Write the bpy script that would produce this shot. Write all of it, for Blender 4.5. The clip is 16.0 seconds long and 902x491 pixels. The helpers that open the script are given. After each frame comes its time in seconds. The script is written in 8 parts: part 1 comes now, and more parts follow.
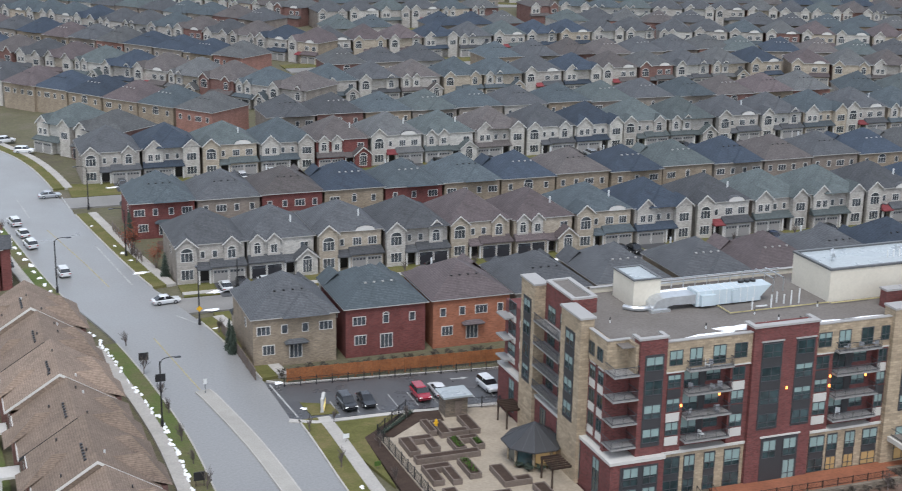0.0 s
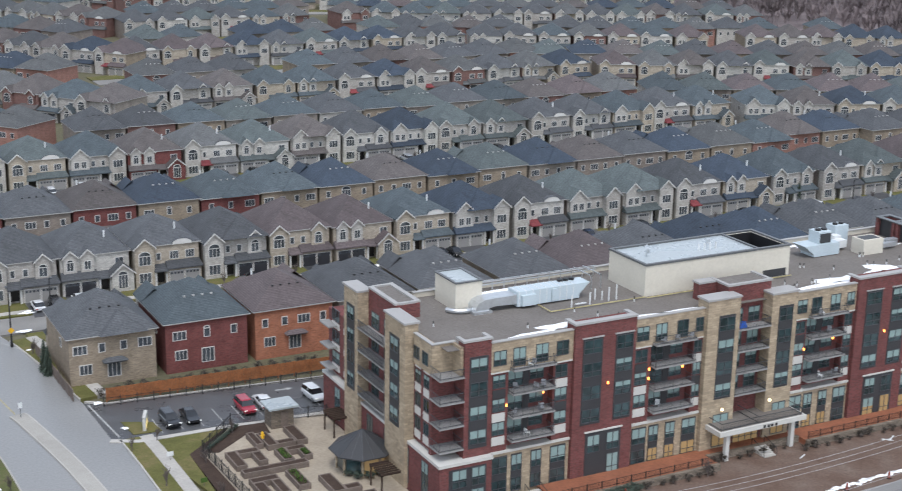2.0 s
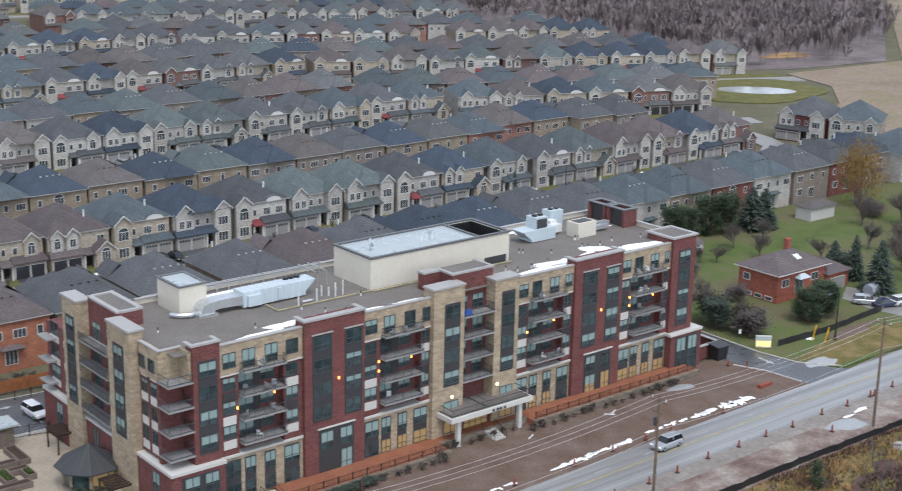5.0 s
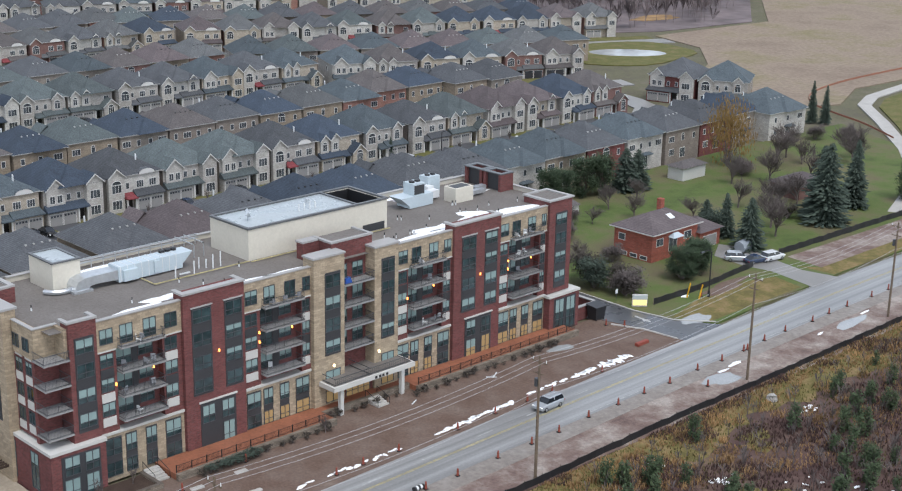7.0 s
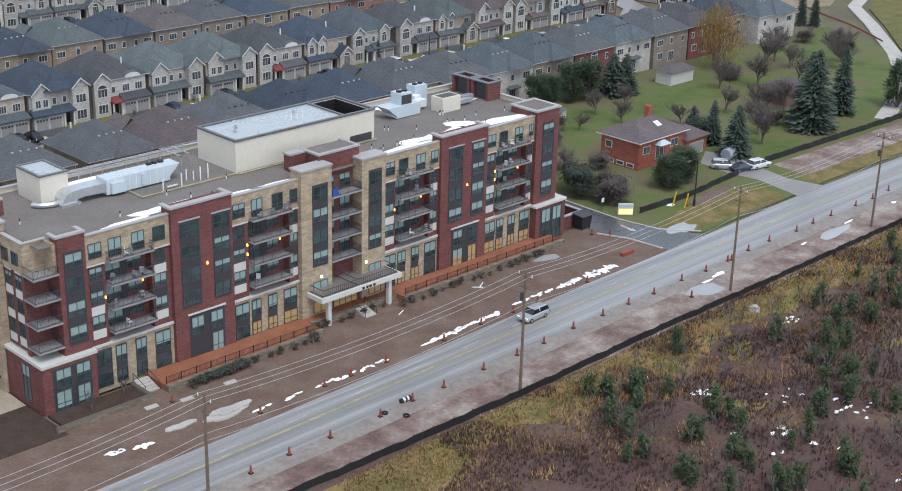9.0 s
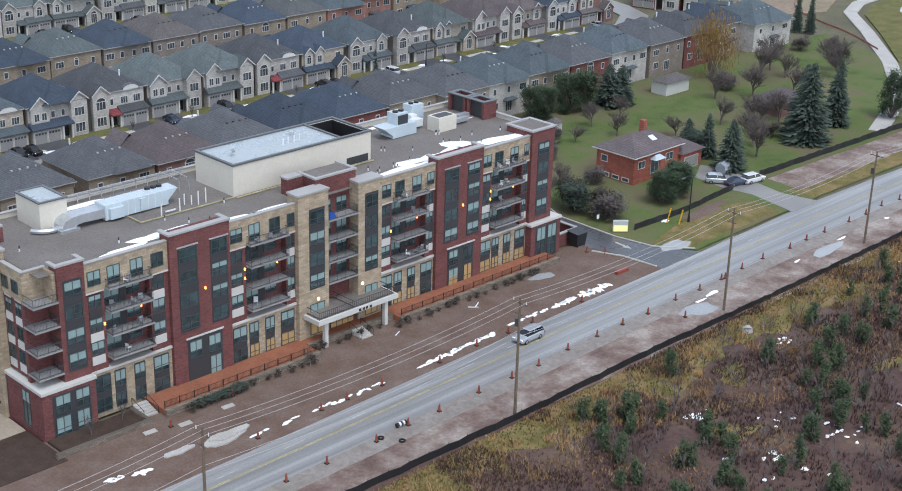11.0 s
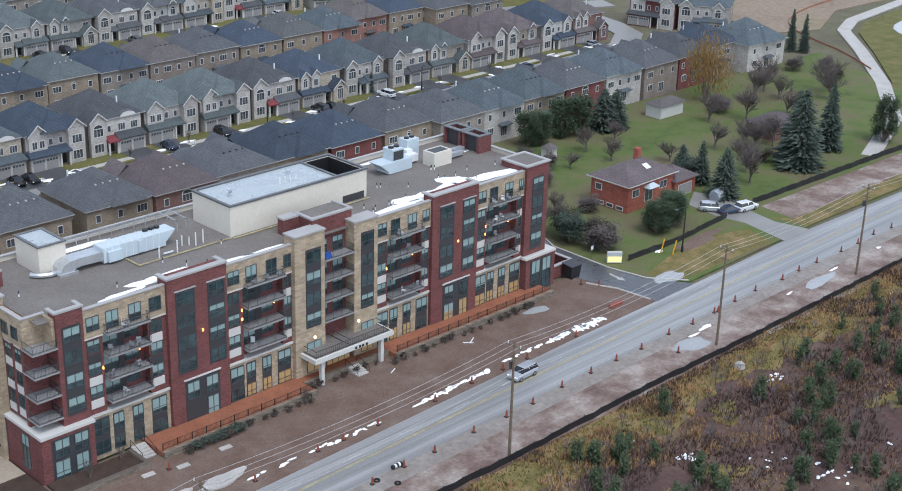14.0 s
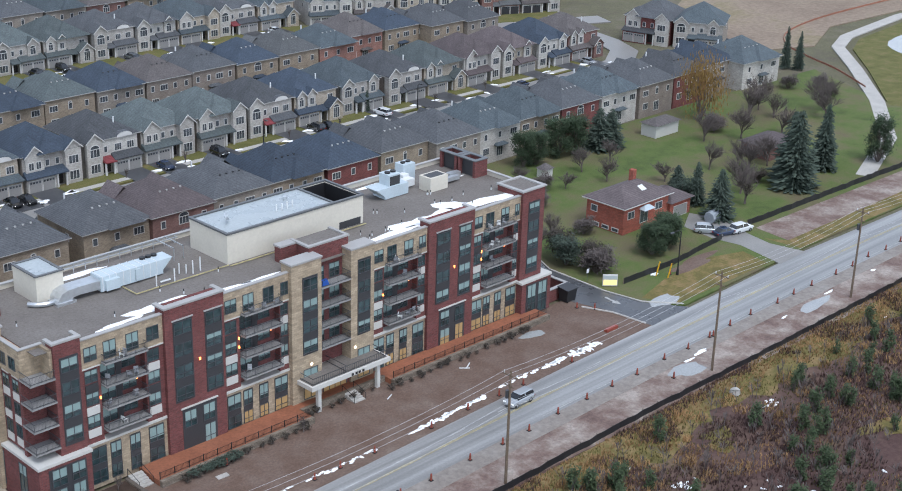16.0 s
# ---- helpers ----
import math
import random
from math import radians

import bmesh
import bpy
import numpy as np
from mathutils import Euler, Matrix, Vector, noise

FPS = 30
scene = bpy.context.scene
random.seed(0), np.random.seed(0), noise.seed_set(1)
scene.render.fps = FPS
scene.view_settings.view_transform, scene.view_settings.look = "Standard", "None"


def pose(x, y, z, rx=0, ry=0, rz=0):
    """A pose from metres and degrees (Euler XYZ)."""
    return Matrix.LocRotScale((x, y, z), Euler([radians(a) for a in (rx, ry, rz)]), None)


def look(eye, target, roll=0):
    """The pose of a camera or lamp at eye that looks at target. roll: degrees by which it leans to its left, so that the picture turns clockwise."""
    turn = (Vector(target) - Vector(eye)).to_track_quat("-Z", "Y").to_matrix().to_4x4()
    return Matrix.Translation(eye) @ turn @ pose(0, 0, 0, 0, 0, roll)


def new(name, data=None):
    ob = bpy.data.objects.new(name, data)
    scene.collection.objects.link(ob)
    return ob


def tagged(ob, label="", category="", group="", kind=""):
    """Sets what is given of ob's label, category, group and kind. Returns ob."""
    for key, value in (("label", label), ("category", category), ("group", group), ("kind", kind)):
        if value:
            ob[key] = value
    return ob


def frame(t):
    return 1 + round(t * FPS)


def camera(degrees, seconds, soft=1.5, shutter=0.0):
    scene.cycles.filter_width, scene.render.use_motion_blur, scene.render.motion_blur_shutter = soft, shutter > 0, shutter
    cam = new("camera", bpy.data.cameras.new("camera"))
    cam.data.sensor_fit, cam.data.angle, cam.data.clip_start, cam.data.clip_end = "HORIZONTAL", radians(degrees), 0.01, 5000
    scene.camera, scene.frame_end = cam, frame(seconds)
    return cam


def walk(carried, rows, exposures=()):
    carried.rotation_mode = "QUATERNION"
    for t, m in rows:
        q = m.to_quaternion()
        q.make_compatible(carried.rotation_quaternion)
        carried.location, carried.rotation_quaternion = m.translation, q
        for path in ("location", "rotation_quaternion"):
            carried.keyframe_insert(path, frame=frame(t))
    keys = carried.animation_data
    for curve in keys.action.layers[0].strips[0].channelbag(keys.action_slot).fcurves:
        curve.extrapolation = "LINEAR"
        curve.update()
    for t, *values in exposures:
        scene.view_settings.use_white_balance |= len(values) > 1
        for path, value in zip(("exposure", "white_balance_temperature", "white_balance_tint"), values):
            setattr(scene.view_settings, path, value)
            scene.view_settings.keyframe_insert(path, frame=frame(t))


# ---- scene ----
cam = camera(35.4, 16.0, soft=1.0, shutter=0.5)
PATH = [
    (0, (-68.703, -131.93, 74.374), (-68.037, -130.13, 73.813), 1.0),
    (0.5, (-68.695, -131.812, 74.377), (-67.976, -130.031, 73.82), 1.0),
    (1, (-68.746, -131.695, 74.354), (-67.966, -129.939, 73.8), 1.0),
    (1.5, (-68.776, -131.578, 74.305), (-67.934, -129.849, 73.755), 1.0),
    (2, (-68.738, -131.467, 74.256), (-67.837, -129.767, 73.708), 1.0),
    (2.5, (-68.65, -131.474, 74.19), (-67.692, -129.806, 73.643), 0.9),
    (3, (-68.57, -131.404, 74.091), (-67.555, -129.77, 73.544), 1.0),
    (3.5, (-68.573, -131.274, 73.994), (-67.502, -129.675, 73.449), 1.1),
    (4, (-68.497, -131.165, 73.927), (-67.371, -129.603, 73.383), 1.1),
    (4.5, (-68.458, -131.106, 73.876), (-67.284, -129.581, 73.333), 1.2),
    (5, (-68.435, -131.11, 73.817), (-67.211, -129.625, 73.275), 1.2),
    (5.2, (-68.422, -131.11, 73.808), (-67.176, -129.642, 73.266), 1.1),
    (7.3, (-68.5, -131.061, 73.83), (-67.149, -129.714, 73.229), 1.2),
    (7.5, (-68.5, -131.04, 73.882), (-67.153, -129.699, 73.259), 1.2),
    (8, (-68.485, -130.964, 74.342), (-67.149, -129.637, 73.665), 1.3),
    (10.5, (-68.421, -131.255, 80.625), (-67.1, -129.951, 79.882), 1.6),
    (11, (-68.295, -131.181, 81.367), (-66.973, -129.878, 80.624), 1.6),
    (11.5, (-68.217, -131.137, 82.24), (-66.895, -129.834, 81.496), 1.6),
    (12, (-68.182, -131.089, 83.212), (-66.859, -129.787, 82.467), 1.6),
    (12.5, (-68.128, -131.088, 84.218), (-66.805, -129.787, 83.472), 1.6),
    (13, (-68.055, -131.067, 85.231), (-66.732, -129.766, 84.484), 1.6),
    (13.5, (-67.994, -130.978, 86.23), (-66.671, -129.679, 85.482), 1.6),
    (14, (-67.953, -130.9, 87.215), (-66.628, -129.601, 86.467), 1.6),
    (14.5, (-67.851, -130.807, 88.13), (-66.526, -129.51, 87.382), 1.7),
    (15, (-67.773, -130.705, 88.948), (-66.447, -129.408, 88.201), 1.7),
    (15.5, (-67.753, -130.552, 89.623), (-66.425, -129.256, 88.878), 1.7),
    (16, (-67.804, -130.363, 90.088), (-66.473, -129.068, 89.348), 1.7),
]
walk(cam, [(t, look(e, g, r)) for t, e, g, r in PATH], exposures=[(0.0, 0.85, 6380, 9), (4.0, 0.89, 6280, 9), (7.8, 0.84, 6350, 9), (10.5, 0.87, 6100, 9), (16.0, 0.87, 6000, 9)])

# ---- world and light: low overcast, damp winter day ----
world = bpy.data.worlds.new("overcast")
scene.world = world
world.use_nodes = True
wn = world.node_tree.nodes
sky = wn.new("ShaderNodeTexSky")
sky.sky_type = "NISHITA"
sky.sun_disc = False
sky.sun_elevation = radians(63)
sky.sun_rotation = radians(200)
sky.air_density = 1.0
sky.dust_density = 1.0
sky.ozone_density = 1.0
soft_sky = wn.new("ShaderNodeHueSaturation")
soft_sky.inputs["Saturation"].default_value = 0.45
world.node_tree.links.new(sky.outputs[0], soft_sky.inputs["Color"])
world.node_tree.links.new(soft_sky.outputs[0], wn["Background"].inputs[0])
wn["Background"].inputs[1].default_value = 0.15
sun = new("sun", bpy.data.lights.new("sun", "SUN"))
sun.data.energy = 0.9
sun.data.angle = radians(25)
sun.data.color = (1.0, 0.97, 0.93)
sun.matrix_world = look((-20, -56, 118), (0, 0, 0))


# ---- materials ----
def shader(name, rough=0.8, metal=0.0, spec=0.5):
    m = bpy.data.materials.new(name)
    m.use_nodes = True
    b = m.node_tree.nodes["Principled BSDF"]
    b.inputs["Roughness"].default_value = rough
    b.inputs["Metallic"].default_value = metal
    b.inputs["Specular IOR Level"].default_value = spec
    return m, m.node_tree.nodes, m.node_tree.links, b


def coords(n, l, upright=False):
    """Object coordinates; upright turns them so that courses run level on every wall."""
    tc = n.new("ShaderNodeTexCoord")
    if not upright:
        return tc.outputs["Object"]
    sp = n.new("ShaderNodeSeparateXYZ")
    l.new(tc.outputs["Object"], sp.inputs[0])
    ad = n.new("ShaderNodeMath")
    l.new(sp.outputs["X"], ad.inputs[0])
    l.new(sp.outputs["Y"], ad.inputs[1])
    cb = n.new("ShaderNodeCombineXYZ")
    l.new(ad.outputs[0], cb.inputs["X"])
    l.new(sp.outputs["Z"], cb.inputs["Y"])
    return cb.outputs[0]


def noise_mix(n, l, vec, scale, stops, detail=4.0, rough=0.6):
    t = n.new("ShaderNodeTexNoise")
    t.inputs["Scale"].default_value = scale
    t.inputs["Detail"].default_value = detail
    t.inputs["Roughness"].default_value = rough
    l.new(vec, t.inputs["Vector"])
    r = n.new("ShaderNodeValToRGB")
    for i, (p, c) in enumerate(stops):
        e = r.color_ramp.elements[i] if i < 2 else r.color_ramp.elements.new(p)
        e.position, e.color = p, (*c, 1)
    l.new(t.outputs["Fac"], r.inputs[0])
    return r.outputs[0], t.outputs["Fac"]


def blend(n, l, kind, fac, a, b):
    m = n.new("ShaderNodeMix")
    m.data_type, m.blend_type = "RGBA", kind
    if isinstance(fac, float):
        m.inputs[0].default_value = fac
    else:
        l.new(fac, m.inputs[0])
    for s, v in ((6, a), (7, b)):
        if isinstance(v, tuple):
            m.inputs[s].default_value = (*v, 1)
        else:
            l.new(v, m.inputs[s])
    return m.outputs[2]


def bump(n, l, b, height, strength=0.3, dist=0.02):
    k = n.new("ShaderNodeBump")
    k.inputs["Strength"].default_value = strength
    k.inputs["Distance"].default_value = dist
    l.new(height, k.inputs["Height"])
    l.new(k.outputs[0], b.inputs["Normal"])


def grain(name, c, rough=0.8, vary=0.2, small=6.0, large=0.25, metal=0.0, spec=0.4, relief=0.15):
    """A weathered surface: fine grain and broad stains over one colour."""
    m, n, l, b = shader(name, rough, metal, spec)
    v = coords(n, l)
    a, f = noise_mix(n, l, v, small, [(0.25, tuple(x * (1 - vary) for x in c)), (0.75, tuple(min(1, x * (1 + vary)) for x in c))])
    s, _ = noise_mix(n, l, v, large, [(0.3, (1 - vary,) * 3), (0.7, (1 + vary * 0.4,) * 3)])
    l.new(blend(n, l, "MULTIPLY", 1.0, a, s), b.inputs["Base Color"])
    bump(n, l, b, f, relief, 0.02)
    return m


def shingle(name, c):
    m, n, l, b = shader(name, 0.82, 0.0, 0.35)
    v = coords(n, l)
    a, f = noise_mix(n, l, v, 3.2, [(0.3, tuple(x * 0.72 for x in c)), (0.7, tuple(x * 1.3 for x in c))], 6)
    s, _ = noise_mix(n, l, v, 0.35, [(0.3, (0.82,) * 3), (0.7, (1.12,) * 3)])
    mix = blend(n, l, "MULTIPLY", 1.0, a, s)
    w = n.new("ShaderNodeTexWave")
    w.bands_direction = "Z"
    w.inputs["Scale"].default_value = 1.9
    w.inputs["Distortion"].default_value = 1.2
    w.inputs["Detail"].default_value = 3
    l.new(v, w.inputs["Vector"])
    rr = n.new("ShaderNodeValToRGB")
    rr.color_ramp.elements[0].color = (0.8, 0.8, 0.8, 1)
    rr.color_ramp.elements[1].color = (1.08, 1.08, 1.08, 1)
    l.new(w.outputs["Fac"], rr.inputs[0])
    col = blend(n, l, "MULTIPLY", 1.0, mix, rr.outputs[0])
    inf = n.new("ShaderNodeObjectInfo")
    tone = n.new("ShaderNodeMapRange")
    tone.inputs["To Min"].default_value = 0.82
    tone.inputs["To Max"].default_value = 1.2
    l.new(inf.outputs["Random"], tone.inputs["Value"])
    hv = n.new("ShaderNodeHueSaturation")
    l.new(tone.outputs[0], hv.inputs["Value"])
    l.new(col, hv.inputs["Color"])
    l.new(hv.outputs[0], b.inputs["Base Color"])
    bump(n, l, b, f, 0.35, 0.03)
    return m


def masonry(name, c, mortar, width=0.4, row=0.14, joint=0.015, vary=0.25):
    m, n, l, b = shader(name, 0.85, 0.0, 0.3)
    v = coords(n, l, True)
    t = n.new("ShaderNodeTexBrick")
    t.inputs["Color1"].default_value = (*[x * (1 - vary) for x in c], 1)
    t.inputs["Color2"].default_value = (*[min(1, x * (1 + vary)) for x in c], 1)
    t.inputs["Mortar"].default_value = (*mortar, 1)
    t.inputs["Scale"].default_value = 1.0
    t.inputs["Mortar Size"].default_value = joint
    t.inputs["Brick Width"].default_value = width
    t.inputs["Row Height"].default_value = row
    l.new(v, t.inputs["Vector"])
    s, _ = noise_mix(n, l, coords(n, l), 0.5, [(0.3, (0.8, 0.79, 0.78)), (0.7, (1.08, 1.08, 1.08))])
    g, _ = noise_mix(n, l, coords(n, l), 5.0, [(0.3, (0.86, 0.86, 0.86)), (0.7, (1.1, 1.1, 1.1))])
    l.new(blend(n, l, "MULTIPLY", 1.0, blend(n, l, "MULTIPLY", 1.0, t.outputs["Color"], s), g), b.inputs["Base Color"])
    bump(n, l, b, t.outputs["Fac"], -0.25, 0.02)
    return m


def glass(name, c, rough=0.06):
    m, n, l, b = shader(name, rough, 0.0, 0.8)
    a, _ = noise_mix(n, l, coords(n, l), 0.7, [(0.35, tuple(x * 0.6 for x in c)), (0.65, tuple(x * 1.5 for x in c))], 2)
    l.new(a, b.inputs["Base Color"])
    return m


def lit(name, c, strength):
    m, n, l, b = shader(name, 0.5)
    b.inputs["Base Color"].default_value = (*c, 1)
    b.inputs["Emission Color"].default_value = (*c, 1)
    b.inputs["Emission Strength"].default_value = strength
    return m


def streaked(name, c, dark, scale=0.12, rough=0.5, rough_to=0.25, small=3.0, tracks=0.0):
    """Wet paving: broad damp patches with their own gloss, and fine aggregate."""
    m, n, l, b = shader(name, rough, 0.0, 0.5)
    v = coords(n, l)
    a, f = noise_mix(n, l, v, small, [(0.3, tuple(x * 0.85 for x in c)), (0.7, tuple(x * 1.15 for x in c))], 8, 0.7)
    s, fs = noise_mix(n, l, v, scale, [(0.35, dark), (0.65, (1, 1, 1))], 5)
    col = blend(n, l, "MULTIPLY", 1.0, a, s)
    if tracks:  # wear that traffic has drawn out along the road
        mp = n.new("ShaderNodeMapping")
        mp.inputs["Rotation"].default_value = (0, 0, 0.0295)
        mp.inputs["Scale"].default_value = (0.012, 0.75, 0.0)
        l.new(v, mp.inputs["Vector"])
        w, fw = noise_mix(n, l, mp.outputs[0], 1.0, [(0.34, (1 - tracks,) * 3), (0.5, (0.97, 0.965, 0.95)), (0.66, (1 + tracks,) * 3)], 4, 0.55)
        col = blend(n, l, "MULTIPLY", 1.0, col, w)
    l.new(col, b.inputs["Base Color"])
    r = n.new("ShaderNodeMapRange")
    r.inputs["From Min"].default_value, r.inputs["From Max"].default_value = 0.3, 0.7
    r.inputs["To Min"].default_value, r.inputs["To Max"].default_value = rough_to, rough
    l.new(fs, r.inputs["Value"])
    l.new(r.outputs[0], b.inputs["Roughness"])
    bump(n, l, b, f, 0.15, 0.01)
    return m


def patchy(name, stops, scale=0.3, rough=0.95, fine=4.0, relief=0.4):
    m, n, l, b = shader(name, rough, 0.0, 0.2)
    v = coords(n, l)
    a, f = noise_mix(n, l, v, scale, stops, 9, 0.68)
    g, fg = noise_mix(n, l, v, fine, [(0.25, (0.7, 0.7, 0.7)), (0.75, (1.25, 1.25, 1.25))], 5, 0.7)
    l.new(blend(n, l, "MULTIPLY", 1.0, a, g), b.inputs["Base Color"])
    bump(n, l, b, fg, relief, 0.08)
    return m


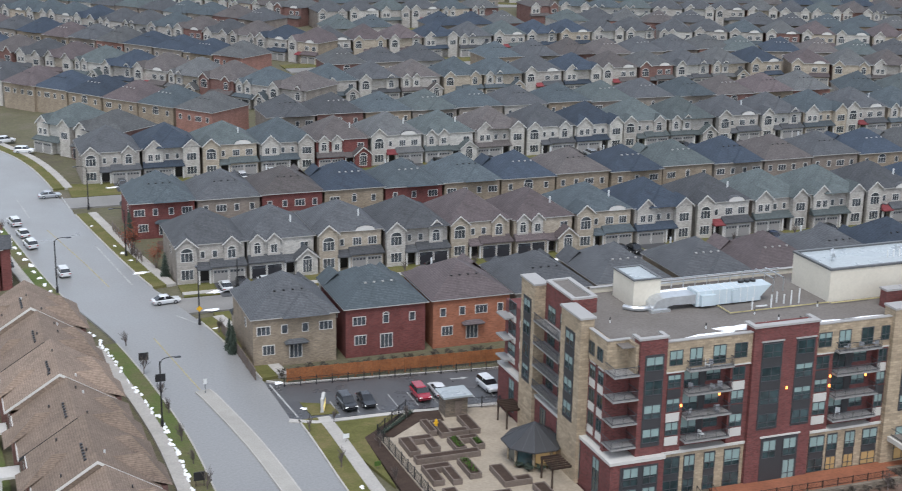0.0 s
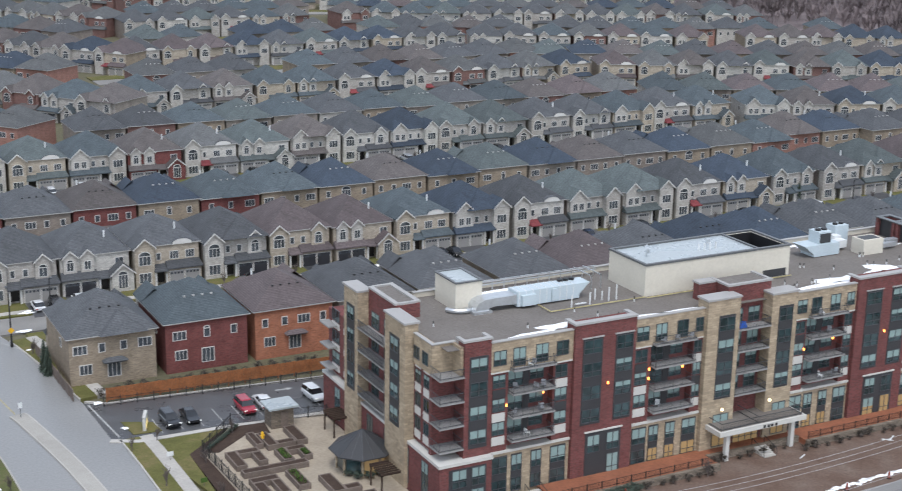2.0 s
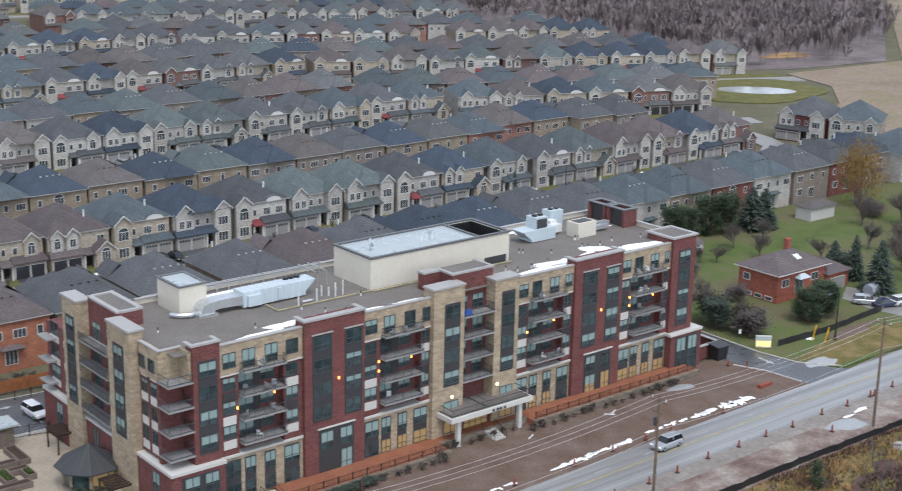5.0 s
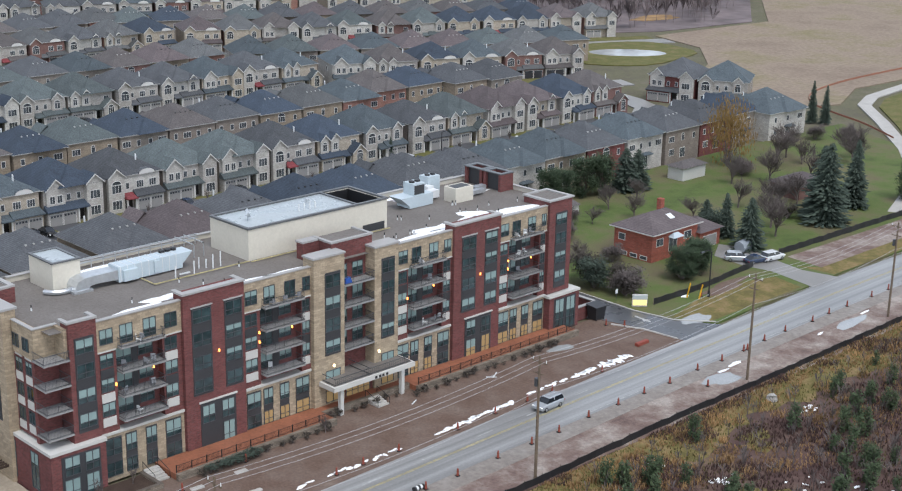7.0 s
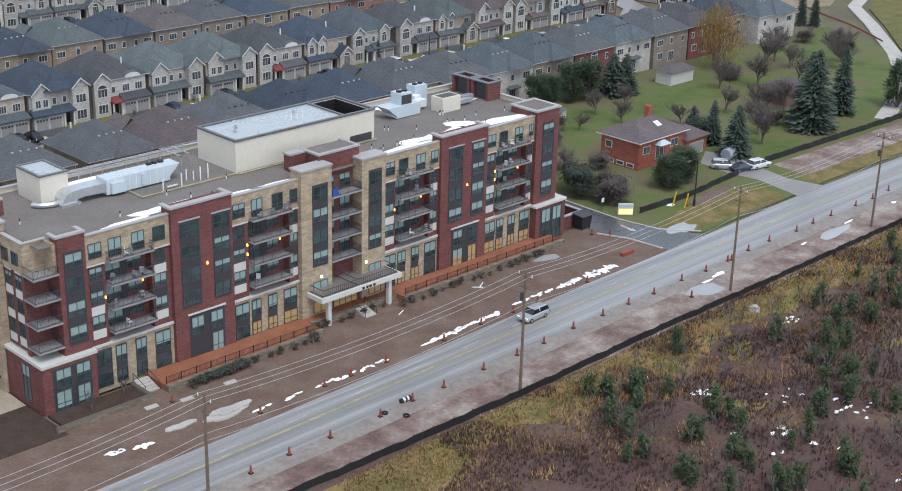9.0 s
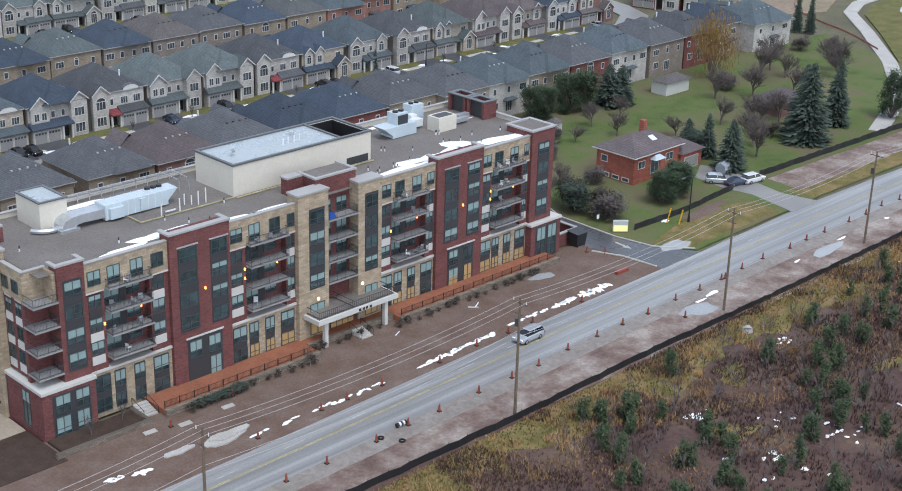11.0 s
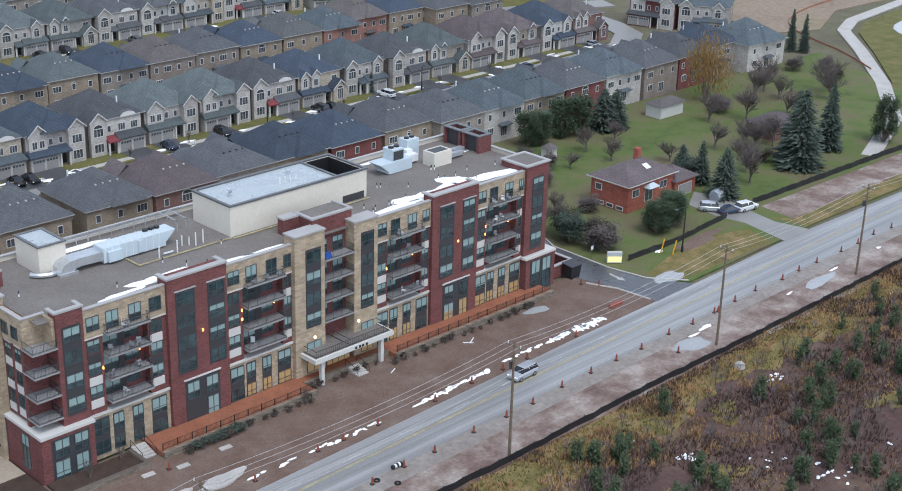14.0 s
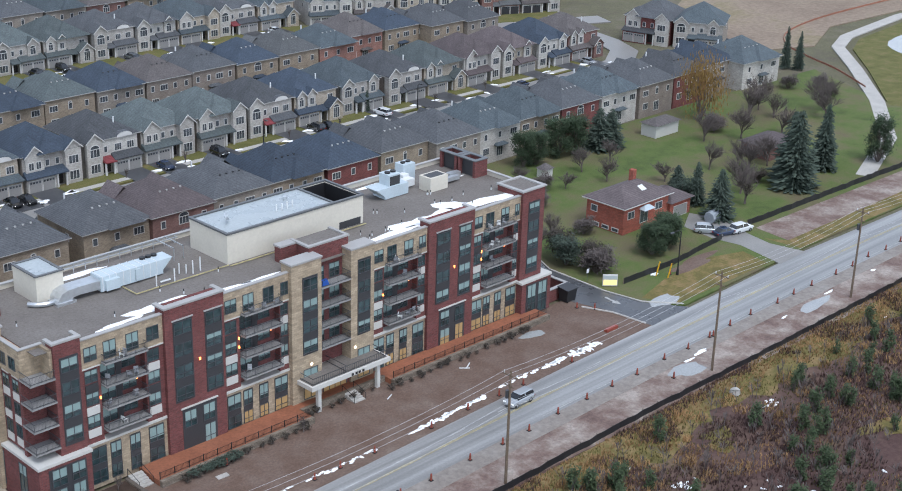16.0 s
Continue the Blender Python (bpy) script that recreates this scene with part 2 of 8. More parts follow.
M = {
    "asphalt": streaked("asphalt", (0.265, 0.265, 0.262), (0.88, 0.885, 0.89), 0.07, 0.5, 0.26),
    "road": streaked("worn_road", (0.262, 0.262, 0.26), (0.9, 0.9, 0.9), 0.06, 0.42, 0.28, 3.0, 0.3),
    "mesh_orange": grain("faded_mesh", (0.30, 0.13, 0.085), 0.8, 0.2),
    "lot": streaked("lot_asphalt", (0.10, 0.102, 0.106), (0.7, 0.71, 0.73), 0.15, 0.45, 0.18),
    "street": streaked("street_asphalt", (0.26, 0.25, 0.235), (0.75, 0.75, 0.75), 0.2, 0.6, 0.35),
    "drive": streaked("driveway", (0.075, 0.077, 0.082), (0.65, 0.65, 0.67), 0.3, 0.5, 0.25),
    "concrete": grain("concrete", (0.42, 0.40, 0.37), 0.8, 0.15, 4.0, 0.3),
    "kerb": grain("kerb_concrete", (0.46, 0.44, 0.41), 0.85, 0.12),
    "median": grain("median_concrete", (0.36, 0.345, 0.315), 0.85, 0.15),
    "yellow": grain("yellow_paint", (0.42, 0.36, 0.19), 0.7, 0.3, 1.5),
    "white_paint": grain("road_white", (0.40, 0.40, 0.39), 0.7, 0.3, 1.5),
    "lawn": patchy("lawn", [(0.3, (0.09, 0.092, 0.03)), (0.5, (0.125, 0.122, 0.042)), (0.7, (0.18, 0.145, 0.07))], 0.25, 0.95, 5.0),
    "green_lawn": patchy("green_lawn", [(0.3, (0.062, 0.084, 0.03)), (0.44, (0.098, 0.132, 0.04)), (0.54, (0.128, 0.126, 0.06)), (0.66, (0.135, 0.105, 0.07))], 0.07, 0.95, 4.0),
    "soil": patchy("ground_soil", [(0.3, (0.105, 0.092, 0.07)), (0.5, (0.125, 0.118, 0.072)), (0.72, (0.16, 0.138, 0.11))], 0.08, 0.95, 2.0),
    "dirt": patchy("wet_dirt", [(0.25, (0.105, 0.066, 0.05)), (0.45, (0.142, 0.096, 0.075)), (0.6, (0.165, 0.12, 0.098)), (0.8, (0.235, 0.19, 0.16))], 0.22, 0.75, 3.0),
    "gravel": patchy("shoulder_gravel", [(0.3, (0.2, 0.172, 0.15)), (0.5, (0.25, 0.222, 0.198)), (0.7, (0.29, 0.268, 0.244))], 0.2, 0.6, 1.2, 0.1),
    "deck": grain("rust_deck", (0.275, 0.105, 0.058), 0.7, 0.22, 3.0, 0.4),
    "paving": grain("tan_paving", (0.37, 0.315, 0.245), 0.7, 0.16, 3.0, 0.3),
    "mud": patchy("rutted_mud", [(0.34, (0.12, 0.08, 0.068)), (0.45, (0.18, 0.125, 0.107)), (0.53, (0.245, 0.195, 0.168)), (0.64, (0.35, 0.305, 0.27))], 0.16, 0.7, 2.0),
    "scrub": patchy("scrub_ground", [(0.22, (0.06, 0.037, 0.034)), (0.45, (0.095, 0.058, 0.052)), (0.6, (0.125, 0.083, 0.066)), (0.72, (0.185, 0.135, 0.075)), (0.82, (0.11, 0.074, 0.064))], 0.09, 0.95, 1.6),
    "verge": patchy("rough_verge", [(0.3, (0.10, 0.086, 0.035)), (0.48, (0.15, 0.126, 0.045)), (0.62, (0.235, 0.165, 0.08)), (0.78, (0.13, 0.088, 0.055))], 0.25, 0.95, 2.5),
    "field": patchy("ploughed_field", [(0.3, (0.20, 0.15, 0.115)), (0.5, (0.26, 0.205, 0.155)), (0.7, (0.19, 0.165, 0.08))], 0.03, 0.95, 0.7),
    "snow": grain("old_snow", (0.88, 0.89, 0.90), 0.7, 0.08, 5.0, 1.0, 0.0, 0.3, 0.3),
    "mulch": patchy("mulch", [(0.3, (0.045, 0.03, 0.024)), (0.7, (0.075, 0.052, 0.04))], 0.6, 0.95, 6.0),
    "red_brick": masonry("red_brick", (0.165, 0.055, 0.052), (0.14, 0.085, 0.08), 0.4, 0.13, 0.012),
    "tan_stone": masonry("tan_stone", (0.39, 0.313, 0.222), (0.31, 0.253, 0.187), 0.75, 0.3, 0.02, 0.2),
    "white_panel": grain("white_panel", (0.54, 0.53, 0.50), 0.6, 0.06),
    "cap": grain("pale_coping", (0.36, 0.35, 0.34), 0.55, 0.08),
    "dark_cap": grain("dark_coping", (0.11, 0.115, 0.12), 0.45, 0.1),
    "dark_panel": grain("dark_panel", (0.045, 0.046, 0.05), 0.5, 0.12),
    "stucco": grain("cream_stucco", (0.60, 0.56, 0.48), 0.85, 0.06, 3.0, 0.2),
    "roof_flat": patchy("flat_roof", [(0.3, (0.145, 0.13, 0.118)), (0.55, (0.175, 0.158, 0.144)), (0.75, (0.21, 0.195, 0.18))], 0.16, 0.7, 3.0, 0.2),
    "pent_roof": streaked("pale_membrane", (0.37, 0.405, 0.415), (0.82, 0.84, 0.86), 0.25, 0.4, 0.15),
    "metal": grain("galvanised", (0.58, 0.60, 0.62), 0.35, 0.1, 2.0, 0.4, 0.7),
    "white_metal": grain("white_painted_metal", (0.66, 0.67, 0.67), 0.45, 0.06),
    "blue_metal": grain("pale_blue_unit", (0.47, 0.54, 0.58), 0.5, 0.08),
    "black": grain("black_metal", (0.02, 0.02, 0.022), 0.5, 0.1),
    "rust_rail": grain("brown_rail", (0.05, 0.03, 0.025), 0.5, 0.1),
    "rail": grain("grey_rail", (0.10, 0.105, 0.115), 0.45, 0.1, 3.0, 0.4, 0.5),
    "slab": grain("balcony_concrete", (0.27, 0.265, 0.26), 0.75, 0.12),
    "pane": glass("window_glass", (0.03, 0.052, 0.056)),
    "blind": grain("pale_blind", (0.25, 0.345, 0.335), 0.35, 0.1, 1.0, 0.6, 0.0, 0.7),
    "house_pane": glass("house_glass", (0.06, 0.068, 0.078), 0.15),
    "warm": lit("warm_room", (0.30, 0.20, 0.09), 0.2),
    "lamp": lit("wall_lamp", (1.0, 0.30, 0.06), 3.2),
    "lamp_white": lit("porch_lamp", (1.0, 0.80, 0.5), 3.0),
    "trim": grain("white_trim", (0.60, 0.585, 0.56), 0.6, 0.08),
    "eave": grain("grey_gutter", (0.40, 0.39, 0.375), 0.6, 0.08),
    "garage_white": grain("garage_pale", (0.27, 0.26, 0.248), 0.6, 0.08),
    "garage_dark": grain("garage_dark", (0.028, 0.028, 0.033), 0.45, 0.1),
    "door_dark": grain("front_door", (0.03, 0.027, 0.027), 0.5, 0.1),
    "awning_red": shingle("red_skirt_roof", (0.20, 0.045, 0.05)),
    "cedar": grain("stained_fence", (0.30, 0.115, 0.045), 0.75, 0.3, 4.0, 0.6),
    "grey_wood": grain("weathered_wood", (0.17, 0.135, 0.115), 0.85, 0.2, 5.0, 0.6),
    "terracotta": grain("terrace_fence", (0.28, 0.085, 0.045), 0.75, 0.2, 4.0, 0.5),
    "block": masonry("retaining_block", (0.20, 0.165, 0.13), (0.12, 0.10, 0.085), 0.6, 0.2, 0.02),
    "pole_wood": grain("pole_timber", (0.16, 0.12, 0.085), 0.9, 0.25, 5.0, 0.7),
    "cable": grain("cable", (0.45, 0.45, 0.46), 0.6, 0.05),
    "orange": grain("cone_orange", (0.26, 0.06, 0.04), 0.6, 0.15),
    "bark": grain("bark", (0.15, 0.122, 0.11), 0.95, 0.25, 5.0),
    "twig": grain("twigs", (0.125, 0.104, 0.096), 0.95, 0.2, 3.0),
    "spruce": grain("spruce_needles", (0.068, 0.09, 0.07), 0.85, 0.4, 1.6, 0.5, 0.0, 0.2),
    "pine": grain("pine_needles", (0.062, 0.09, 0.05), 0.85, 0.4, 1.6, 0.5, 0.0, 0.2),
    "young_pine": grain("young_pine_needles", (0.078, 0.108, 0.055), 0.9, 0.4, 1.6, 0.5, 0.0, 0.2),
    "willow": grain("willow_leaves", (0.26, 0.165, 0.06), 0.9, 0.35, 1.2, 0.5, 0.0, 0.2),
    "rust_leaf": grain("rust_leaves", (0.24, 0.075, 0.04), 0.9, 0.35, 1.5),
    "shrub": grain("shrub_twigs", (0.06, 0.05, 0.04), 0.95, 0.3, 2.0),
    "tuft": grain("dry_grass", (0.36, 0.225, 0.105), 0.95, 0.4, 0.15, 0.05),
    "tuft_green": grain("green_grass", (0.15, 0.132, 0.042), 0.95, 0.4, 0.15, 0.05),
    "weed": grain("dead_weeds", (0.095, 0.056, 0.05), 0.95, 0.3, 0.2, 0.05),
    "forest": grain("bare_forest", (0.175, 0.142, 0.142), 0.95, 0.35, 0.08, 0.02),
    "water": streaked("pond_ice", (0.36, 0.365, 0.36), (0.85, 0.87, 0.88), 0.1, 0.3, 0.08),
    "tyre": grain("tyre", (0.018, 0.018, 0.018), 0.8, 0.1),
    "rim": grain("alloy", (0.4, 0.4, 0.42), 0.35, 0.1, 3.0, 0.4, 0.8),
    "car_glass": glass("car_glass", (0.015, 0.018, 0.022), 0.05),
    "cover": grain("silver_tarp", (0.30, 0.33, 0.36), 0.5, 0.2),
    "sign_yellow": lit("lit_sign_face", (0.85, 0.66, 0.25), 0.45),
    "sign_blue": grain("sign_blue", (0.42, 0.46, 0.46), 0.5, 0.05),
    "yellow_sign": grain("yellow_sign", (0.75, 0.42, 0.02), 0.5, 0.05),
    "head": lit("headlamp", (0.9, 0.9, 0.85), 0.15),
    "tail": grain("tail_lamp", (0.25, 0.01, 0.012), 0.3, 0.05),
    "blue_tarp": grain("blue_cover", (0.02, 0.10, 0.45), 0.5, 0.1),
    "ac": grain("patio_chair", (0.30, 0.31, 0.33), 0.5, 0.1),
    "plant": grain("planter_green", (0.06, 0.11, 0.02), 0.9, 0.3),
}
for key, c in {"w": (0.62, 0.63, 0.64), "k": (0.012, 0.013, 0.016), "g": (0.13, 0.14, 0.15), "s": (0.38, 0.40, 0.42), "r": (0.32, 0.012, 0.03), "b": (0.02, 0.035, 0.075)}.items():
    m_, n_, l_, b_ = shader("car_paint_" + key, 0.22, 0.2 if key in "sg" else 0.0, 0.6)
    b_.inputs["Base Color"].default_value = (*c, 1)
    b_.inputs["Coat Weight"].default_value = 0.6
    M["car_" + key] = m_
ROOFS = {
    "charcoal": (0.077, 0.081, 0.088), "slate": (0.072, 0.089, 0.100), "navy": (0.042, 0.056, 0.078), "brown": (0.100, 0.089, 0.087), "green": (0.088, 0.105, 0.107),
    "mauve": (0.108, 0.088, 0.09), "tan": (0.225, 0.168, 0.13), "grey": (0.100, 0.103, 0.105)}
for k, c in ROOFS.items():
    M["roof_" + k] = shingle("shingles_" + k, c)
BRICKS = {
    "tan": (0.30, 0.243, 0.182), "grey": (0.285, 0.25, 0.215), "red": (0.17, 0.055, 0.05), "orange": (0.36, 0.145, 0.085), "pink": (0.33, 0.175, 0.14), "pale": (0.47, 0.445, 0.41),
    "taupe": (0.25, 0.21, 0.18), "dusky": (0.20, 0.11, 0.095)}
for k, c in BRICKS.items():
    M["brick_" + k] = masonry("house_brick_" + k, c, tuple(x * 0.8 + 0.04 for x in c), 0.42, 0.15, 0.015, 0.18)


FACES = {}  # the dressed stone front that goes with each brick
for k, c, bricks in (("grey", (0.40, 0.375, 0.345), ("grey", "taupe")), ("buff", (0.42, 0.365, 0.295), ("tan", "pink")), ("light", (0.50, 0.48, 0.445), ("pale",))):
    M["face_" + k] = masonry("stone_front_" + k, c, tuple(x * 0.8 for x in c), 0.6, 0.22, 0.02, 0.16)
    FACES.update({"brick_" + q: "face_" + k for q in bricks})


# ---- mesh building ----
class Shape:
    """Collects boxes, slabs and sheets into one mesh."""

    def __init__(self):
        self.v, self.f, self.m = [], [], []

    def add(self, verts, faces, mat=0):
        o = len(self.v)
        self.v += [tuple(p) for p in verts]
        self.f += [tuple(i + o for i in f) for f in faces]
        self.m += [mat] * len(faces)
        return self

    def box(self, x0, x1, y0, y1, z0, z1, mat=0):
        v = [(x, y, z) for z in (z0, z1) for x, y in ((x0, y0), (x1, y0), (x1, y1), (x0, y1))]
        return self.add(v, [(3, 2, 1, 0), (4, 5, 6, 7), (0, 1, 5, 4), (1, 2, 6, 5), (2, 3, 7, 6), (3, 0, 4, 7)], mat)

    def slab(self, pts, z0, z1, mat=0):
        """A flat plate over an outline, counter-clockwise from above."""
        k = len(pts)
        v = [(x, y, z0) for x, y in pts] + [(x, y, z1) for x, y in pts]
        return self.add(v, [tuple(range(k - 1, -1, -1)), tuple(range(k, 2 * k))] + [(i, (i + 1) % k, (i + 1) % k + k, i + k) for i in range(k)], mat)

    def tube(self, a, b, r0, r1, sides=6, mat=0):
        a, b = Vector(a), Vector(b)
        d = (b - a).normalized()
        u = d.orthogonal().normalized()
        w = d.cross(u)
        v = []
        for p, r in ((a, r0), (b, r1)):
            v += [p + u * (r * math.cos(i * math.tau / sides)) + w * (r * math.sin(i * math.tau / sides)) for i in range(sides)]
        f = [(i, (i + 1) % sides, (i + 1) % sides + sides, i + sides) for i in range(sides)]
        return self.add(v, f + [tuple(range(sides - 1, -1, -1)), tuple(range(sides, 2 * sides))], mat)

    def pipe(self, pts, r, sides=6, mat=0):
        """One unbroken tube along a line of points."""
        pts = [Vector(p) for p in pts]
        v = []
        for i, p in enumerate(pts):
            d = (pts[min(i + 1, len(pts) - 1)] - pts[max(i - 1, 0)]).normalized()
            u = d.cross(Vector((0.13, 0.31, 0.94))).normalized()
            w = d.cross(u)
            v += [p + u * (r * math.cos(k * math.tau / sides)) + w * (r * math.sin(k * math.tau / sides)) for k in range(sides)]
        f = [(i * sides + k, i * sides + (k + 1) % sides, (i + 1) * sides + (k + 1) % sides, (i + 1) * sides + k) for i in range(len(pts) - 1) for k in range(sides)]
        n = sides * len(pts)
        return self.add(v, f + [tuple(range(sides - 1, -1, -1)), tuple(range(n - sides, n))], mat)

    def mesh(self, name, mats):
        me = bpy.data.meshes.new(name)
        me.from_pydata(self.v, [], self.f)
        for k in mats:
            me.materials.append(M[k])
        if len(mats) > 1:
            me.polygons.foreach_set("material_index", self.m)
        me.update()
        return me


def part(name, shape, mats, parent, label=""):
    """One mesh object under a thing or under a part."""
    me = shape if isinstance(shape, bpy.types.Mesh) else shape.mesh(name, mats if isinstance(mats, (list, tuple)) else [mats])
    ob = new(name, me)
    ob.parent = parent
    return tagged(ob, label)


def thing(name, label, category, group="", m=None, kind=""):
    ob = tagged(new(name), label, category, group, kind)
    if m is not None:
        ob.matrix_world = m
    return ob


def whole(name, shape, mats, label="", category="", group="", kind="", m=None):
    ob = tagged(new(name, shape.mesh(name, mats if isinstance(mats, (list, tuple)) else [mats])), label, category, group, kind)
    if m is not None:
        ob.matrix_world = m
    return ob


def ribbon(pts, w0, w1, z0, z1):
    """A strip along a line, from w0 to w1 metres to the line's right (negative: left)."""
    s = Shape()
    out = []
    for i, p in enumerate(pts):
        a, b = Vector(pts[max(0, i - 1)]), Vector(pts[min(len(pts) - 1, i + 1)])
        d = (b - a).normalized()
        r = Vector((d.y, -d.x))
        out.append((Vector(p) + r * w0, Vector(p) + r * w1))
    v = []
    for a, b in out:
        v += [(a.x, a.y, z1), (b.x, b.y, z1), (a.x, a.y, z0), (b.x, b.y, z0)]
    f = []
    for i in range(len(out) - 1):
        o = 4 * i
        f += [(o, o + 1, o + 5, o + 4), (o + 1, o + 3, o + 7, o + 5), (o + 2, o, o + 4, o + 6)]
    f += [(0, 2, 3, 1), (4 * len(out) - 4, 4 * len(out) - 3, 4 * len(out) - 1, 4 * len(out) - 2)]
    return s.add(v, f)


def smooth(pts, steps=6):
    """A rounded line through the points (Catmull-Rom)."""
    out = []
    for i in range(len(pts) - 1):
        p = [Vector(pts[max(0, min(len(pts) - 1, i + k))]) for k in (-1, 0, 1, 2)]
        for j in range(steps):
            t = j / steps
            out.append(0.5 * (2 * p[1] + (p[2] - p[0]) * t + (2 * p[0] - 5 * p[1] + 4 * p[2] - p[3]) * t * t + (3 * p[1] - p[0] - 3 * p[2] + p[3]) * t ** 3))
    return [tuple(q) for q in out] + [tuple(pts[-1])]


def blob(cx, cy, rx, ry, rng, k=14, rough=0.35):
    """An uneven rounded outline."""
    ph = [rng.uniform(0, 6.28) for _ in range(3)]
    return [(cx + rx * math.cos(a) * (1 + rough * (0.5 * math.sin(2 * a + ph[0]) + 0.3 * math.sin(3 * a + ph[1]) + 0.3 * math.sin(5 * a + ph[2]))),
             cy + ry * math.sin(a) * (1 + rough * (0.5 * math.sin(2 * a + ph[0]) + 0.3 * math.sin(3 * a + ph[1]) + 0.3 * math.sin(5 * a + ph[2])))) for a in (i * math.tau / k for i in range(k))]


# ---- ground, roads ----
GX0, GX1, GY0, GY1 = -900, 1500, -420, 2200
whole("ground", Shape().add([(GX0, GY0, -0.35), (GX1, GY0, -0.35), (GX1, GY1, -0.35), (GX0, GY1, -0.35)], [(0, 1, 2, 3)]), "soil", "damp winter ground under the whole district", "ground", "", "structure")
AVE = smooth([(-33.5, -60), (-34.0, -10), (-34.5, 14), (-35.2, 40), (-39.2, 73), (-45.5, 102), (-52, 148), (-57, 190), (-64, 214), (-80, 250), (-108, 300), (-150, 355), (-210, 410)])
ROAD_N = [(-140, -19.0), (10, -18.0), (35, -17.4), (75, -16.3), (100, -16.0), (137, -15.0), (200, -17.0), (320, -20.3)]
ROAD_S = [(-140, -26.2), (16, -25.2), (45, -24.6), (80, -24.2), (125, -24.1), (165, -25.0), (200, -26.2), (320, -30.0)]


def road_line(f, x0=-140, x1=320, step=15):
    """A line along the road at the share f of its width, counted from its north edge."""
    xs = np.arange(x0, x1 + 0.1, step)
    n, s = (np.interp(xs, [p[0] for p in e], [p[1] for p in e]) for e in (ROAD_N, ROAD_S))
    return [(float(x), float(a + (b - a) * f)) for x, a, b in zip(xs, n, s)]


whole("avenue", ribbon(AVE, -7.2, 7.2, -0.5, 0.0), "asphalt", "damp grey asphalt avenue with a yellow centre line", "road", "", "structure")
whole("road", Shape().slab(ROAD_S + ROAD_N[::-1], -0.5, 0.004), "road", "damp grey asphalt road through dirt shoulders", "road", "", "structure")


def along(y0, y1):
    """The stretch of the avenue between two latitudes."""
    return [p for p in AVE if y0 - 2 <= p[1] <= y1 + 2]


for sgn, spans in ((1, ((-50, 34.5), (51, 78), (95, 152), (166, 400))), (-1, ((-50, 74), (91, 400)))):
    for y0, y1 in spans:
        st = along(y0, y1)
        for nm, p, q, z, mat, lab in (("kerb", 7.2, 7.4, 0.14, "kerb", "pale concrete kerb along the avenue"), ("verge", 7.4, 9.8, 0.10, "lawn", "yellowing grass verge beside the avenue"), ("pavement", 9.8, 11.5, 0.12, "concrete", "pale concrete pavement along the avenue")):
            lo, hi = (p, q) if sgn > 0 else (-q, -p)
            whole(nm, ribbon(st, lo, hi, -0.4, z), "green_lawn" if nm == "verge" and sgn < 0 else mat, lab, nm, "", "structure")
whole("dirt_strip", ribbon([(-60, -8), (30, -8), (60, -8), (84, -8), (96, -8.6)], -7.5, 11.5, -0.3, -0.02), "dirt", "muddy brown construction strip before the apartment building", "dirt", "", "structure")
whole("dirt_strip", ribbon([(-140, -25), (30, -28), (80, -29.5), (140, -30), (320, -36)], -6, 4.6, -0.3, -0.03), "mud", "rutted wet mud shoulder beside the road", "dirt", "", "structure")
whole("field", Shape().slab([(-400, -400), (600, -400), (600, -41.5), (140, -34), (30, -32.4), (-140, -29)], -0.4, -0.06), "scrub", "rough scrubland with dead weeds and dry grass", "field", "", "structure")

# ---- houses ----
EAVE = 6.55


def window_shape(x0, x1, z0, z1, y, out, lites=2, arch=False):
    """A framed window on a wall at y that looks along out (-1 front, 1 rear)."""
    s = Shape()
    a, b = sorted((y - 0.05 * out, y + 0.07 * out))
    s.box(x0 - 0.07, x1 + 0.07, a, b, z0 - 0.07, z1 + 0.07, 0)
    p, q = sorted((y + 0.06 * out, y + 0.085 * out))
    w = (x1 - x0) / lites
    for i in range(lites):
        s.box(x0 + i * w + 0.04, x0 + (i + 1) * w - 0.04, p, q, z0 + 0.04, z1 - 0.04, 1)
    if arch:
        k = 8
        xc, r = (x0 + x1) / 2, (x1 - x0) / 2 + 0.1
        s.slab([(xc + r * math.cos(math.pi * i / k), z1 + 0.1 + r * 0.7 * math.sin(math.pi * i / k)) for i in range(k + 1)], a, b, 0)
        n = 2 * (k + 1)
        s.v[-n:] = [(vx, vz, vy) for vx, vy, vz in s.v[-n:]]
        s.slab([(xc + (r - 0.16) * math.cos(math.pi * i / k), z1 + 0.1 + (r - 0.16) * 0.7 * math.sin(math.pi * i / k)) for i in range(k + 1)], p, q, 1)
        s.v[-n:] = [(vx, vz, vy) for vx, vy, vz in s.v[-n:]]
        s.v[-n:] = [(vx, vy, vz) for vx, vz, vy in [(c[0], c[2], c[1]) for c in s.v[-n:]]]
    return s


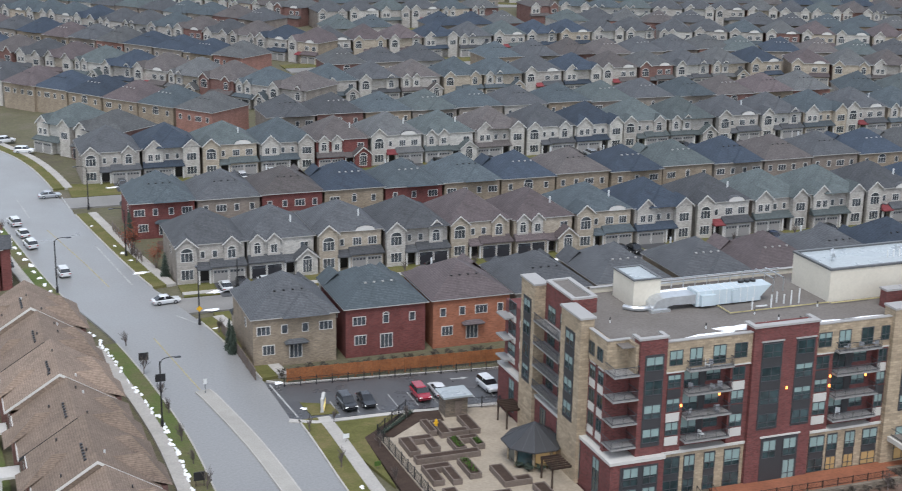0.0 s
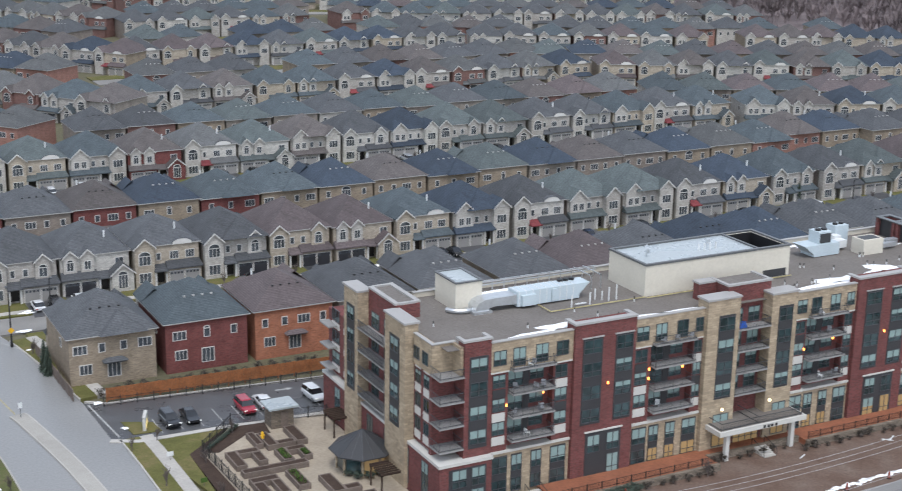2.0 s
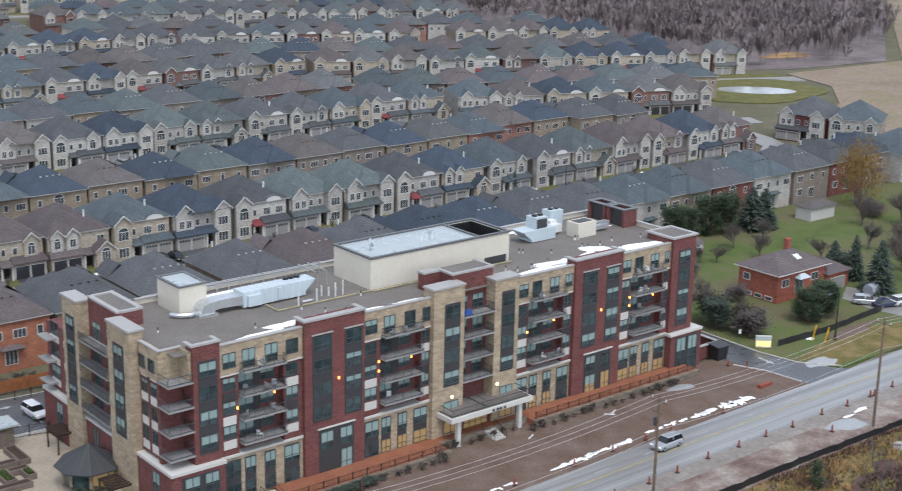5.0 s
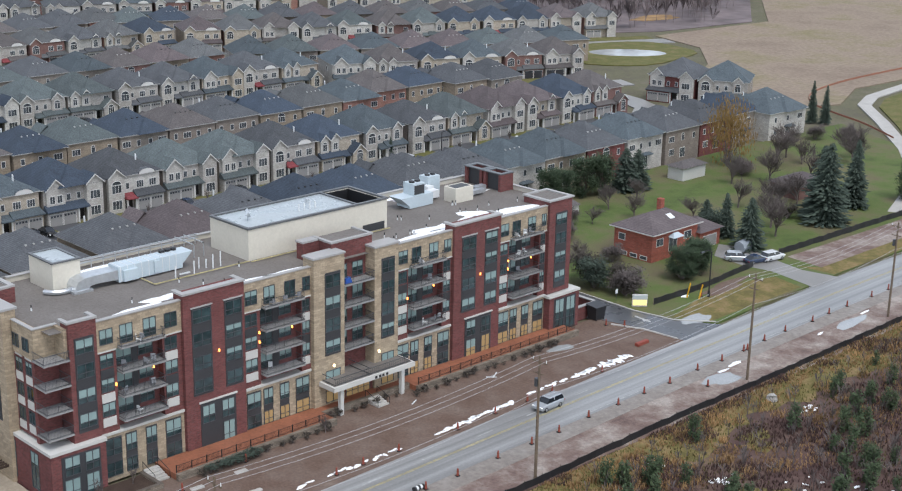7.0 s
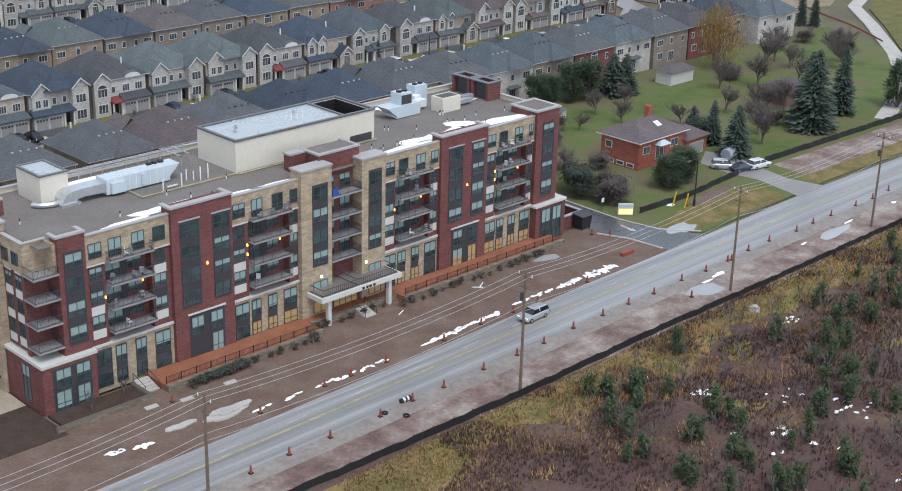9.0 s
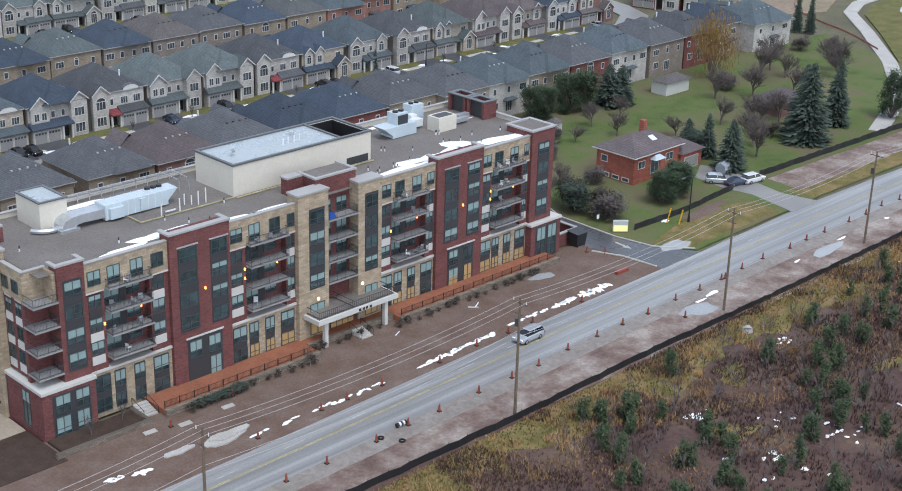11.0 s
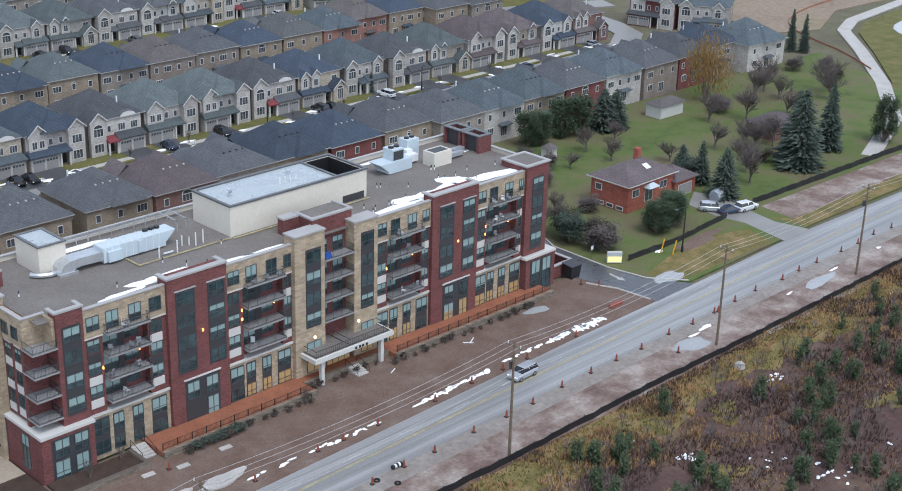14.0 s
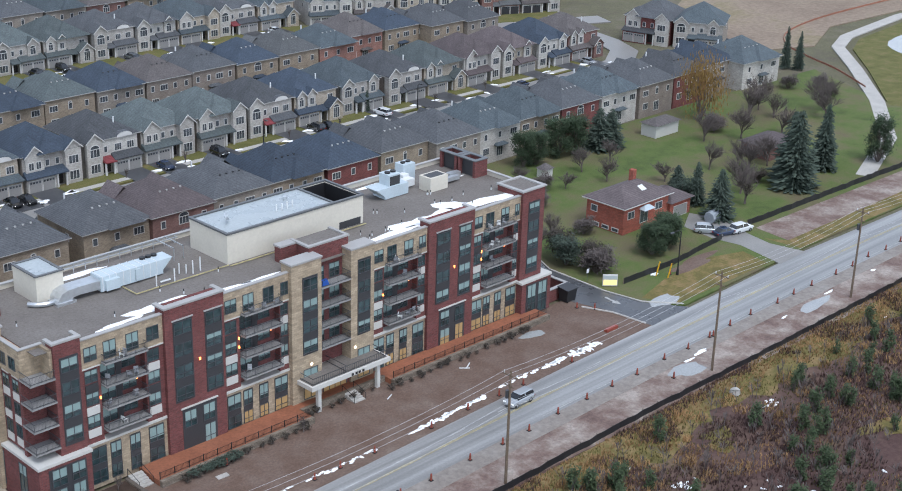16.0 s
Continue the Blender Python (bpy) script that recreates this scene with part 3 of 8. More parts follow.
def side_window(x, y0, y1, z0, z1, out):
    s = Shape()
    a, b = sorted((x - 0.05 * out, x + 0.07 * out))
    s.box(a, b, y0 - 0.1, y1 + 0.1, z0 - 0.1, z1 + 0.1, 0)
    p, q = sorted((x + 0.06 * out, x + 0.085 * out))
    s.box(p, q, y0 + 0.04, y1 - 0.04, z0 + 0.04, z1 - 0.04, 1)
    return s


def hip_roof(x0, x1, y0, y1, z, slope, s=None):
    s = s or Shape()
    w, d = x1 - x0, y1 - y0
    if w <= d:
        r = [((x0 + x1) / 2, y0 + w / 2, z + slope * w / 2), ((x0 + x1) / 2, y1 - w / 2, z + slope * w / 2)]
        f = [(0, 1, 4), (1, 2, 5, 4), (2, 3, 5), (3, 0, 4, 5)]
    else:
        r = [(x0 + d / 2, (y0 + y1) / 2, z + slope * d / 2), (x1 - d / 2, (y0 + y1) / 2, z + slope * d / 2)]
        f = [(0, 1, 5, 4), (1, 2, 5), (2, 3, 4, 5), (3, 0, 4)]
    return s.add([(x0, y0, z), (x1, y0, z), (x1, y1, z), (x0, y1, z), *r], f + [(3, 2, 1, 0)])


def gable_parts(xc, gw, y0, back, z, slope, z_low):
    """A two-storey bay with a gable: its wall, its roof and its white edge boards."""
    rise = slope * gw / 2
    wall = Shape().box(xc - gw / 2, xc + gw / 2, y0, 0.3, z_low, z)
    wall.add([(xc - gw / 2, y0, z), (xc + gw / 2, y0, z), (xc, y0, z + rise), (xc - gw / 2, 0.3, z), (xc + gw / 2, 0.3, z), (xc, 0.3, z + rise)], [(0, 1, 2), (1, 4, 5, 2), (4, 3, 5), (3, 0, 2, 5)])
    o, th = 0.35, 0.14
    e = gw / 2 + o
    roof = Shape()
    for sg in (-1, 1):
        a = (xc + sg * e, z - slope * o)
        t = (xc, z + rise)
        v = [(a[0], y0 - o, a[1] + th), (t[0], y0 - o, t[1] + th + 0.05), (t[0], back, t[1] + th + 0.05), (a[0], back, a[1] + th)]
        u = [(x, y, zz - th) for x, y, zz in v]
        roof.add(v + u, [(0, 1, 2, 3), (7, 6, 5, 4), (0, 4, 5, 1), (1, 5, 6, 2), (2, 6, 7, 3), (3, 7, 4, 0)])
    edge = Shape()
    for sg in (-1, 1):
        a = (xc + sg * e, z - slope * o)
        t = (xc, z + rise)
        v = [(a[0], y0 - o - 0.05, a[1] + 0.06), (t[0], y0 - o - 0.05, t[1] + 0.1), (t[0], y0 - o - 0.05, t[1] - 0.18), (a[0], y0 - o - 0.05, a[1] - 0.16)]
        u = [(x, y + 0.05, zz) for x, y, zz in v]
        edge.add(v + u, [(0, 1, 2, 3), (7, 6, 5, 4), (0, 4, 5, 1), (2, 6, 7, 3), (3, 7, 4, 0)])
    return wall, roof, edge


HOUSE_CACHE = {}


def house_parts(variant, palette, w, d, detail, show="both"):
    """Meshes of one house type: (name, mesh, label) for each part. Front at y=0, facing -y."""
    key = (variant, palette, round(w, 1), round(d, 1), detail, show)
    if key in HOUSE_CACHE:
        return HOUSE_CACHE[key]
    rng = random.Random(variant * 31 + 7)
    roof, brick, trim, garage = palette
    face = FACES.get(brick, brick)
    out = []

    def put(name, s, mats, label=""):
        out.append((name, s.mesh(name, mats if isinstance(mats, list) else [mats]), label))

    def glazing(x0, x1, z0, z1, y, side, lites, arch=False, name="window"):
        put(name, window_shape(x0, x1, z0, z1, y, side, lites, arch), [trim, "house_pane"])

    def gable(xc, gw, proj, zt, sl, low, mat):
        wl, rr, ee = gable_parts(xc, gw, proj, max(0.6, gw * sl / 2 / slope + (zt - z) / slope), zt, sl, low)
        put("bay_wall", wl, mat)
        put("gable_roof", rr, roof)
        put("gable_edge", ee, trim, "white gable edge boards")

    def skirt(x0, x1, front, back, z0, z1, mat, name="skirt_roof"):
        s = Shape()
        s.add([(x0, front, z0), (x1, front, z0), (x1 - 0.25, back, z1), (x0 + 0.25, back, z1), (x0, front, z0 - 0.2), (x1, front, z0 - 0.2), (x1, back, z0 - 0.2), (x0, back, z0 - 0.2)],
              [(0, 1, 2, 3), (4, 5, 1, 0), (5, 6, 2, 1), (7, 4, 0, 3), (7, 6, 5, 4)])
        put(name, s, mat)

    z = EAVE + rng.choice((0, 0.15, 0.3))
    slope = rng.uniform(0.58, 0.68)
    put("wall", Shape().box(0, w, 0, d, -1.2, z), brick)
    o = 0.45
    rf = hip_roof(-o, w + o, -o, d + o, z + 0.04, slope)
    rw = rng.uniform(0.35, 0.6) * w
    if variant % 3 == 0:
        hip_roof(w * 0.1, w * 0.66, d * 0.3, d + o + 0.9, z + 0.06, slope, rf)
    if variant % 3 == 1:
        hip_roof(w * 0.5 - rw / 2, w + o * 0.6, -1.3, d * 0.6, z + 0.05, slope, rf)
    put("roof", rf, roof)
    put("eave", Shape().box(-o, w + o, -o, d + o, z - 0.13, z + 0.03), "eave", "pale eaves boards and gutter")
    # rear
    if show != "front":
        n = 3 if variant % 2 else 4
        for i in range(n):
            c = w * (i + 0.5) / n
            hw = 0.42 if (i + variant) % 3 else 0.95
            glazing(c - hw, c + hw, 4.15, 5.4, d, 1, 1 if hw < 0.6 else 3, (i, variant % 4) == (1, 1))
        if detail:
            glazing(w * 0.75, w * 0.75 + 1.7, 1.1, 2.5, d, 1, 3)
            glazing(w * 0.42, w * 0.42 + 1.8, 0.3, 2.4, d, 1, 3, False, "patio_door")
            if variant % 3 != 1:
                bay = Shape().box(w * 0.36, w * 0.36 + 3.2, d - 0.1, d + 0.9, 2.55, 2.8)
                hip_roof(w * 0.36 - 0.2, w * 0.36 + 3.4, d - 0.6, d + 1.2, 2.8, 0.55, bay)
                put("rear_canopy", bay, roof)
    # vents in a line below the ridge
    if detail or show == "rear":
        vs = Shape()
        for i in range(4):
            vx = w * (0.34 + 0.11 * i)
            vy = d - 3.6
            vz = z + slope * min(d + o - vy, (w + 2 * o) / 2)
            vs.box(vx - 0.15, vx + 0.15, vy - 0.15, vy + 0.15, vz - 0.3, vz + 0.16)
        put("roof_vents", vs, "eave" if variant % 2 else "black")
    if show == "rear":
        HOUSE_CACHE[key] = out
        return out
    # front
    left = variant % 2 == 0
    style = variant % 4
    gw = 0.52 * w
    gx0, gx1 = (w - gw, w) if left else (0, gw)
    ex0, ex1 = (0, w - gw) if left else (gw, w)
    sx = 1 if left else -1
    put("front_wall", Shape().box(0.02, w - 0.02, -0.14, 0.05, -0.3, z - 0.14), face)
    gd = 1.5
    put("garage", Shape().box(gx0 + 0.03, gx1 - 0.03, -gd, -0.1, -0.3, 2.95), face)
    for k in range(2):
        a = gx0 + 0.4 + k * (gw - 0.5) / 2
        b = a + (gw - 0.5) / 2 - 0.35
        g = Shape().box(a - 0.1, b + 0.1, -gd - 0.06, -gd + 0.05, -0.05, 2.35, 1)
        g.box(a, b, -gd - 0.09, -gd - 0.05, 0.0, 2.25, 0)
        for q in range(4):
            c = a + (b - a) * (q + 0.5) / 4
            g.box(c - 0.2, c + 0.2, -gd - 0.11, -gd - 0.08, 1.75, 2.1, 2)
        put("garage_door", g, [garage, trim, "house_pane"])
    pw = (ex1 - ex0) * 0.40  # the porch stands beside the garage
    px0, px1 = (ex1 - pw, ex1) if left else (ex0, ex0 + pw)
    bx0, bx1 = (ex0, ex1 - pw) if left else (ex0 + pw, ex1)
    bx, bw = (bx0 + bx1) / 2, bx1 - bx0
    # a flat dark panel paints the shade of the deep porch opening
    if detail:
        put("front_door", Shape().box(px0 + 0.2, px1 - 0.2, -0.2, -0.13, 0.15, 2.75), "door_dark", "dark panel standing in for the shade of the deep porch")
    for cx in (px0 + 0.18, px1 - 0.18) if detail else ():
        put("column", Shape().box(cx - 0.15, cx + 0.15, -gd - 0.2, -gd + 0.1, -0.3, 2.75), trim, "pale porch column")
    if style == 1:
        skirt(min(gx0, px0) - 0.2, max(gx1, px1) + 0.2, -gd - 0.55, -0.1, 2.95, 3.95, roof)
    else:
        skirt(gx0 - 0.2, gx1 + 0.2, -gd - 0.5, -0.1, 2.95, 3.9, roof)
        skirt(px0 - 0.1, px1 + 0.1, -gd - 0.7, -0.1, 2.75, 3.5, "awning_red" if variant == 6 else roof, "porch_roof")
    gs = rng.uniform(0.85, 1.02)
    if style == 3:
        gable(bx, bw + 0.4, -2.3, 3.3, 0.85, -0.3, face)
        glazing(bx - 0.8, bx + 0.8, 0.6, 2.9, -2.3, -1, 3, True)
        glazing(bx - 0.7, bx + 0.7, 4.3, 5.5, -0.14, -1, 2)
        for fx in (0.27, 0.75):
            c = gx0 + gw * fx
            gable(c, gw * 0.36, -0.55, z + 0.1, 0.95, 3.5, "brick_pale")
            glazing(c - 0.55, c + 0.55, 4.15, 5.6, -0.55, -1, 2, fx < 0.5)
    else:
        proj = -(0.9 + 0.35 * (variant % 3))
        gable(bx, bw, proj, z + rng.choice((0.0, 0.3)), gs, -0.3, "brick_pale" if variant in (1, 4, 6) else face)
        hw = bw * 0.3
        glazing(bx - hw, bx + hw, 3.95, 5.5, proj, -1, 3, style in (0, 2))
        if detail:
            glazing(bx - hw, bx + hw, 0.8, 2.5, proj, -1, 3)
        if detail:
            glazing((px0 + px1) / 2 - 0.35, (px0 + px1) / 2 + 0.35, 4.2, 5.4, -0.14, -1, 1)
        if style == 2:
            c = gx0 + gw / 2
            for q in (-0.23, 0.23):
                glazing(c + gw * q - 0.75, c + gw * q + 0.75, 4.15, 5.5, -0.14, -1, 3)
            k = 8
            r = Shape()
            pts = [(c - gw * 0.3 * math.cos(math.pi * i / k), z - 0.05 + 0.95 * math.sin(math.pi * i / k)) for i in range(k + 1)]
            v = [(x, -0.55, zz) for x, zz in pts] + [(x, 2.2, zz) for x, zz in pts]
            r.add(v, [(i, i + 1, i + k + 2, i + k + 1) for i in range(k)])
            put("dormer_roof", r, roof)
            face_ = Shape().add([(x, -0.5, zz - 0.08) for x, zz in pts] + [(x, -0.4, zz - 0.08) for x, zz in pts], [tuple(range(k, -1, -1))] + [(i, i + 1, i + k + 2, i + k + 1) for i in range(k)])
            put("dormer", face_, trim, "white half-round dormer front")
        else:
            w2 = gw * (0.62 if style == 1 else 0.42)
            c2 = gx0 + gw * (0.5 + 0.12 * sx)
            gable(c2, w2, -0.6, z + 0.05, 0.92, 3.5, "brick_pale" if variant % 3 else face)
            if style == 1:
                for q in (-0.2, 0.2):
                    glazing(c2 + w2 * q - 0.5, c2 + w2 * q + 0.5, 4.1, 5.5, -0.6, -1, 2, False)
            else:
                glazing(c2 - w2 * 0.26, c2 + w2 * 0.26, 4.0, 5.5, -0.6, -1, 2, True)
            if detail:
                c3 = gx0 + gw * (0.5 - 0.34 * sx)
                glazing(c3 - 0.4, c3 + 0.4, 4.2, 5.4, -0.14, -1, 1)
    if detail:
        put("window", side_window(0, d * 0.35, d * 0.35 + 0.8, 4.1, 5.3, -1), [trim, "house_pane"])
        put("window", side_window(w, d * 0.62, d * 0.62 + 0.8, 4.1, 5.3, 1), [trim, "house_pane"])
        if variant in (2, 3, 6):
            put("flue", Shape().box(w * 0.7, w * 0.7 + 0.22, 2.6, 2.82, z + 1.0, z + slope * 3 + 1.3), "white_metal", "tall white metal flue")
    HOUSE_CACHE[key] = out
    return out


P_ = lambda roof, brick, garage="garage_white", trim="trim": ("roof_" + roof, "brick_" + brick, trim, garage)
NAMES = {"tan": "tan brick", "grey": "grey brick", "red": "dark red brick", "orange": "orange brick", "pink": "pink brick", "pale": "pale stone", "taupe": "taupe brick", "dusky": "dusky red brick"}
RNAMES = {"charcoal": "charcoal", "slate": "slate grey", "navy": "blue-black", "brown": "brown-grey", "green": "grey-green", "mauve": "dark mauve", "tan": "light brown", "grey": "grey"}


def house(x, y, w, d, turn, variant, palette, detail=True, show="both", z=0.0):
    """A house whose front left corner stands at x, y; turn 0 faces -y, 180 faces +y."""
    r, b = palette[0][5:], palette[1][6:]
    label = f"two-storey {NAMES[b]} house with {RNAMES[r]} shingle hip roof"
    base = thing("house", label, "house", "houses of the estate", pose(x, y, z, 0, 0, turn))
    for name, me, lab in house_parts(variant, palette, w, d, detail, show):
        part(name, me, None, base, lab)
    return base


FREE = random.Random(5)
POOL = [P_("charcoal", "grey"), P_("slate", "tan"), P_("brown", "grey", "garage_dark"), P_("navy", "grey"), P_("green", "taupe"), P_("charcoal", "pale"), P_("grey", "dusky", "garage_dark"), P_("mauve", "tan"), P_("slate", "grey", "garage_dark"), P_("green", "pale"), P_("navy", "tan"), P_("brown", "dusky"), P_("charcoal", "taupe"), P_("slate", "pale"), P_("grey", "pink")]
DRIVES = []


def in_sight(x, y, margin=14):
    """Whether a place lies in the wedge of the district that the flight looks over."""
    return x > -69 + (y + 131) * 0.026 - margin and y + 131 > (x + 69) * 0.47 - margin


def row(xs, w, y_front, turn, named=(), d=14.0, show="both", detail=True, z=0.0):
    """Houses side by side whose left ends stand at xs; y_front is the line of their fronts."""
    for i, x in enumerate(xs):
        pal, var = named[i] if i < len(named) else (FREE.choice(POOL), FREE.randrange(8))
        yy = (y_front[i] if isinstance(y_front, list) else y_front) + FREE.uniform(-0.4, 0.4)
        if not in_sight(x + w / 2, yy):
            continue
        if turn == 0:
            house(x, yy, w, d, 0, var, pal, detail, show, z)
            if detail:
                gw = 0.52 * w
                DRIVES.append((x + (w - gw if var % 2 == 0 else 0) + gw / 2, yy - 1.6, gw * 0.9))
        else:
            house(x + w, yy, w, d, 180, var, pal, detail, show, z)


def steps(x0, n, pitch):
    return [x0 + i * pitch for i in range(n)]


# first row: rears towards the car park
row([-29.0, -15.2, -1.6, 11.9, 25.6, 40.7, 53.2, 65.8, 78.4, 91.4, 104.8, 117.2, 129.3, 141.6, 154.8, 168.2, 181.2, 194.2], 12.3, [70.3] * 11 + [68.6] * 9, 180,
    [(P_("charcoal", "tan"), 0), (P_("slate", "red"), 1), (P_("mauve", "orange"), 2), (P_("charcoal", "grey"), 4), (P_("charcoal", "tan"), 1), (P_("charcoal", "tan"), 3), (P_("mauve", "dusky"), 5), (P_("charcoal", "grey"), 2), (P_("navy", "tan"), 0), (P_("navy", "red"), 7), (P_("charcoal", "tan"), 1), (P_("charcoal", "grey"), 4), (P_("slate", "pale"), 3), (P_("slate", "tan"), 0), (P_("charcoal", "red"), 5), (P_("slate", "pale"), 6), (P_("charcoal", "taupe"), 1), (P_("charcoal", "red"), 2)], z=0.5)
row(steps(-33.0, 8, 12.33) + steps(66.4, 12, 12.95), 11.7, 98.6, 0, [(P_("charcoal", "grey"), 0), (P_("charcoal", "pale", "garage_dark"), 3), (P_("charcoal", "tan"), 2), (P_("charcoal", "taupe", "garage_dark"), 4), (P_("mauve", "tan", "garage_dark"), 0), (P_("mauve", "tan", "garage_dark"), 3), (P_("slate", "tan"), 2), (P_("navy", "grey"), 1), (P_("charcoal", "pale"), 6), (P_("green", "taupe"), 5), (P_("green", "grey"), 1), (P_("charcoal", "grey"), 6), (P_("navy", "tan"), 3), (P_("slate", "grey"), 0), (P_("charcoal", "taupe"), 2), (P_("green", "tan"), 7), (P_("mauve", "pale"), 1), (P_("mauve", "tan"), 4), (P_("navy", "pale"), 0)])
row(steps(-36.3, 20, 12.43), 11.9, [142.2] * 16 + [146, 146, 141, 140], 180, [(P_("slate", "red"), 0), (P_("charcoal", "taupe"), 4), (P_("brown", "red"), 2), (P_("navy", "tan"), 1), (P_("slate", "red"), 3), (P_("slate", "tan"), 0), (P_("navy", "tan"), 5), (P_("brown", "tan"), 2), (P_("navy", "tan"), 3), (P_("green", "tan"), 1), (P_("navy", "grey"), 0), (P_("brown", "taupe"), 4), (P_("charcoal", "taupe"), 2), (P_("navy", "tan"), 5), (P_("grey", "tan"), 1), (P_("slate", "pink"), 3), (P_("brown", "pink"), 0), (P_("navy", "tan"), 2), (P_("charcoal", "tan"), 1)])
row(steps(-40.5, 17, 13.0), 12.3, 175.0, 0, [(P_("charcoal", "grey"), 0), (P_("navy", "grey"), 1), (P_("green", "tan"), 2), (P_("slate", "grey"), 5), (P_("brown", "red"), 3), (P_("grey", "pale"), 6), (P_("green", "pale"), 3), (P_("brown", "grey"), 1), (P_("charcoal", "pale"), 0), (P_("navy", "pale"), 5), (P_("green", "grey"), 0), (P_("green", "grey"), 7), (P_("charcoal", "grey"), 2)])
row(steps(6.8, 13, 12.5), 11.9, 216.8, 180, [(P_("charcoal", "grey"), 0), (P_("charcoal", "dusky"), 1), (P_("slate", "tan"), 2), (P_("green", "grey"), 3)], show="rear", detail=False)
# houses at the east end, round the bend of the cross street
house(239.6, 104.5, 13, 14, -75, 1, P_("charcoal", "red"))
house(244.2, 91.2, 13, 13, -62, 0, P_("slate", "grey"))
house(235, 66, 15, 14, 178, 3, P_("slate", "pale"))
house(222, 70, 13, 13, 180, 2, P_("navy", "grey"))

BEND = 172.0  # east of here the streets swing towards the south-east
for i in range(6):
    x = 182 + 11.9 * i
    house(x, 175 - 0.43 * (x - BEND), 12.3, 14, -23, FREE.randrange(8), FREE.choice(POOL))
for i in range(9):
    x = 176 + 11.6 * i
    house(x + 11, 215 - 0.43 * (x + 11 - BEND), 11.9, 14, 157, FREE.randrange(8), FREE.choice(POOL), False, "rear")

FAR = Shape()
FAR_MATS = []


def far_house(m, variant, palette, show):
    """A distant house joined into the one mesh of the skyline."""
    for name, me, lab in house_parts(variant, palette, 11.9, 14.0, False, show):
        if name in ("garage_door", "eave", "porch"):
            continue
        slots = []
        for mt in me.materials:
            if mt.name not in FAR_MATS:
                FAR_MATS.append(mt.name)
            slots.append(FAR_MATS.index(mt.name))
        o = len(FAR.v)
        FAR.v += [tuple(m @ v.co) for v in me.vertices]
        for p in me.polygons:
            FAR.f.append(tuple(i + o for i in p.vertices))
            FAR.m.append(slots[p.material_index])


SPOTS = []
# level rows to the east
for k in range(6):
    for y0, turn, show in ((251 + 76 * k, 0, "front"), (293 + 76 * k, 180, "rear")):
        edge = 318 + 0.04 * (y0 - 250)
        x = 22 + 0.27 * (y0 - 216)
        while x < edge:
            if x < BEND:
                SPOTS.append((x, y0, 11.9, turn, show))
            else:
                xx = x + (11 if turn else 0)
                SPOTS.append((xx, y0 - 0.43 * (xx - BEND), 11.9, turn - 23, show))
            x += (12.7 if FREE.random() > 0.06 else 26) * (1 if x < BEND else 0.92)
# slanted rows beside the bending avenue
dv, nv = Vector((-0.616, 0.788)), Vector((0.788, 0.616))
for k in range(5):
    for off, turn, show in ((72 * k, 0, "front"), (72 * k + 47, 180, "rear")):
        for i in range(-14, 26):
            p = Vector((-39, 202)) + nv * off + dv * (12.6 * i)
            ave_x = -64 - 0.55 * (p.y - 214)
            if p.x > ave_x + 14 and p.y > 197 + (22 if p.x > -33 else 0) and p.x < 13 + 0.27 * (p.y - 216):
                SPOTS.append((p.x, p.y, 11.9, turn - 52, show))
SPOTS = [s for s in SPOTS if in_sight(s[0] + 6, s[1])]
SPOTS.sort(key=lambda s: (s[0] + 69) ** 2 + (s[1] + 131) ** 2)
for i, (x, y0, w, turn, show) in enumerate(SPOTS):
    pal, var = FREE.choice(POOL), FREE.randrange(8)
    m = pose(x, y0 + FREE.uniform(-0.8, 0.8), 0, 0, 0, turn)
    if abs((turn % 360) - 180) < 1:
        m = pose(x + w, y0 + FREE.uniform(-0.8, 0.8), 0, 0, 0, turn)
    if i < 84:
        house(m.translation.x, m.translation.y, w, 14.0, turn, var, pal, False, show)
    else:
        far_house(m, var, pal, show)
me = bpy.data.meshes.new("distant_houses")
me.from_pydata(FAR.v, [], FAR.f)
for nm in FAR_MATS:
    me.materials.append(bpy.data.materials[nm])
me.polygons.foreach_set("material_index", FAR.m)
tagged(new("distant_houses", me), "distant rows of brick houses with grey shingle roofs", "houses", "", "stuff")


# ---- the apartment building ----
U = 1.22  # one facade module in metres
FLOORS = [6.1, 8.5, 10.9, 13.3]


def ubox(s, x0, x1, y0, y1, z0, z1, mat=0):
    return s.box(x0 * U, x1 * U, y0 * U, y1 * U, z0 * U, z1 * U, mat)


apt = thing("apartment_building", "five-storey apartment block of red brick and tan stone with balconies", "building")


def awall(name, mat, *boxes, label=""):
    """One wall part for each box."""
    for b in boxes:
        ob = part(name, ubox(Shape(), *b), mat, apt, label)
    return ob


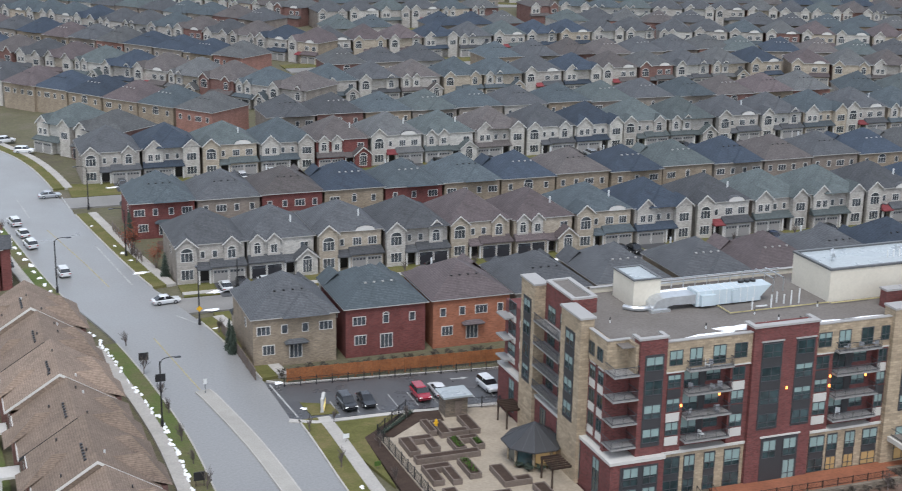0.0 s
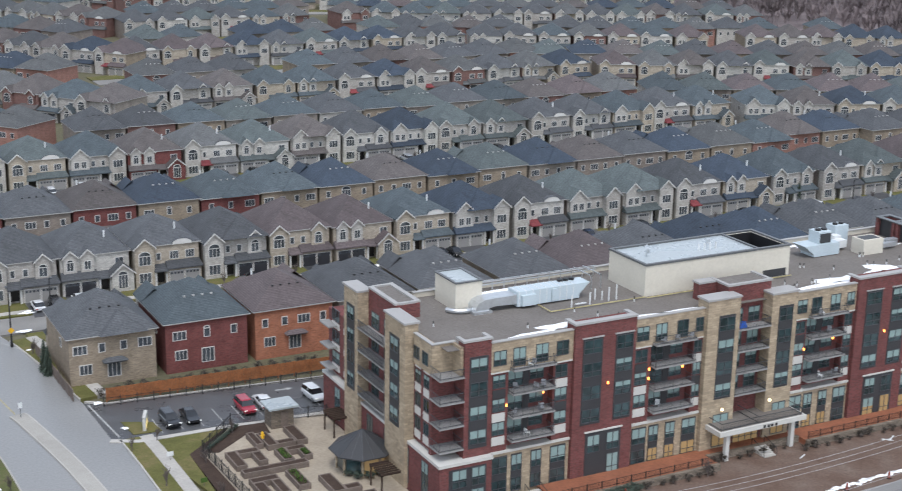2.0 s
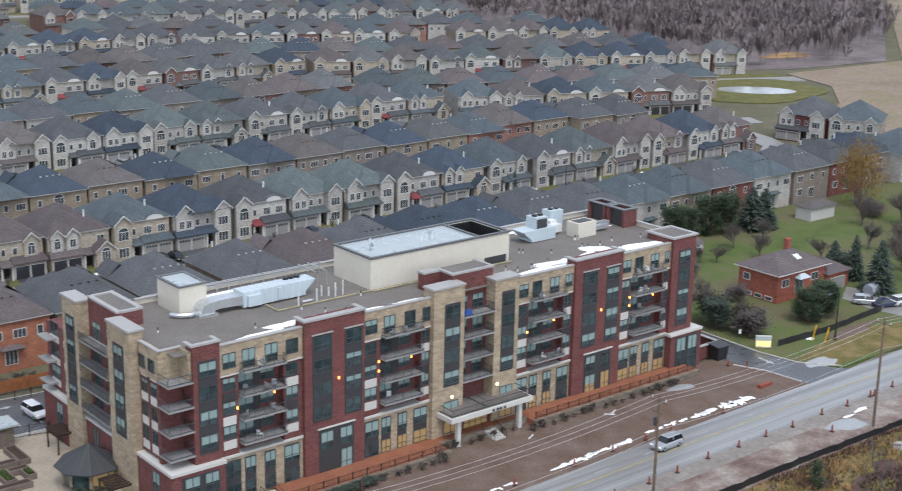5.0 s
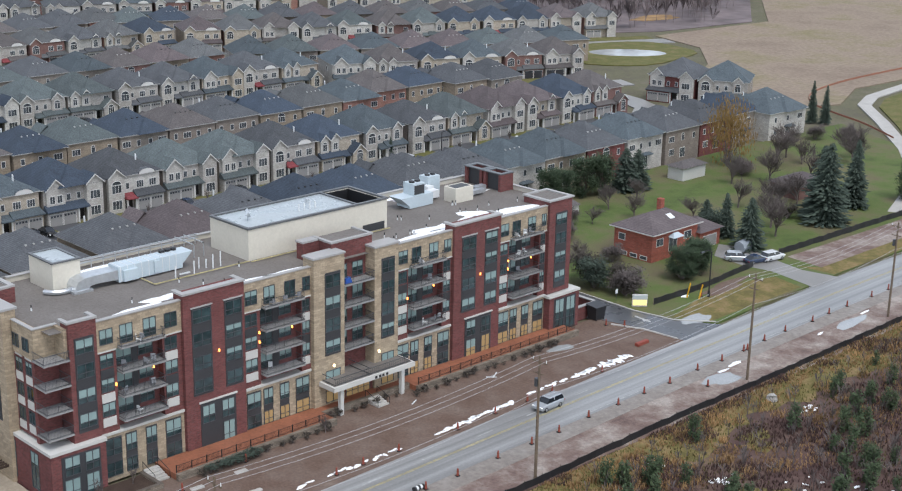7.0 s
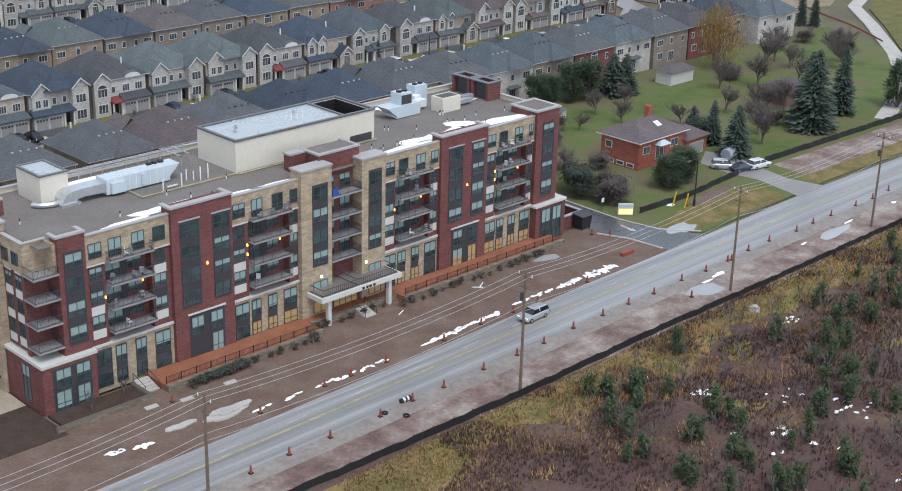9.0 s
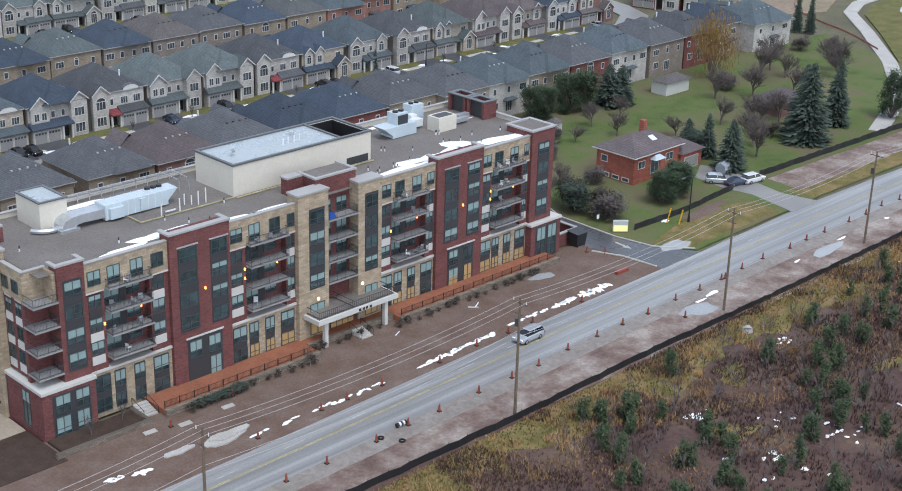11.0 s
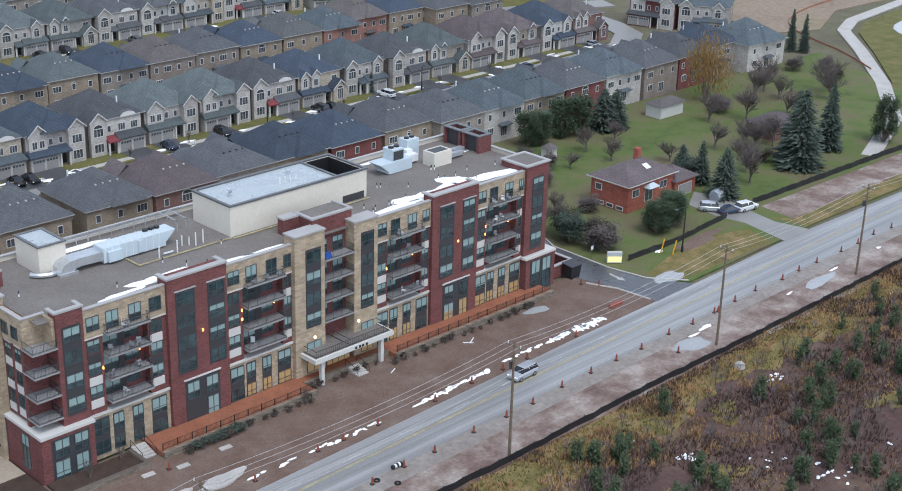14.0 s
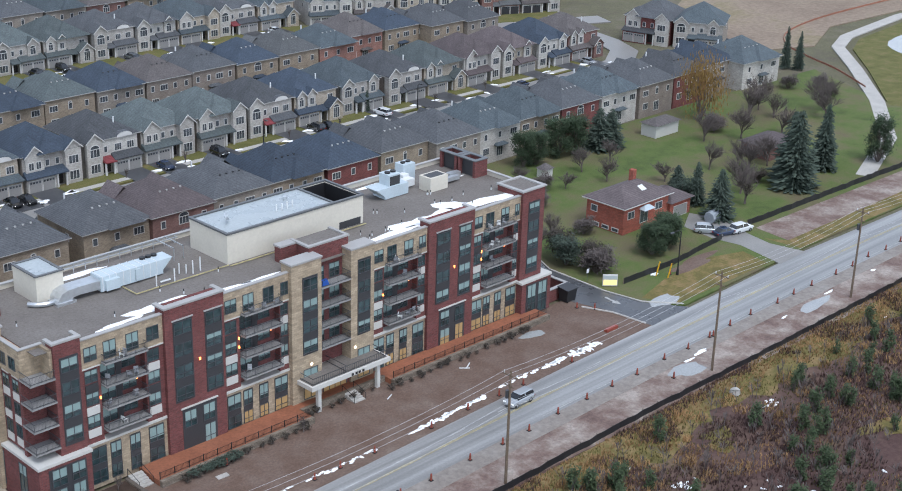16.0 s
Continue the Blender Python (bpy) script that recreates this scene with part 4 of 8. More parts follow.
def lattice(bars_u, bars_z, depth, place):
    """A frame as one piece: bars along u and z, open between them; place turns (u, v, z) into the building's axes."""
    us, zs = sorted({q for b in bars_u for q in b}), sorted({q for b in bars_z for q in b})
    solid = lambda i, j: 0 <= i < len(us) - 1 and 0 <= j < len(zs) - 1 and (any(a <= us[i] < b for a, b in bars_u) or any(a <= zs[j] < b for a, b in bars_z))
    s = Shape()
    vs = {}

    def vert(i, j, k):
        if (i, j, k) not in vs:
            vs[i, j, k] = len(s.v)
            s.v.append(tuple(c * U for c in place(us[i], depth[k], zs[j])))
        return vs[i, j, k]

    def face(*q):
        s.f.append(tuple(vert(*c) for c in q))
        s.m.append(0)

    for i in range(len(us) - 1):
        for j in range(len(zs) - 1):
            if not solid(i, j):
                continue
            face((i, j, 0), (i + 1, j, 0), (i + 1, j + 1, 0), (i, j + 1, 0))
            for (di, dj), (p, q) in (((-1, 0), ((i, j), (i, j + 1))), ((1, 0), ((i + 1, j + 1), (i + 1, j))), ((0, -1), ((i + 1, j), (i, j))), ((0, 1), ((i, j + 1), (i + 1, j + 1)))):
                if not solid(i + di, j + dj):
                    face((*p, 0), (*q, 0), (*q, 1), (*p, 1))
    return s


WRNG = random.Random(11)


def awindow(x0, x1, z0, z1, y, parent=None, split=2, blind=None, warm=False):
    """A metal framed window: frame, glass and a blind drawn part of the way down."""
    zm = z0 + (z1 - z0) * 0.36
    cols = [x0 + (x1 - x0 - 0.07) * i / split for i in range(split + 1)]
    s = lattice([(c, c + 0.07) for c in cols], [(z0, z0 + 0.07), (zm, zm + 0.06), (z1 - 0.07, z1)], (y - 0.05, y + 0.03), lambda u, v, q: (u, v, q))
    w = part("window", s, "rail", apt)
    part("pane", ubox(Shape(), x0 + 0.05, x1 - 0.05, y - 0.005, y + 0.02, z0 + 0.05, z1 - 0.05), "warm" if warm else "pane", w)
    b = WRNG.choice((0, 0.35, 0.45, 0.55, 0.64)) if blind is None else blind
    if b:
        part("blind", ubox(Shape(), x0 + 0.06, x1 - 0.06, y - 0.012, y - 0.006, z1 - 0.05 - b * (z1 - z0), z1 - 0.06), "blind", w)
    return w


def balcony(x0, x1, z, y0, y1, things=True):
    """A concrete balcony with a metal rail round its front."""
    b = part("balcony", ubox(Shape(), x0, x1, y1, y0, z - 0.16, z), "slab", apt)
    r = Shape()
    for zz in (z + 0.1, z + 0.8):
        ubox(r, x0 + 0.03, x1 - 0.03, y1 + 0.03, y1 + 0.07, zz, zz + 0.05)
        for x in (x0 + 0.03, x1 - 0.07):
            ubox(r, x, x + 0.04, y1 + 0.07, y0, zz, zz + 0.05)
    k = int((x1 - x0) / 0.14)
    for i in range(k + 1):
        x = x0 + 0.04 + (x1 - x0 - 0.1) * i / k
        t = 0.035 if i % 8 == 0 else 0.014
        ubox(r, x, x + t, y1 + 0.04, y1 + 0.04 + t, z, z + 0.82)
    for x in (x0 + 0.04, x1 - 0.06):
        for i in range(1, int((y0 - y1) / 0.14)):
            ubox(r, x, x + 0.014, y1 + 0.14 * i, y1 + 0.14 * i + 0.014, z, z + 0.82)
    part("railing", r, "rail", b)


def sconce(x, y, z):
    s = part("wall_lamp", ubox(Shape(), x - 0.06, x + 0.06, y - 0.13, y, z - 0.13, z + 0.13), "lamp", apt, "glowing orange wall lamp")
    return s


# core and roof
awall("core_wall", "red_brick", (2.4, 69.8, 1.2, 2.4, 0.0, 15.75), (0.6, 69.8, 2.4, 16.4, 0.0, 15.75), (0.6, 5.0, 16.4, 20.3, 0.0, 15.75), (0.6, 6.0, 20.3, 27.0, 0.0, 12.2))
awall("flat_roof", "roof_flat", (0.9, 69.5, 0.5, 16.1, 15.75, 15.82), (0.9, 4.7, 16.1, 20.0, 15.75, 15.82), label="grey gravel flat roof with damp patches")
awall("parapet", "tan_stone", (5.2, 14.3, 0.0, 0.35, 15.7, 16.1), (21.4, 30, 0, 0.35, 15.7, 16.1), (41.7, 50.3, 0, 0.35, 15.7, 16.1), (57.8, 66.2, 0, 0.35, 15.7, 16.1))
awall("parapet", "stucco", (5.0, 69.8, 16.1, 16.4, 15.75, 16.35), (69.5, 69.8, 4.0, 16.1, 15.75, 16.35))
awall("coping", "cap", (5.2, 14.3, -0.08, 0.42, 16.1, 16.2), (21.4, 30, -0.08, 0.42, 16.1, 16.2), (41.7, 50.3, -0.08, 0.42, 16.1, 16.2), (57.8, 66.2, -0.08, 0.42, 16.1, 16.2), (5.0, 69.9, 16.0, 16.5, 16.35, 16.43), (69.4, 69.9, 4.0, 16.0, 16.35, 16.43), label="pale metal coping")

TANS = [(5.2, 14.3, (5.5, 6.9), (12.4, 13.8), (7.3, 12.1)), (21.4, 30.0, (21.7, 23.2), (28.9, 29.9), (23.7, 28.7)), (41.7, 50.3, (42.1, 43.5), (49.0, 50.1), (43.8, 48.8)), (57.8, 66.2, (58.1, 59.5), (65.2, 66.0), (59.8, 64.9))]
for n, (a, b, wl, wr, (p, q)) in enumerate(TANS):
    awall("ground_wall", "tan_stone", (a, b, 0.1, 1.2, 0.0, 4.75))
    awall("floor_band", "white_panel", (a, b, -0.06, 1.2, 4.75, 5.0), label="pale band over the ground floor")
    awall("brick_wall", "red_brick", (a, p - 0.1, 0.1, 1.2, 5.0, 13.1), (q + 0.1, b, 0.1, 1.2, 5.0, 13.1), (p - 0.1, q + 0.1, 0.9, 1.2, 5.0, 13.1))
    awall("top_wall", "tan_stone", (a, b, 0.0, 1.2, 13.1, 15.7))
    awall("spandrel", "white_panel", (a, p - 0.1, -0.04, 0.1, 13.0, 13.14), (q + 0.1, b, -0.04, 0.1, 13.0, 13.14))
    # top floor
    for x0, x1 in (wl, wr):
        awindow(x0, x1, 13.75, 15.25, 0.0, blind=0.0 if n == 0 and x0 > 10 else None)
    m = (p + q) / 2
    awindow(p + 0.3, p + 1.7, 13.45, 15.3, 0.0)
    awindow(m + 0.4, m + 1.8, 13.45, 15.3, 0.0)
    # middle floors
    for i, z in enumerate(FLOORS[:3]):
        for x0, x1 in (wl, wr):
            awindow(x0, x1, z + 0.55, z + 1.9, 0.1)
            awall("panel", "white_panel" if (i + (x0 == wr[0])) % 3 != 2 else "dark_panel", (x0, x1, 0.03, 0.1, z - 0.45, z + 0.42))
        awindow(p + 0.25, p + 2.0, z + 0.1, z + 1.95, 0.9, split=2)
        awindow(m + 0.3, m + 1.9, z + 0.5, z + 1.9, 0.9)
        awall("panel", "dark_panel", (p + 2.05, m + 0.25, 0.86, 0.9, z + 0.0, z + 2.2))
    for z in FLOORS:
        balcony(p, q, z, 0.1 if z > 13 else 0.9, -0.75)
    sconce(p - 0.25, 0.1, 9.6)
    sconce(q - 0.5, 0.9, 9.9)
    if n in (1, 3):
        sconce(p - 0.25, 0.1, 10.6)
    # ground floor: tall windows
    for i in range(4):
        x0 = a + 0.35 + i * (b - a - 0.3) / 4
        x1 = x0 + (1.75 if i in (0, 3) else 1.2)
        awall("dark_bay", "dark_panel", (x0, x1, 0.06, 0.1, 0.5, 4.4))
        awindow(x0, x1, 2.6, 4.35, 0.06, split=2, blind=(0.5, 0.62, 0.55, 0.7)[(i + n) % 4] if (n, i) != (0, 0) else 0)
        awindow(x0, x1, 0.5, 1.95, 0.06, split=2, warm=(n, i) in ((1, 1), (1, 2), (1, 3), (2, 1), (2, 2), (3, 0), (3, 1), (3, 2), (3, 3)), blind=0)

PIERS = [(14.3, 21.4, (15.3, 17.4), (19.1, 21.0), (15.9, 20.1)), (50.3, 57.8, (51.6, 53.7), (55.3, 57.2), (52.2, 56.5))]
for n, (a, b, wl, wr, (p, q)) in enumerate(PIERS):
    awall("brick_pier", "red_brick", (a, b, -0.35, 1.2, 0.0, 16.6))
    awall("coping", "cap", (a - 0.1, b + 0.1, -0.45, 0.3, 16.6, 16.8), (a - 0.1, a + 0.4, 0.3, 1.5, 16.6, 16.8), (b - 0.4, b + 0.1, 0.3, 1.5, 16.6, 16.8), label="pale metal coping")
    awall("floor_band", "white_panel", (p - 0.15, q + 0.15, -0.46, -0.35, 5.2, 5.36))
    awall("dark_bay", "dark_panel", (wl[0] - 0.1, wl[1] + 0.1, -0.38, -0.35, 6.1, 15.1), (wr[0] - 0.1, wr[1] + 0.1, -0.38, -0.35, 6.1, 15.1), (p, q, -0.39, -0.35, 0.2, 5.2))
    awall("lintel", "cap", (wl[0] - 0.2, wl[1] + 0.2, -0.44, -0.35, 15.1, 15.24), (wr[0] - 0.2, wr[1] + 0.2, -0.44, -0.35, 15.1, 15.24))
    for i, z in enumerate(FLOORS):
        for k, (x0, x1) in enumerate((wl, wr)):
            awindow(x0, x1, z + 0.2, z + 1.65, -0.38, blind=0.0 if k == 0 and i in (2, 3) else None, warm=(i == 3 and k == 0 and n == 9))
    awindow(p + 0.2, p + 1.7, 3.0, 4.9, -0.39)
    awindow(q - 1.7, q - 0.2, 3.0, 4.9, -0.39)
    awindow(q - 1.6, q - 0.2, 0.3, 2.6, -0.39, warm=n == 1, blind=0.9 if n == 0 else 0)
    if n == 1:
        awindow(p + 0.2, p + 1.8, 0.3, 2.6, -0.39, warm=True)
    sconce((wl[1] + wr[0]) / 2, -0.35, 10.2)

# centre: two stone towers with a recessed balcony stack and the entrance canopy
for a, b, wl in ((30.0, 34.1, (31.5, 33.5)), (38.3, 41.7, (39.3, 41.1))):
    awall("stone_tower", "tan_stone", (a, b, -0.5, 1.2, 0.0, 16.9 if a < 35 else 16.5))
    awall("coping", "cap", (a - 0.1, b + 0.1, -0.6, 1.3, 16.9 if a < 35 else 16.5, 17.1 if a < 35 else 16.7), label="pale stone coping")
    awall("dark_bay", "dark_panel", (wl[0] - 0.05, wl[1] + 0.05, -0.53, -0.5, 6.1, 15.2))
    for z in FLOORS:
        awindow(wl[0], wl[1], z + 0.2, z + 1.7, -0.53)
    awindow(wl[0], wl[1], 0.8, 4.4, -0.5, warm=True)
awall("brick_pier", "red_brick", (33.6, 39.2, 1.0, 3.0, 0.0, 17.6), (31.4, 38.2, 3.0, 4.0, 15.7, 17.6))
awall("coping", "cap", (33.5, 39.3, 0.9, 1.3, 17.6, 17.8), (33.5, 33.9, 1.3, 4.1, 17.6, 17.8), (38.9, 39.3, 1.3, 4.1, 17.6, 17.8), (31.3, 33.4, 2.9, 4.1, 17.6, 17.8), label="pale metal coping")
for z in FLOORS:
    awindow(34.4, 35.7, z + 0.1, z + 1.8, 1.0)
    awindow(36.4, 37.9, z + 0.1, z + 1.8, 1.0)
    balcony(34.1, 38.3, z, 1.0, -0.55)
cover = part("chair_cover", Shape().add([(x * U, y * U, z * U) for x, y, z in ((34.4, -0.3, 13.3), (35.4, -0.3, 13.3), (35.4, 0.4, 13.3), (34.4, 0.4, 13.3), (34.55, -0.2, 13.85), (35.2, -0.15, 14.0), (35.25, 0.3, 13.9), (34.6, 0.3, 13.8))], [(0, 1, 5, 4), (1, 2, 6, 5), (2, 3, 7, 6), (3, 0, 4, 7), (4, 5, 6, 7)]), "blue_tarp", apt, "bright blue furniture cover")
can = part("canopy", ubox(ubox(Shape(), 30.6, 42.0, -3.0, 1.0, 3.0, 3.45), 30.6, 42.0, -3.0, 1.0, 3.45, 3.5), "white_panel", apt, "flat white entrance canopy")
part("canopy_deck", ubox(Shape(), 30.9, 41.7, -2.7, 0.9, 3.5, 3.54), "roof_flat", can, "dark canopy roof")
r = Shape()
for x0, x1, y0, y1 in ((31.0, 41.6, -2.65, -2.6), (31.0, 31.05, -2.6, 0.9), (41.55, 41.6, -2.6, 0.9), (35.8, 35.85, -2.6, 0.9)):
    for zz in (3.6, 4.25):
        ubox(r, x0, x1, y0, y1, zz, zz + 0.06)
for i in range(40):
    ubox(r, 31.0 + i * 0.27, 31.03 + i * 0.27, -2.65, -2.62, 3.5, 4.25)
part("railing", r, "rail", can)
for x in (32.0, 40.6):
    part("column", ubox(Shape(), x - 0.22, x + 0.22, -2.6, -2.15, -0.3, 3.0), "white_panel", can)
for x in (32.6, 38.9):
    part("porch_lamp", ubox(Shape(), x - 0.1, x + 0.1, -0.62, -0.5, 4.7, 4.95), "lamp_white", apt, "bright white porch lamp")
awall("entrance_wall", "red_brick", (34.1, 38.3, -0.2, 1.0, 0.0, 3.0))
awindow(34.5, 37.9, 0.3, 2.6, -0.2, split=4, warm=True, blind=0)
for x in (36.2, 36.75, 37.2, 37.75):
    part("sign_bar", ubox(Shape(), x, x + 0.3, -3.04, -3.0, 3.08, 3.36), "black", can, "dark sign mark")

# corners: brick piers standing on a wider ground floor
awall("corner_pier", "red_brick", (2.4, 5.2, -0.1, 1.2, 5.05, 16.6), (0.0, 2.4, 1.9, 2.4, 5.05, 13.1))
awall("corner_top", "tan_stone", (0.0, 2.4, 1.9, 2.4, 13.1, 16.1), (0.0, 0.5, 2.4, 5.7, 13.1, 16.1), (2.1, 2.4, 0.2, 1.9, 13.1, 16.1))
awall("coping", "cap", (2.2, 5.3, -0.2, 0.3, 16.6, 16.8), (2.2, 2.6, 0.3, 1.4, 16.6, 16.8), (4.9, 5.3, 0.3, 1.4, 16.6, 16.8), (-0.1, 2.4, 1.8, 2.2, 16.1, 16.2), (-0.1, 0.3, 2.2, 5.7, 16.1, 16.2), label="pale metal coping")
awall("ground_corner", "red_brick", (-0.4, 5.2, -0.7, 1.2, -0.2, 4.75), (-0.4, 0.6, 1.2, 27.2, -0.2, 4.75))
awall("floor_band", "white_panel", (-0.5, 5.3, -0.8, 1.9, 4.75, 5.05), (-0.5, 0.6, 1.9, 27.3, 4.75, 5.05), label="pale band over the ground floor")
awall("dark_bay", "dark_panel", (2.9, 4.9, -0.13, -0.1, 5.9, 15.1), (0.6, 4.6, -0.73, -0.7, 0.0, 4.4))
for z in FLOORS:
    awindow(3.0, 4.8, z + 0.2, z + 1.65, -0.13, warm=False)
    balcony(-0.2, 2.4, z, 1.9, -0.2)
awindow(0.9, 2.5, 2.4, 4.3, -0.73, blind=0.5)
awindow(3.0, 4.5, 2.4, 4.3, -0.73, blind=0.5)
awindow(0.8, 2.4, 0.1, 2.1, -0.73, blind=0.8)
awindow(3.0, 4.4, 0.1, 2.1, -0.73, blind=0.8)
awall("corner_pier", "red_brick", (66.2, 70.2, -0.35, 3.9, 5.0, 16.6), (66.2, 71.6, -0.9, 8.0, -0.2, 4.6))
awall("coping", "cap", (66.0, 70.4, -0.5, 0.0, 16.6, 16.8), (66.0, 66.5, 0, 4.0, 16.6, 16.8), (69.9, 70.4, 0, 4.0, 16.6, 16.8), (66.5, 69.9, 3.6, 4.0, 16.6, 16.8), label="pale metal coping")
awall("floor_band", "white_panel", (66.0, 71.7, -1.0, 8.2, 4.6, 4.9), label="pale band over the ground floor")
awall("dark_bay", "dark_panel", (67.3, 69.4, -0.38, -0.35, 5.6, 15.1), (67.0, 71.0, -0.93, -0.9, 0.0, 4.3))
for z in FLOORS:
    awindow(67.4, 69.3, z + 0.2, z + 1.65, -0.38)
    balcony(70.2, 72.0, z, 8.0, 3.5)
awindow(67.2, 68.8, 0.1, 4.2, -0.93, blind=0.4)
awindow(69.2, 70.8, 0.1, 4.2, -0.93, blind=0.4)

# end wall towards the gardens: brick, a stone tower pair and a stack of balconies


def side_window_apt(y0, y1, z0, z1, x, parent=None, panel=None):
    s = lattice([(c, c + 0.07) for c in (y0, (y0 + y1) / 2 - 0.03, y1 - 0.07)], [(z0, z0 + 0.07), (z1 - 0.07, z1)], (x - 0.05, x + 0.03), lambda u, v, q: (v, u, q))
    w = part("window", s, "rail", apt)
    part("pane", ubox(Shape(), x - 0.005, x + 0.02, y0 + 0.05, y1 - 0.05, z0 + 0.05, z1 - 0.05), "pane", w)
    b = WRNG.choice((0, 0.3, 0.5))
    if b:
        part("blind", ubox(Shape(), x - 0.014, x - 0.007, y0 + 0.06, y1 - 0.06, z1 - 0.05 - b * (z1 - z0), z1 - 0.06), "blind", w)


awall("side_wall", "red_brick", (0.2, 0.6, 2.4, 6.0, 5.25, 13.1), (0.2, 0.6, 20.3, 27.0, 5.25, 12.3))
awall("stone_tower", "tan_stone", (-0.8, 0.6, 6.0, 10.5, 0.0, 16.9), (-0.8, 0.6, 17.0, 20.5, 0.0, 16.9))
awall("brick_pier", "red_brick", (0.4, 3.0, 10.5, 17.0, 0.0, 17.3))
awall("coping", "cap", (-0.95, 0.75, 5.9, 10.6, 16.9, 17.1), (-0.95, 0.75, 16.9, 20.6, 16.9, 17.1), (0.3, 0.8, 10.6, 16.9, 17.3, 17.5), (2.6, 3.1, 10.6, 17.1, 17.3, 17.5), (0.8, 2.6, 10.5, 10.9, 17.3, 17.5), (0.8, 2.6, 16.6, 17.0, 17.3, 17.5), label="pale metal coping")
for z in FLOORS:
    side_window_apt(7.4, 9.2, z + 0.2, z + 1.7, -0.83)
    side_window_apt(18.0, 19.6, z + 0.2, z + 1.7, -0.83)
    side_window_apt(2.7, 3.9, z + 0.4, z + 1.7, 0.2 if z < 13 else 0.0)
    side_window_apt(4.5, 5.7, z + 0.4, z + 1.7, 0.2 if z < 13 else 0.0)
    awall("panel", "white_panel", (0.13, 0.2, 2.7, 3.9, z - 0.5, z + 0.3), (0.13, 0.2, 4.5, 5.7, z - 0.5, z + 0.3))
    side_window_apt(11.4, 13.2, z + 0.1, z + 1.8, 0.4)
    side_window_apt(14.4, 16.2, z + 0.1, z + 1.8, 0.4)
    b = part("balcony", ubox(Shape(), -0.95, 0.4, 10.6, 16.9, z - 0.14, z), "slab", apt)
    r = Shape()
    for zz in (z + 0.1, z + 0.8):
        ubox(r, -0.93, -0.88, 10.6, 16.9, zz, zz + 0.06)
    for i in range(44):
        ubox(r, -0.93, -0.905, 10.62 + i * 0.143, 10.645 + i * 0.143, z, z + 0.8)
    part("railing", r, "rail", b)
    if z < 12:
        side_window_apt(21.2, 22.8, z + 0.3, z + 1.7, 0.2)
        side_window_apt(24.0, 26.0, z + 0.3, z + 1.7, 0.2)
        awall("panel", "white_panel", (0.13, 0.2, 21.2, 22.8, z - 0.5, z + 0.2), (0.13, 0.2, 24.0, 26.0, z - 0.5, z + 0.2))
        part("balcony", ubox(Shape(), -0.9, 0.2, 24.5, 27.0, z - 0.16, z), "slab", apt)
for i in range(6):
    y0 = 1.6 + i * 4.2
    side_window_apt(y0, y0 + 1.4, 0.6, 4.3, -0.4)

awall("dark_bay", "dark_panel", (-0.83, -0.8, 7.2, 9.4, 5.9, 15.2), (-0.83, -0.8, 17.8, 19.8, 5.9, 15.2))
for x0, x1, y0, y1, z in ((66.5, 69.9, 0.0, 3.6, 16.6), (33.9, 38.9, 1.3, 3.95, 17.6), (0.8, 2.6, 10.9, 16.6, 17.3), (2.6, 4.9, 0.3, 1.2, 16.6)):
    awall("flat_roof", "roof_flat", (x0, x1, y0, y1, z, z + 0.03))
# roof plant
awall("plant_room", "stucco", (27.0, 41.8, 6.4, 13.1, 15.8, 19.15), (41.8, 46.2, 6.4, 6.7, 15.8, 19.15), (41.8, 46.2, 12.8, 13.1, 15.8, 19.15), (45.9, 46.2, 6.7, 12.8, 15.8, 19.15), label="long cream stucco plant room")
awall("plant_roof", "pent_roof", (27.3, 41.8, 6.7, 12.8, 19.15, 19.19), label="pale wet membrane roof")
awall("coping", "dark_cap", (26.9, 46.3, 6.3, 6.65, 19.15, 19.35), (26.9, 46.3, 12.85, 13.2, 19.15, 19.35), (26.9, 27.25, 6.65, 12.85, 19.15, 19.35), (45.95, 46.3, 6.65, 12.85, 19.15, 19.35), (41.7, 42.0, 6.65, 12.85, 19.15, 19.35), label="pale metal coping")
# black sheets on floor and sides deepen the shade inside the well
awall("cooling_well", "black", (41.82, 45.9, 6.7, 12.8, 15.83, 15.9), (41.81, 41.84, 6.7, 12.8, 15.9, 19.1), (41.84, 45.87, 12.77, 12.8, 15.9, 19.1), (41.84, 45.87, 6.7, 6.73, 15.9, 19.1), (45.87, 45.9, 6.7, 12.8, 15.9, 19.1), label="open plant well lined with black for its deep shade")
awall("reveal", "dark_panel", (42.6, 45.8, 6.37, 6.4, 15.85, 16.7))
awall("stair_box", "stucco", (6.9, 9.9, 10.4, 14.9, 15.8, 18.7), label="cream stair head on the roof")
awall("stair_roof", "pent_roof", (7.1, 9.7, 10.6, 14.7, 18.7, 18.74))
awall("coping", "dark_cap", (6.8, 10.0, 10.3, 10.6, 18.7, 18.83), (6.8, 10.0, 14.7, 15.0, 18.7, 18.83), (6.8, 7.1, 10.6, 14.7, 18.7, 18.83), (9.7, 10.0, 10.6, 14.7, 18.7, 18.83), label="pale metal coping")

